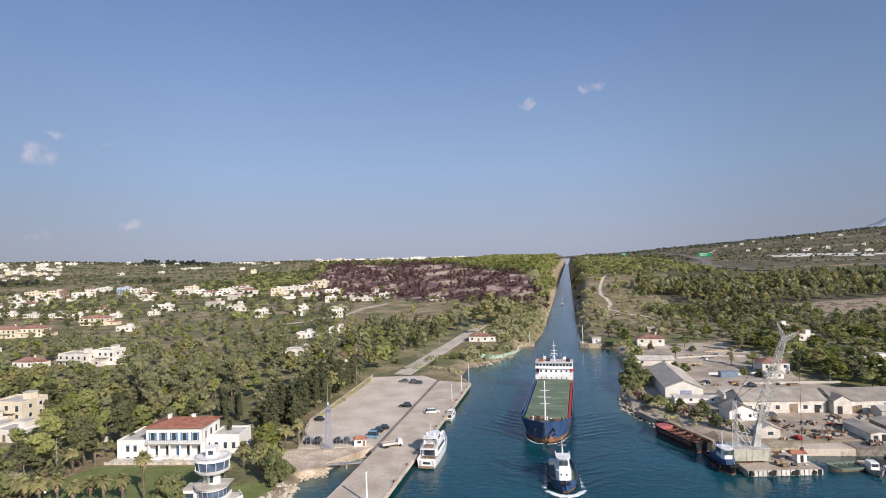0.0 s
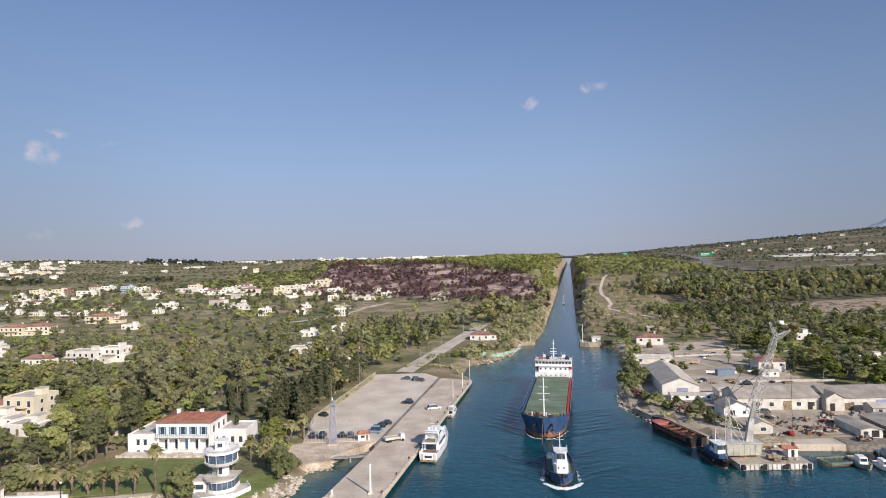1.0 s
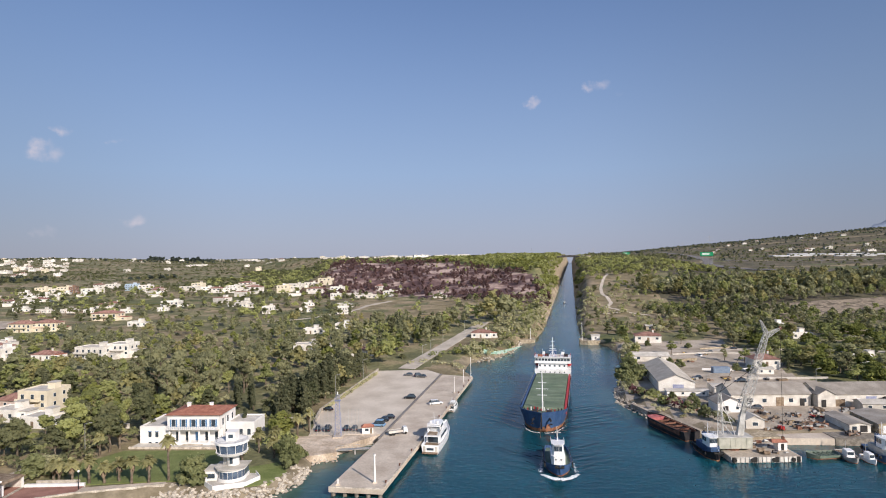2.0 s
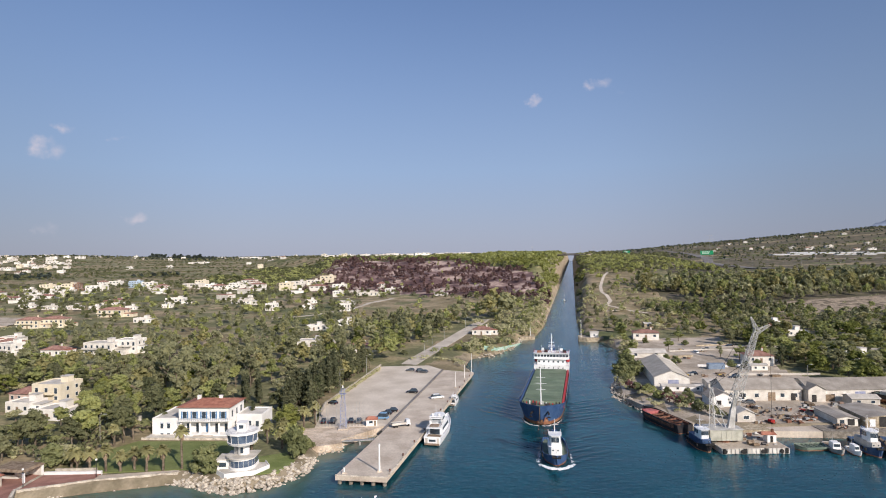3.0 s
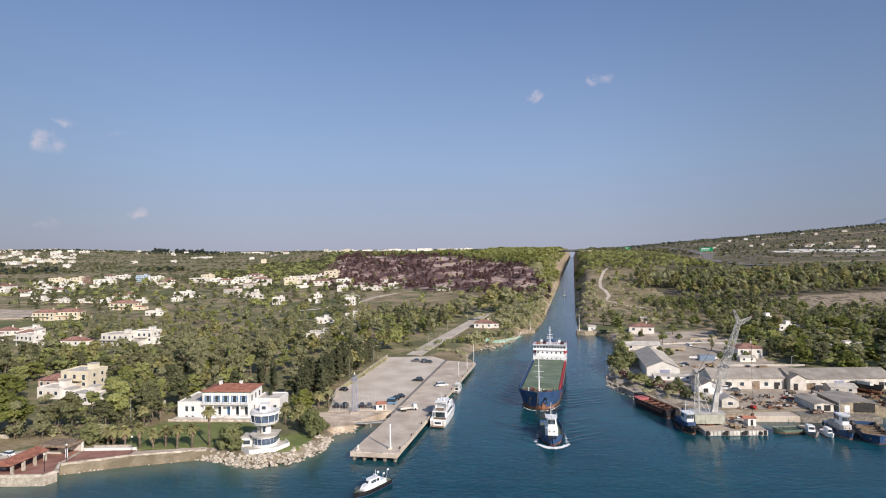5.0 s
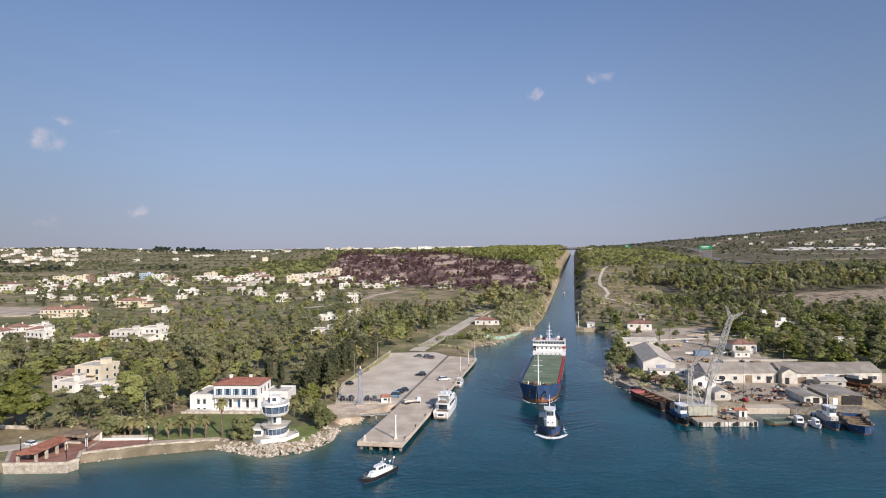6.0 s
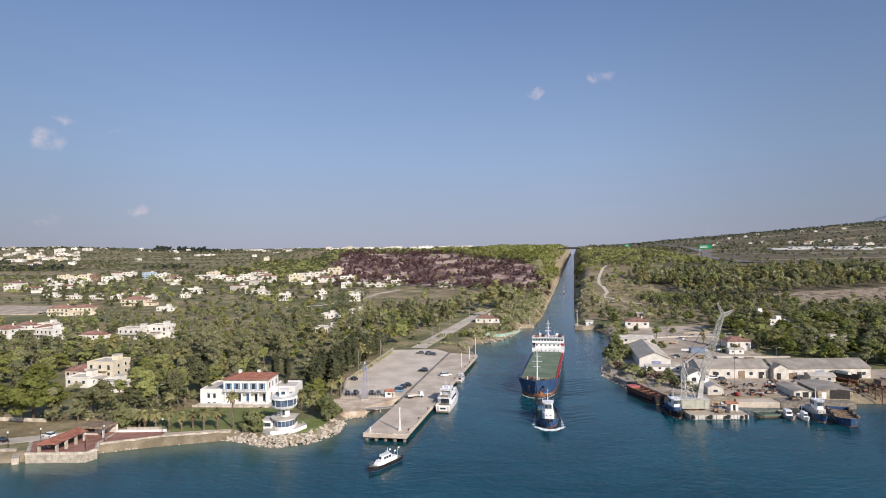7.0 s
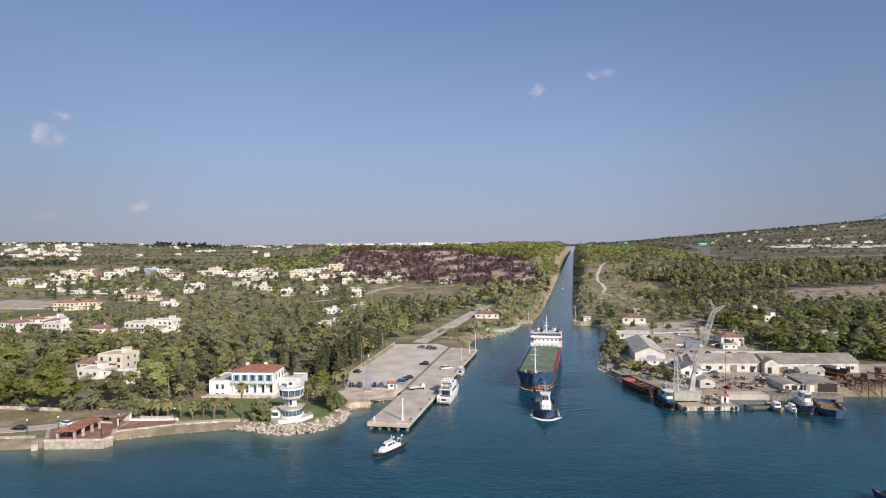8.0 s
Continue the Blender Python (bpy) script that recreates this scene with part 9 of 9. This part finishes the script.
        if rng.random() < p:
            w.plant(kind, x, y, ground_at(x, y), rng.uniform(4.5, 9), 1.3, "conifer" if kind == "dark" and rng.random() < 0.6 else rng.choice(["far_olive_dim", "far_green_dim"]))
    # the brow of the hill against the sky
    for i in range(150):
        y = rng.uniform(3150, 3450)
        x = -5 + rng.uniform(0.36, 0.84) * (y + 51)
        w.plant("dark", x, y, ground_at(x, y), rng.uniform(6, 13), 1.3, rng.choice(["conifer", "dark"]))
    for i in range(110):
        y = rng.uniform(3550, 3800)
        x = -5 + rng.uniform(-0.455, -0.345) * (y + 51)
        w.plant("dark", x, y, ground_at(x, y), rng.uniform(12, 30) * (1 if x < -5 - 0.37 * (y + 51) else 0.6), 1.3, "conifer")
    for i in range(120):
        y = rng.uniform(1500, 1900)
        x = -5 + rng.uniform(0.265, 0.40) * (y + 51)
        w.plant("dark", x, y, ground_at(x, y), rng.uniform(8, 17), 0.8)
    w.finish("olive_groves", "scattered olive groves and copses over the plain and hillside")
    # burnt slope
    w = Wood(4, 1.5, 71)
    for x, y in scatter(-200, 160, 570, 1010, 8.0, rng):
        e = x - canal_x(y)
        if x + 0.05 * y < -115 or e > burnt_edge(y) or y < 690 - 115 * float(ramp(e, -220, -40)):
            continue
        n = float(ripple(np.array(x), np.array(y), 23))
        if rng.random() < 0.5 - 0.75 * n - 0.3 * float(ripple(np.array(y), np.array(x), 60)):
            w.plant(rng.choice(["pine", "bush", "euca"]), x, y, ground_at(x, y), rng.uniform(4, 9), 1.1, "brown")
        elif rng.random() < 0.05:
            w.plant("pine", x, y, ground_at(x, y), rng.uniform(4, 6), 1)
    w.finish("burnt_trees", "scorched brown trees and scrub on the burnt hillside")


far_woods()


# ---- stones and small things ----
def stone_mesh(seed):
    rng = random.Random(seed)
    bm = bmesh.new()
    bmesh.ops.create_icosphere(bm, subdivisions=1, radius=1)
    for v in bm.verts:
        v.co = Vector((v.co.x * rng.uniform(0.75, 1.2), v.co.y * rng.uniform(0.7, 1.1), v.co.z * rng.uniform(0.6, 0.95)))
    me = bpy.data.meshes.new("boulder")
    bm.to_mesh(me)
    bm.free()
    me.materials.append(M["stone"])
    return me


STONES = [stone_mesh(i) for i in range(7)]


def revetment(name, line, count, inward, size, label, seed, rise=2.0):
    """Boulders heaped along a shore line, each a piece of its own."""
    rng = random.Random(seed)
    o = thing(name, pose(line[0][0], line[0][1], 0), label, "rocks", kind="structure")
    lengths = [math.hypot(bx - ax, by - ay) for (ax, ay), (bx, by) in zip(line, line[1:])]
    for i in range(count):
        t = rng.uniform(0, sum(lengths))
        k = 0
        while t > lengths[k]:
            t -= lengths[k]
            k += 1
        (ax, ay), (bx, by) = line[k], line[k + 1]
        u = t / lengths[k]
        nx, ny = -(by - ay) / lengths[k], (bx - ax) / lengths[k]
        w = rng.uniform(-0.9, inward)
        x, y = ax + (bx - ax) * u + nx * w, ay + (by - ay) * u + ny * w
        r = size * rng.uniform(0.55, 1.25)
        z = max(-0.3, rise * (w + 0.6) / (inward + 0.6)) + rng.uniform(-0.1, 0.25)
        ob = new("boulder", rng.choice(STONES))
        ob.parent = o
        ob.matrix_basis = Matrix.Translation((x - line[0][0], y - line[0][1], z)) @ Euler((rng.uniform(-0.5, 0.5), rng.uniform(-0.5, 0.5), rng.uniform(0, 6.3))).to_matrix().to_4x4() @ Matrix.Diagonal((r, r, r * 0.8, 1))


revetment("rock_revetment", [(-66, 135.0), (-62, 133.4), (-55, 129.4), (-49, 127.2), (-40, 130.0), (-34.2, 138.5), (-32.6, 149)], 300, 3.6, 0.62, "heaped pale limestone boulders round the rocky point", 4)
def rubble(name, line, count, inward, size, label, seed):
    """The smaller stones between the boulders, past counting."""
    rng = random.Random(seed)
    s = Shape()
    for i in range(count):
        k = rng.randrange(len(line) - 1)
        (ax, ay), (bx, by) = line[k], line[k + 1]
        u, ln = rng.random(), math.hypot(bx - ax, by - ay)
        w = rng.uniform(-1.2, inward)
        x, y = ax + (bx - ax) * u - (by - ay) / ln * w, ay + (by - ay) * u + (bx - ax) / ln * w
        r = size * rng.uniform(0.5, 1.3)
        z = max(-0.2, 1.7 * (w + 0.6) / (inward + 0.6))
        s.ball((x, y, z), r, 5, 4, rng.uniform(0.6, 0.9))
    tagged(part(name, s, M["stone"]), label, "stones", kind="stuff")


rubble("rubble", [(-68, 135.4), (-62, 133.4), (-55, 129.4), (-49, 127.2), (-40, 130.0), (-34.2, 138.5), (-32.6, 150)], 420, 4.2, 0.40, "small pale stones between the boulders", 14)
rubble("bank_rubble", [(86.0, 252), (75.4, 231), (70.8, 213), (72.0, 203), (74.0, 191), (78.0, 171)], 260, 3.2, 0.34, "small pale stones along the eastern bank", 15)
revetment("shore_rocks", [(86.0, 252), (75.4, 231), (70.8, 213), (72.0, 203), (74.0, 191), (78.0, 171)], 190, 2.6, 0.55, "loose pale stones along the eastern bank", 5, 1.6)
revetment("shore_stones", [(60, 372), (48, 334), (33, 309), (22, 304)][::-1], 70, 3.0, 0.8, "loose pale stones along the western bank", 6, 1.5)
revetment("beach_stones", [(-98, 125.2), (-84, 130.6), (-65, 134.6)], 60, 0.5, 0.32, "small stones at the foot of the sea wall", 7, 0.25)
revetment("slip_stones", [(-44, 155.5), (-33.0, 154.0), (-26.0, 157.0)], 40, 0.8, 0.5, "rough stones edging the low landing", 8, 1.0)


def net_fence():
    s = Shape()
    line = [(30, 316), (38, 322), (45, 332), (52, 346), (58, 360)]
    for (ax, ay), (bx, by) in zip(line, line[1:]):
        z0, z1 = ground_at(ax, ay), ground_at(bx, by)
        s.add([(ax, ay, z0 - 0.3), (bx, by, z1 - 0.3), (bx + 0.1, by + 0.1, z1 - 0.3), (ax + 0.1, ay + 0.1, z0 - 0.3), (ax, ay, z0 + 2.0), (bx, by, z1 + 1.8), (bx + 0.1, by + 0.1, z1 + 1.8), (ax + 0.1, ay + 0.1, z0 + 2.0)],
              [(3, 2, 1, 0), (4, 5, 6, 7), (0, 1, 5, 4), (1, 2, 6, 5), (2, 3, 7, 6), (3, 0, 4, 7)])
    setting("net_fence", s, M["netting"], "pale green netting fence along the western bank", "fence")


net_fence()


# ---- boundary walls ----
def boundary(line, h, w, mat, label):
    s = Shape()
    for (ax, ay), (bx, by) in zip(line, line[1:]):
        d = Vector((bx - ax, by - ay)).normalized() * w
        z0 = min(ground_at(ax, ay), ground_at(bx, by))
        s.prism([(ax, ay), (bx, by), (bx - d.y, by + d.x), (ax - d.y, ay + d.x)], z0 - 0.6, z0 + h)
    return setting("boundary_wall", s, mat, label, "wall")


boundary([(-24.6, 275.5), (-31.5, 238), (-39.0, 201), (-38.4, 186)], 1.5, 0.4, M["stone"], "pale stone wall along the car park")
boundary([(-130, 198), (-118, 196), (-112, 204)], 1.4, 0.3, M["white"], "low white garden wall beside the yellow villa")
boundary([(-105, 186), (-98, 187)], 1.6, 0.4, M["pale"], "short pale garden wall")
boundary([(-50, 190), (-43, 189)], 1.6, 0.3, M["stone"], "pale stone wall behind the house garden")
boundary([(-190, 160), (-150, 154), (-128, 150)], 1.1, 0.3, M["stone"], "low pale roadside wall")
boundary([(150, 316), (182, 322)], 0.7, 0.3, M["stone_wall"], "low stone wall before the trees")
boundary([(128, 237), (166, 234)], 0.9, 0.3, M["flat_roof"], "rough stone wall behind the workshops")
boundary([(112, 284), (124, 281), (133, 283)], 1.2, 0.3, M["stone_wall"], "broken stone wall of a small enclosure in the yard")
boundary([(124, 258), (136, 255), (146, 256)], 1.0, 0.3, M["white"], "low white wall beside the container")
boundary([(128, 300), (150, 303), (163, 299)], 0.8, 0.3, M["flat_roof"], "low stone wall at the yard's far edge")
boundary([(104, 236), (112, 262)], 1.4, 0.3, M["pale"], "pale yard wall beside the warehouse")


# ---- yard clutter ----
def scrap_heap(x, y, r, seed, mats, label, pieces=14):
    rng = random.Random(seed)
    o = thing("scrap_heap", pose(x, y, YZ), label, "scrap heap")
    for i in range(pieces):
        a, d = rng.uniform(0, 6.28), r * math.sqrt(rng.random())
        p = Vector((d * math.cos(a), d * math.sin(a) * 0.6, 0.15 + 0.9 * (1 - d / r) * rng.random()))
        q = p + Vector((rng.uniform(-1, 1), rng.uniform(-1, 1), rng.uniform(-0.1, 0.5))) * r * 0.5
        if rng.random() < 0.5:
            part("bar", Shape().rod(p, q, rng.uniform(0.06, 0.18), n=5), rng.choice(mats), o)
        else:
            w = rng.uniform(0.3, 0.8)
            part("plate", Shape().box(p.x - w, p.x + w, p.y - w * 0.6, p.y + w * 0.6, max(0, p.z - 0.2), p.z + rng.uniform(0.1, 0.7)), rng.choice(mats), o)


M["yellow_paint"] = material("faded_yellow_paint", (0.38, 0.26, 0.06), (0.52, 0.38, 0.12), 1, 0.7, bump=0.1, fine=0.2, vary=0.2)
RUSTY = [M["rusty_roof"], M["rust"], M["wood"], M["steel"], M["hull_black"]]
for i, (x, y, r) in enumerate(((117, 180, 3.5), (123, 177, 3.0), (109, 184, 2.6), (128, 183, 2.8), (110, 172, 2.5), (104, 166, 2.4), (139, 184, 2.6), (154, 178, 3.0), (161, 176, 3.0), (167, 180, 2.5), (118, 168, 2.0), (134, 176, 2.2), (98, 196, 2.2), (90, 190, 2.0), (148, 172, 2.6))):
    scrap_heap(x, y, r, 40 + i, RUSTY + ([M["car_red"]] if i % 4 == 1 else []), "heap of rusty scrap, timber and machine parts")
for i in range(22):
    r2 = random.Random(300 + i)
    x, y = r2.uniform(96, 172), r2.uniform(166, 187)
    if not (116 < x < 140 and y < 180):
        scrap_heap(x, y, r2.uniform(0.9, 1.8), 320 + i, RUSTY, "small heap of rusty scrap and timber", 8)


for i, (x, y, r) in enumerate(((112, 239, 1.6), (117, 236, 1.4), (124, 236, 1.8), (130, 236, 1.6), (135, 238, 1.8), (141, 235, 1.6), (122, 285, 1.8), (128, 279, 1.6), (137, 306, 1.5), (145, 298, 1.8), (113, 174, 2.2), (119, 172, 1.8))):
    scrap_heap(x, y, r, 700 + i, RUSTY + [M["yellow_paint"]], "row of stored machine parts and timber", 9)


def timber_stack(x, y, turn):
    o = thing("timber_stack", pose(x, y, YZ, 0, 0, turn), "stack of weathered planks on bearers", "timber stack")
    r3 = random.Random(int(x * 7))
    for row in range(3):
        for k in range(5):
            dx = r3.uniform(-0.3, 0.3)
            part("plank", Shape().box(-2 + dx, 2 + dx, k * 0.42, k * 0.42 + 0.36, 0.2 + row * 0.22, 0.4 + row * 0.22), M["wood"], o)
    for dx in (-1.3, 1.3):
        part("bearer", Shape().box(dx - 0.1, dx + 0.1, -0.1, 2.2, 0, 0.2), M["wood"], o)


for x, y, turn in ((106, 178, 20), (131, 186, 80), (143, 179, 10), (158, 172, 60), (93, 200, 70), (126, 239, 15), (146, 232, 5)):
    timber_stack(x, y, turn)
for kind, x, y, turn in (("white", 109, 194, 80), ("dark", 114, 241, 70), ("suv", 128, 232, 85), ("grey", 111, 190.5, 75), ("dark", 168, 315, 80), ("dark", 150, 305, 60), ("white", 140, 296, 20)):
    park(kind, x, y, turn, YZ)


def slip_gantry(x, y, h, seed):
    o = thing("slipway_gantry", pose(x, y, 0, 0, 0, 4), "rusty steel gantry standing over the slipway", "gantry")
    for sx in (-2.6, 2.6):
        for sy in (-3, 0, 3):
            part("leg", Shape().rod((sx, sy, -1.5), (sx, sy, h), 0.22, n=6), M["rust"], o)
        part("rail", Shape().box(sx - 0.25, sx + 0.25, -4, 4, h, h + 0.4), M["rust"], o)
        part("brace", Shape().rod((sx, -3, 0.6), (sx, 0, h), 0.1, n=4).rod((sx, 3, 0.6), (sx, 0, h), 0.1, n=4), M["rust"], o)
    part("cross_beam", Shape().box(-3, 3, -0.4, 0.4, h + 0.4, h + 0.9), M["rust"], o)
    part("cabin", Shape().box(-1.8, 1.2, -1.6, 1.6, h + 0.9, h + 2.6), M["rusty_roof"], o)


slip_gantry(154.5, 162.0, 5.5, 1)
slip_gantry(163.5, 167.0, 6.5, 2)
slip_gantry(172.0, 164.5, 7.5, 3)
for i, (x, y, r) in enumerate(((149, 178, 3.6), (160, 181, 4.0), (168, 175, 3.6), (173, 181, 4.0), (152, 170, 3.0), (178, 176, 4.0))):
    scrap_heap(x, y, r, 600 + i, [M["rust"], M["rust"], M["rusty_roof"], M["hull_black"], M["wood"]], "large heap of rusted iron and old timber")


def cradle_boat():
    o = thing("boat_on_cradle", pose(157.5, 184.5, YZ + 1.2, 0, 0, 200), "white and black boat standing on a cradle ashore", "boat")
    hull(o, 11, 4.0, 2.0, M["hull_black"], M["hull_rust"], M["deck"], sheer=0.8, bow=0.4, bulwark=0.4, line=0.5)
    part("cabin", Shape().prism([(-1.2, -3), (1.2, -3), (1.0, 1.5), (-1.0, 1.5)], 1.6, 3.0), M["pale"], o)
    for y in (-3, 2.5):
        part("cradle", Shape().box(-1.8, 1.8, y - 0.3, y + 0.3, -1.2, -0.6).box(-2.0, -1.7, y - 0.25, y + 0.25, -1.2, 0.9).box(1.7, 2.0, y - 0.25, y + 0.25, -1.2, 0.9), M["rust"], o)


cradle_boat()
slab("quay_7", [(115.5, 157.6), (139.5, 154.2), (140, 166), (116, 167)], -1.0, 2.05, M["pile"], "old dark stone quay under the boat sheds", "quay")
scrap_heap(117.0, 170.0, 4.2, 801, [M["wood"], M["wood"], M["rust"], M["rusty_roof"]], "large tangled heap of brushwood and old timber", 40)
scrap_heap(112.5, 166.5, 3.0, 802, [M["wood"], M["rust"], M["steel"]], "tangled heap of old timber and iron", 24)
scrap_heap(122.0, 160.0, 2.6, 803, RUSTY, "heap of ropes, drums and iron on the slipway", 22)
slab("slipway", [(101, 159.5), (117.5, 157.5), (119, 164), (101, 165)], -1.0, 1.9, M["concrete"], "sloping concrete landing at the boat sheds", "quay")
slab("quay_6", [(72.2, 204), (74.4, 193), (78.6, 169.5), (82.5, 169.5), (79.5, 188), (77.5, 199)], -1.0, 1.9, M["yard"], "old dusty stone quay along the eastern bank", "quay")
slab("quay_3", [(87.5, 160.6), (101, 159.6), (101, 166), (87.5, 167)], -1.0, 2.2, M["stone_wall"], "old stone quay behind the crane", "quay")
slab("quay_4", [(94.5, 360.5), (99.0, 357.5), (110, 357.5), (110, 368), (97.0, 372)], -1.5, 2.6, M["stone_wall"], "small stone pier at the canal mouth", "quay")
slab("quay_5", [(58.5, 370.5), (68.5, 371.5), (70, 382), (60, 382)], -1.5, 2.2, M["stone_wall"], "small stone pier opposite the canal mouth", "quay")
beacon_post(96.5, 362.0, 2.6, 11.0, 0.2, "tall white signal mast on the canal pier")
beacon_post(66.0, 374.0, 2.2, 7.0, 0.2, "slim yellowish signal mast on the canal pier")
gable_building(pose(104.5, 360.0, 2.6, 0, 0, -10), 5.0, 4.5, 2.8, 0.6, M["white"], M["flat_roof"], "small white pump house on the canal pier", "hut", windows=1, win=(1.0, 0.9, 1.0))


# ---- hazy mountains beyond the plain ----
def far_ridge(name, b0, b1, tall, seed, label):
    rng = np.random.default_rng(seed)
    bs = np.linspace(b0, b1, 60)
    k = np.sin(np.linspace(0, math.pi, 60))
    up = tall * k * (0.82 + 0.12 * np.sin(bs * 17 + seed) + 0.06 * np.sin(bs * 47)) + rng.normal(scale=tall * 0.008, size=60)
    s = Shape()
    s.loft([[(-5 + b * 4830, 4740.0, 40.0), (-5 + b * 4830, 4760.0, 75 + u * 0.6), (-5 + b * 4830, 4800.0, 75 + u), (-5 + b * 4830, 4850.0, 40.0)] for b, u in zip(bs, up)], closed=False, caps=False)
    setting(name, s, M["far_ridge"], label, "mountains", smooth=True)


# the pale blue-grey is distance haze mixed into the base colour
M["far_ridge"] = material("haze_tinted_mountain", (0.24, 0.29, 0.38), (0.29, 0.34, 0.43), 400, 1.0, bump=0, vary=0.03, specular=0.0, where="World")
far_ridge("mountains", 0.70, 1.15, 560, 3, "mountain in haze-tinted blue-grey rising behind the eastern hillside")

# ---- far bridges, signs, pylons ----
def canal_bridge(y, z, half, depth, label):
    c = canal_x(y)
    o = thing("bridge", pose(c, y, 0, 0, 0, -13.8), label, "bridge")
    part("deck", Shape().box(-half, half, -5, 5, z - 1.0, z), M["asphalt"], o)
    part("girder", Shape().loft([[(x, yy, z - 1.0 - depth * (0.55 + 0.45 * (x / half) ** 2)) for yy in (-4, 4)] + [(x, yy, z - 1.0) for yy in (4, -4)] for x in np.linspace(-half, half, 13)]), M["hull_black"], o)
    for sy in (-5, 5):
        railing("parapet", [(-half, sy, z), (half, sy, z)], 1.1, M["steel"], o, 6)
    for sx in (-1, 1):
        part("abutment", Shape().box(sx * (half + 6) - 6, sx * (half + 6) + 6, -6, 6, z - 26, z + 0.2), M["concrete"], o)


canal_bridge(1450, 55.5, 44, 3.6, "dark steel road bridge high over the canal")
canal_bridge(2300, 59.0, 46, 4.0, "second pale road bridge farther up the canal")


def gantry_sign(x, y, w, h, up, label):
    z = ground_at(x, y)
    o = thing("road_sign", pose(x, y, z, 0, 0, -12), label, "road sign")
    for sx in (-1, 1):
        part("post", Shape().rod((sx * w * 0.45, 0, 0), (sx * w * 0.45, 0, up + h), 0.35, n=6), M["steel"], o)
    part("panel", Shape().box(-w / 2, w / 2, -0.4, -0.1, up, up + h), M["sign_green"], o)
    for k in (0.3, 0.62):
        part("lettering_bar", Shape().box(-w * 0.38, w * (0.1 + 0.25 * k), -0.46, -0.4, up + h * k, up + h * (k + 0.13)), M["boat_white"], o)


gantry_sign(640, 1330, 28, 9, 17.5, "large green motorway sign with white lettering on posts")
gantry_sign(560, 1640, 18, 6, 12, "green motorway sign with white lettering on posts")


def pylon(x, y, h):
    o = thing("pylon", pose(x, y, ground_at(x, y) - 1), "grey lattice power pylon on the skyline", "pylon", "power pylons")
    s = Shape()
    truss(s, (0, 0, 0), (0, 0, h), h * 0.18, h * 0.03, 9, 0.16, 0.1)
    part("tower", s, M["steel"], o)
    for k in (0.7, 0.82, 0.94):
        part("cross_arm", Shape().rod((-h * 0.13, 0, h * k), (h * 0.13, 0, h * k), 0.16, n=4), M["steel"], o)


for x, y, h in ((604, 1240, 64), (760, 1700, 44), (900, 1950, 38), (1010, 2300, 40), (430, 2400, 34), (-180, 2900, 36), (-40, 2700, 36), (660, 1500, 30), (1330, 1900, 36), (-560, 3200, 36), (560, 2150, 34), (640, 2250, 34)):
    pylon(x, y, h)


def street_lamp(x, y, h=9.0):
    o = thing("street_lamp", pose(x, y, ground_at(x, y)), "slim grey street lamp with a curved arm", "street lamp", "lamps along the roads")
    part("post", Shape().rod((0, 0, 0), (0, 0, h), 0.1, 0.06, 6), M["steel"], o)
    part("arm", Shape().rod((0, 0, h), (1.4, 0, h + 0.3), 0.05, n=5), M["steel"], o)
    part("lamp_head", Shape().box(1.2, 2.0, -0.15, 0.15, h + 0.22, h + 0.38), M["steel"], o)


for x, y in ((-3.2, 292), (1.0, 307), (8.5, 342), (24, 382), (-97, 160), (121, 210), (145, 210), (101, 205), (-36.5, 222), (-29.5, 256)):
    street_lamp(x, y)
for x, y in ((360, 1360), (395, 1395), (430, 1440), (470, 1510), (510, 1590), (545, 1670), (590, 1780)):
    street_lamp(x, y, 26.0)
for line, shift in ((ROAD_LOW, -13), (ROAD_HIGH, -9)):
    for (ax, ay), (bx, by) in zip(line[1:], line[2:]):
        for k in (0.0, 0.33, 0.66):
            street_lamp(ax + (bx - ax) * k + shift, ay + (by - ay) * k, 16.0)
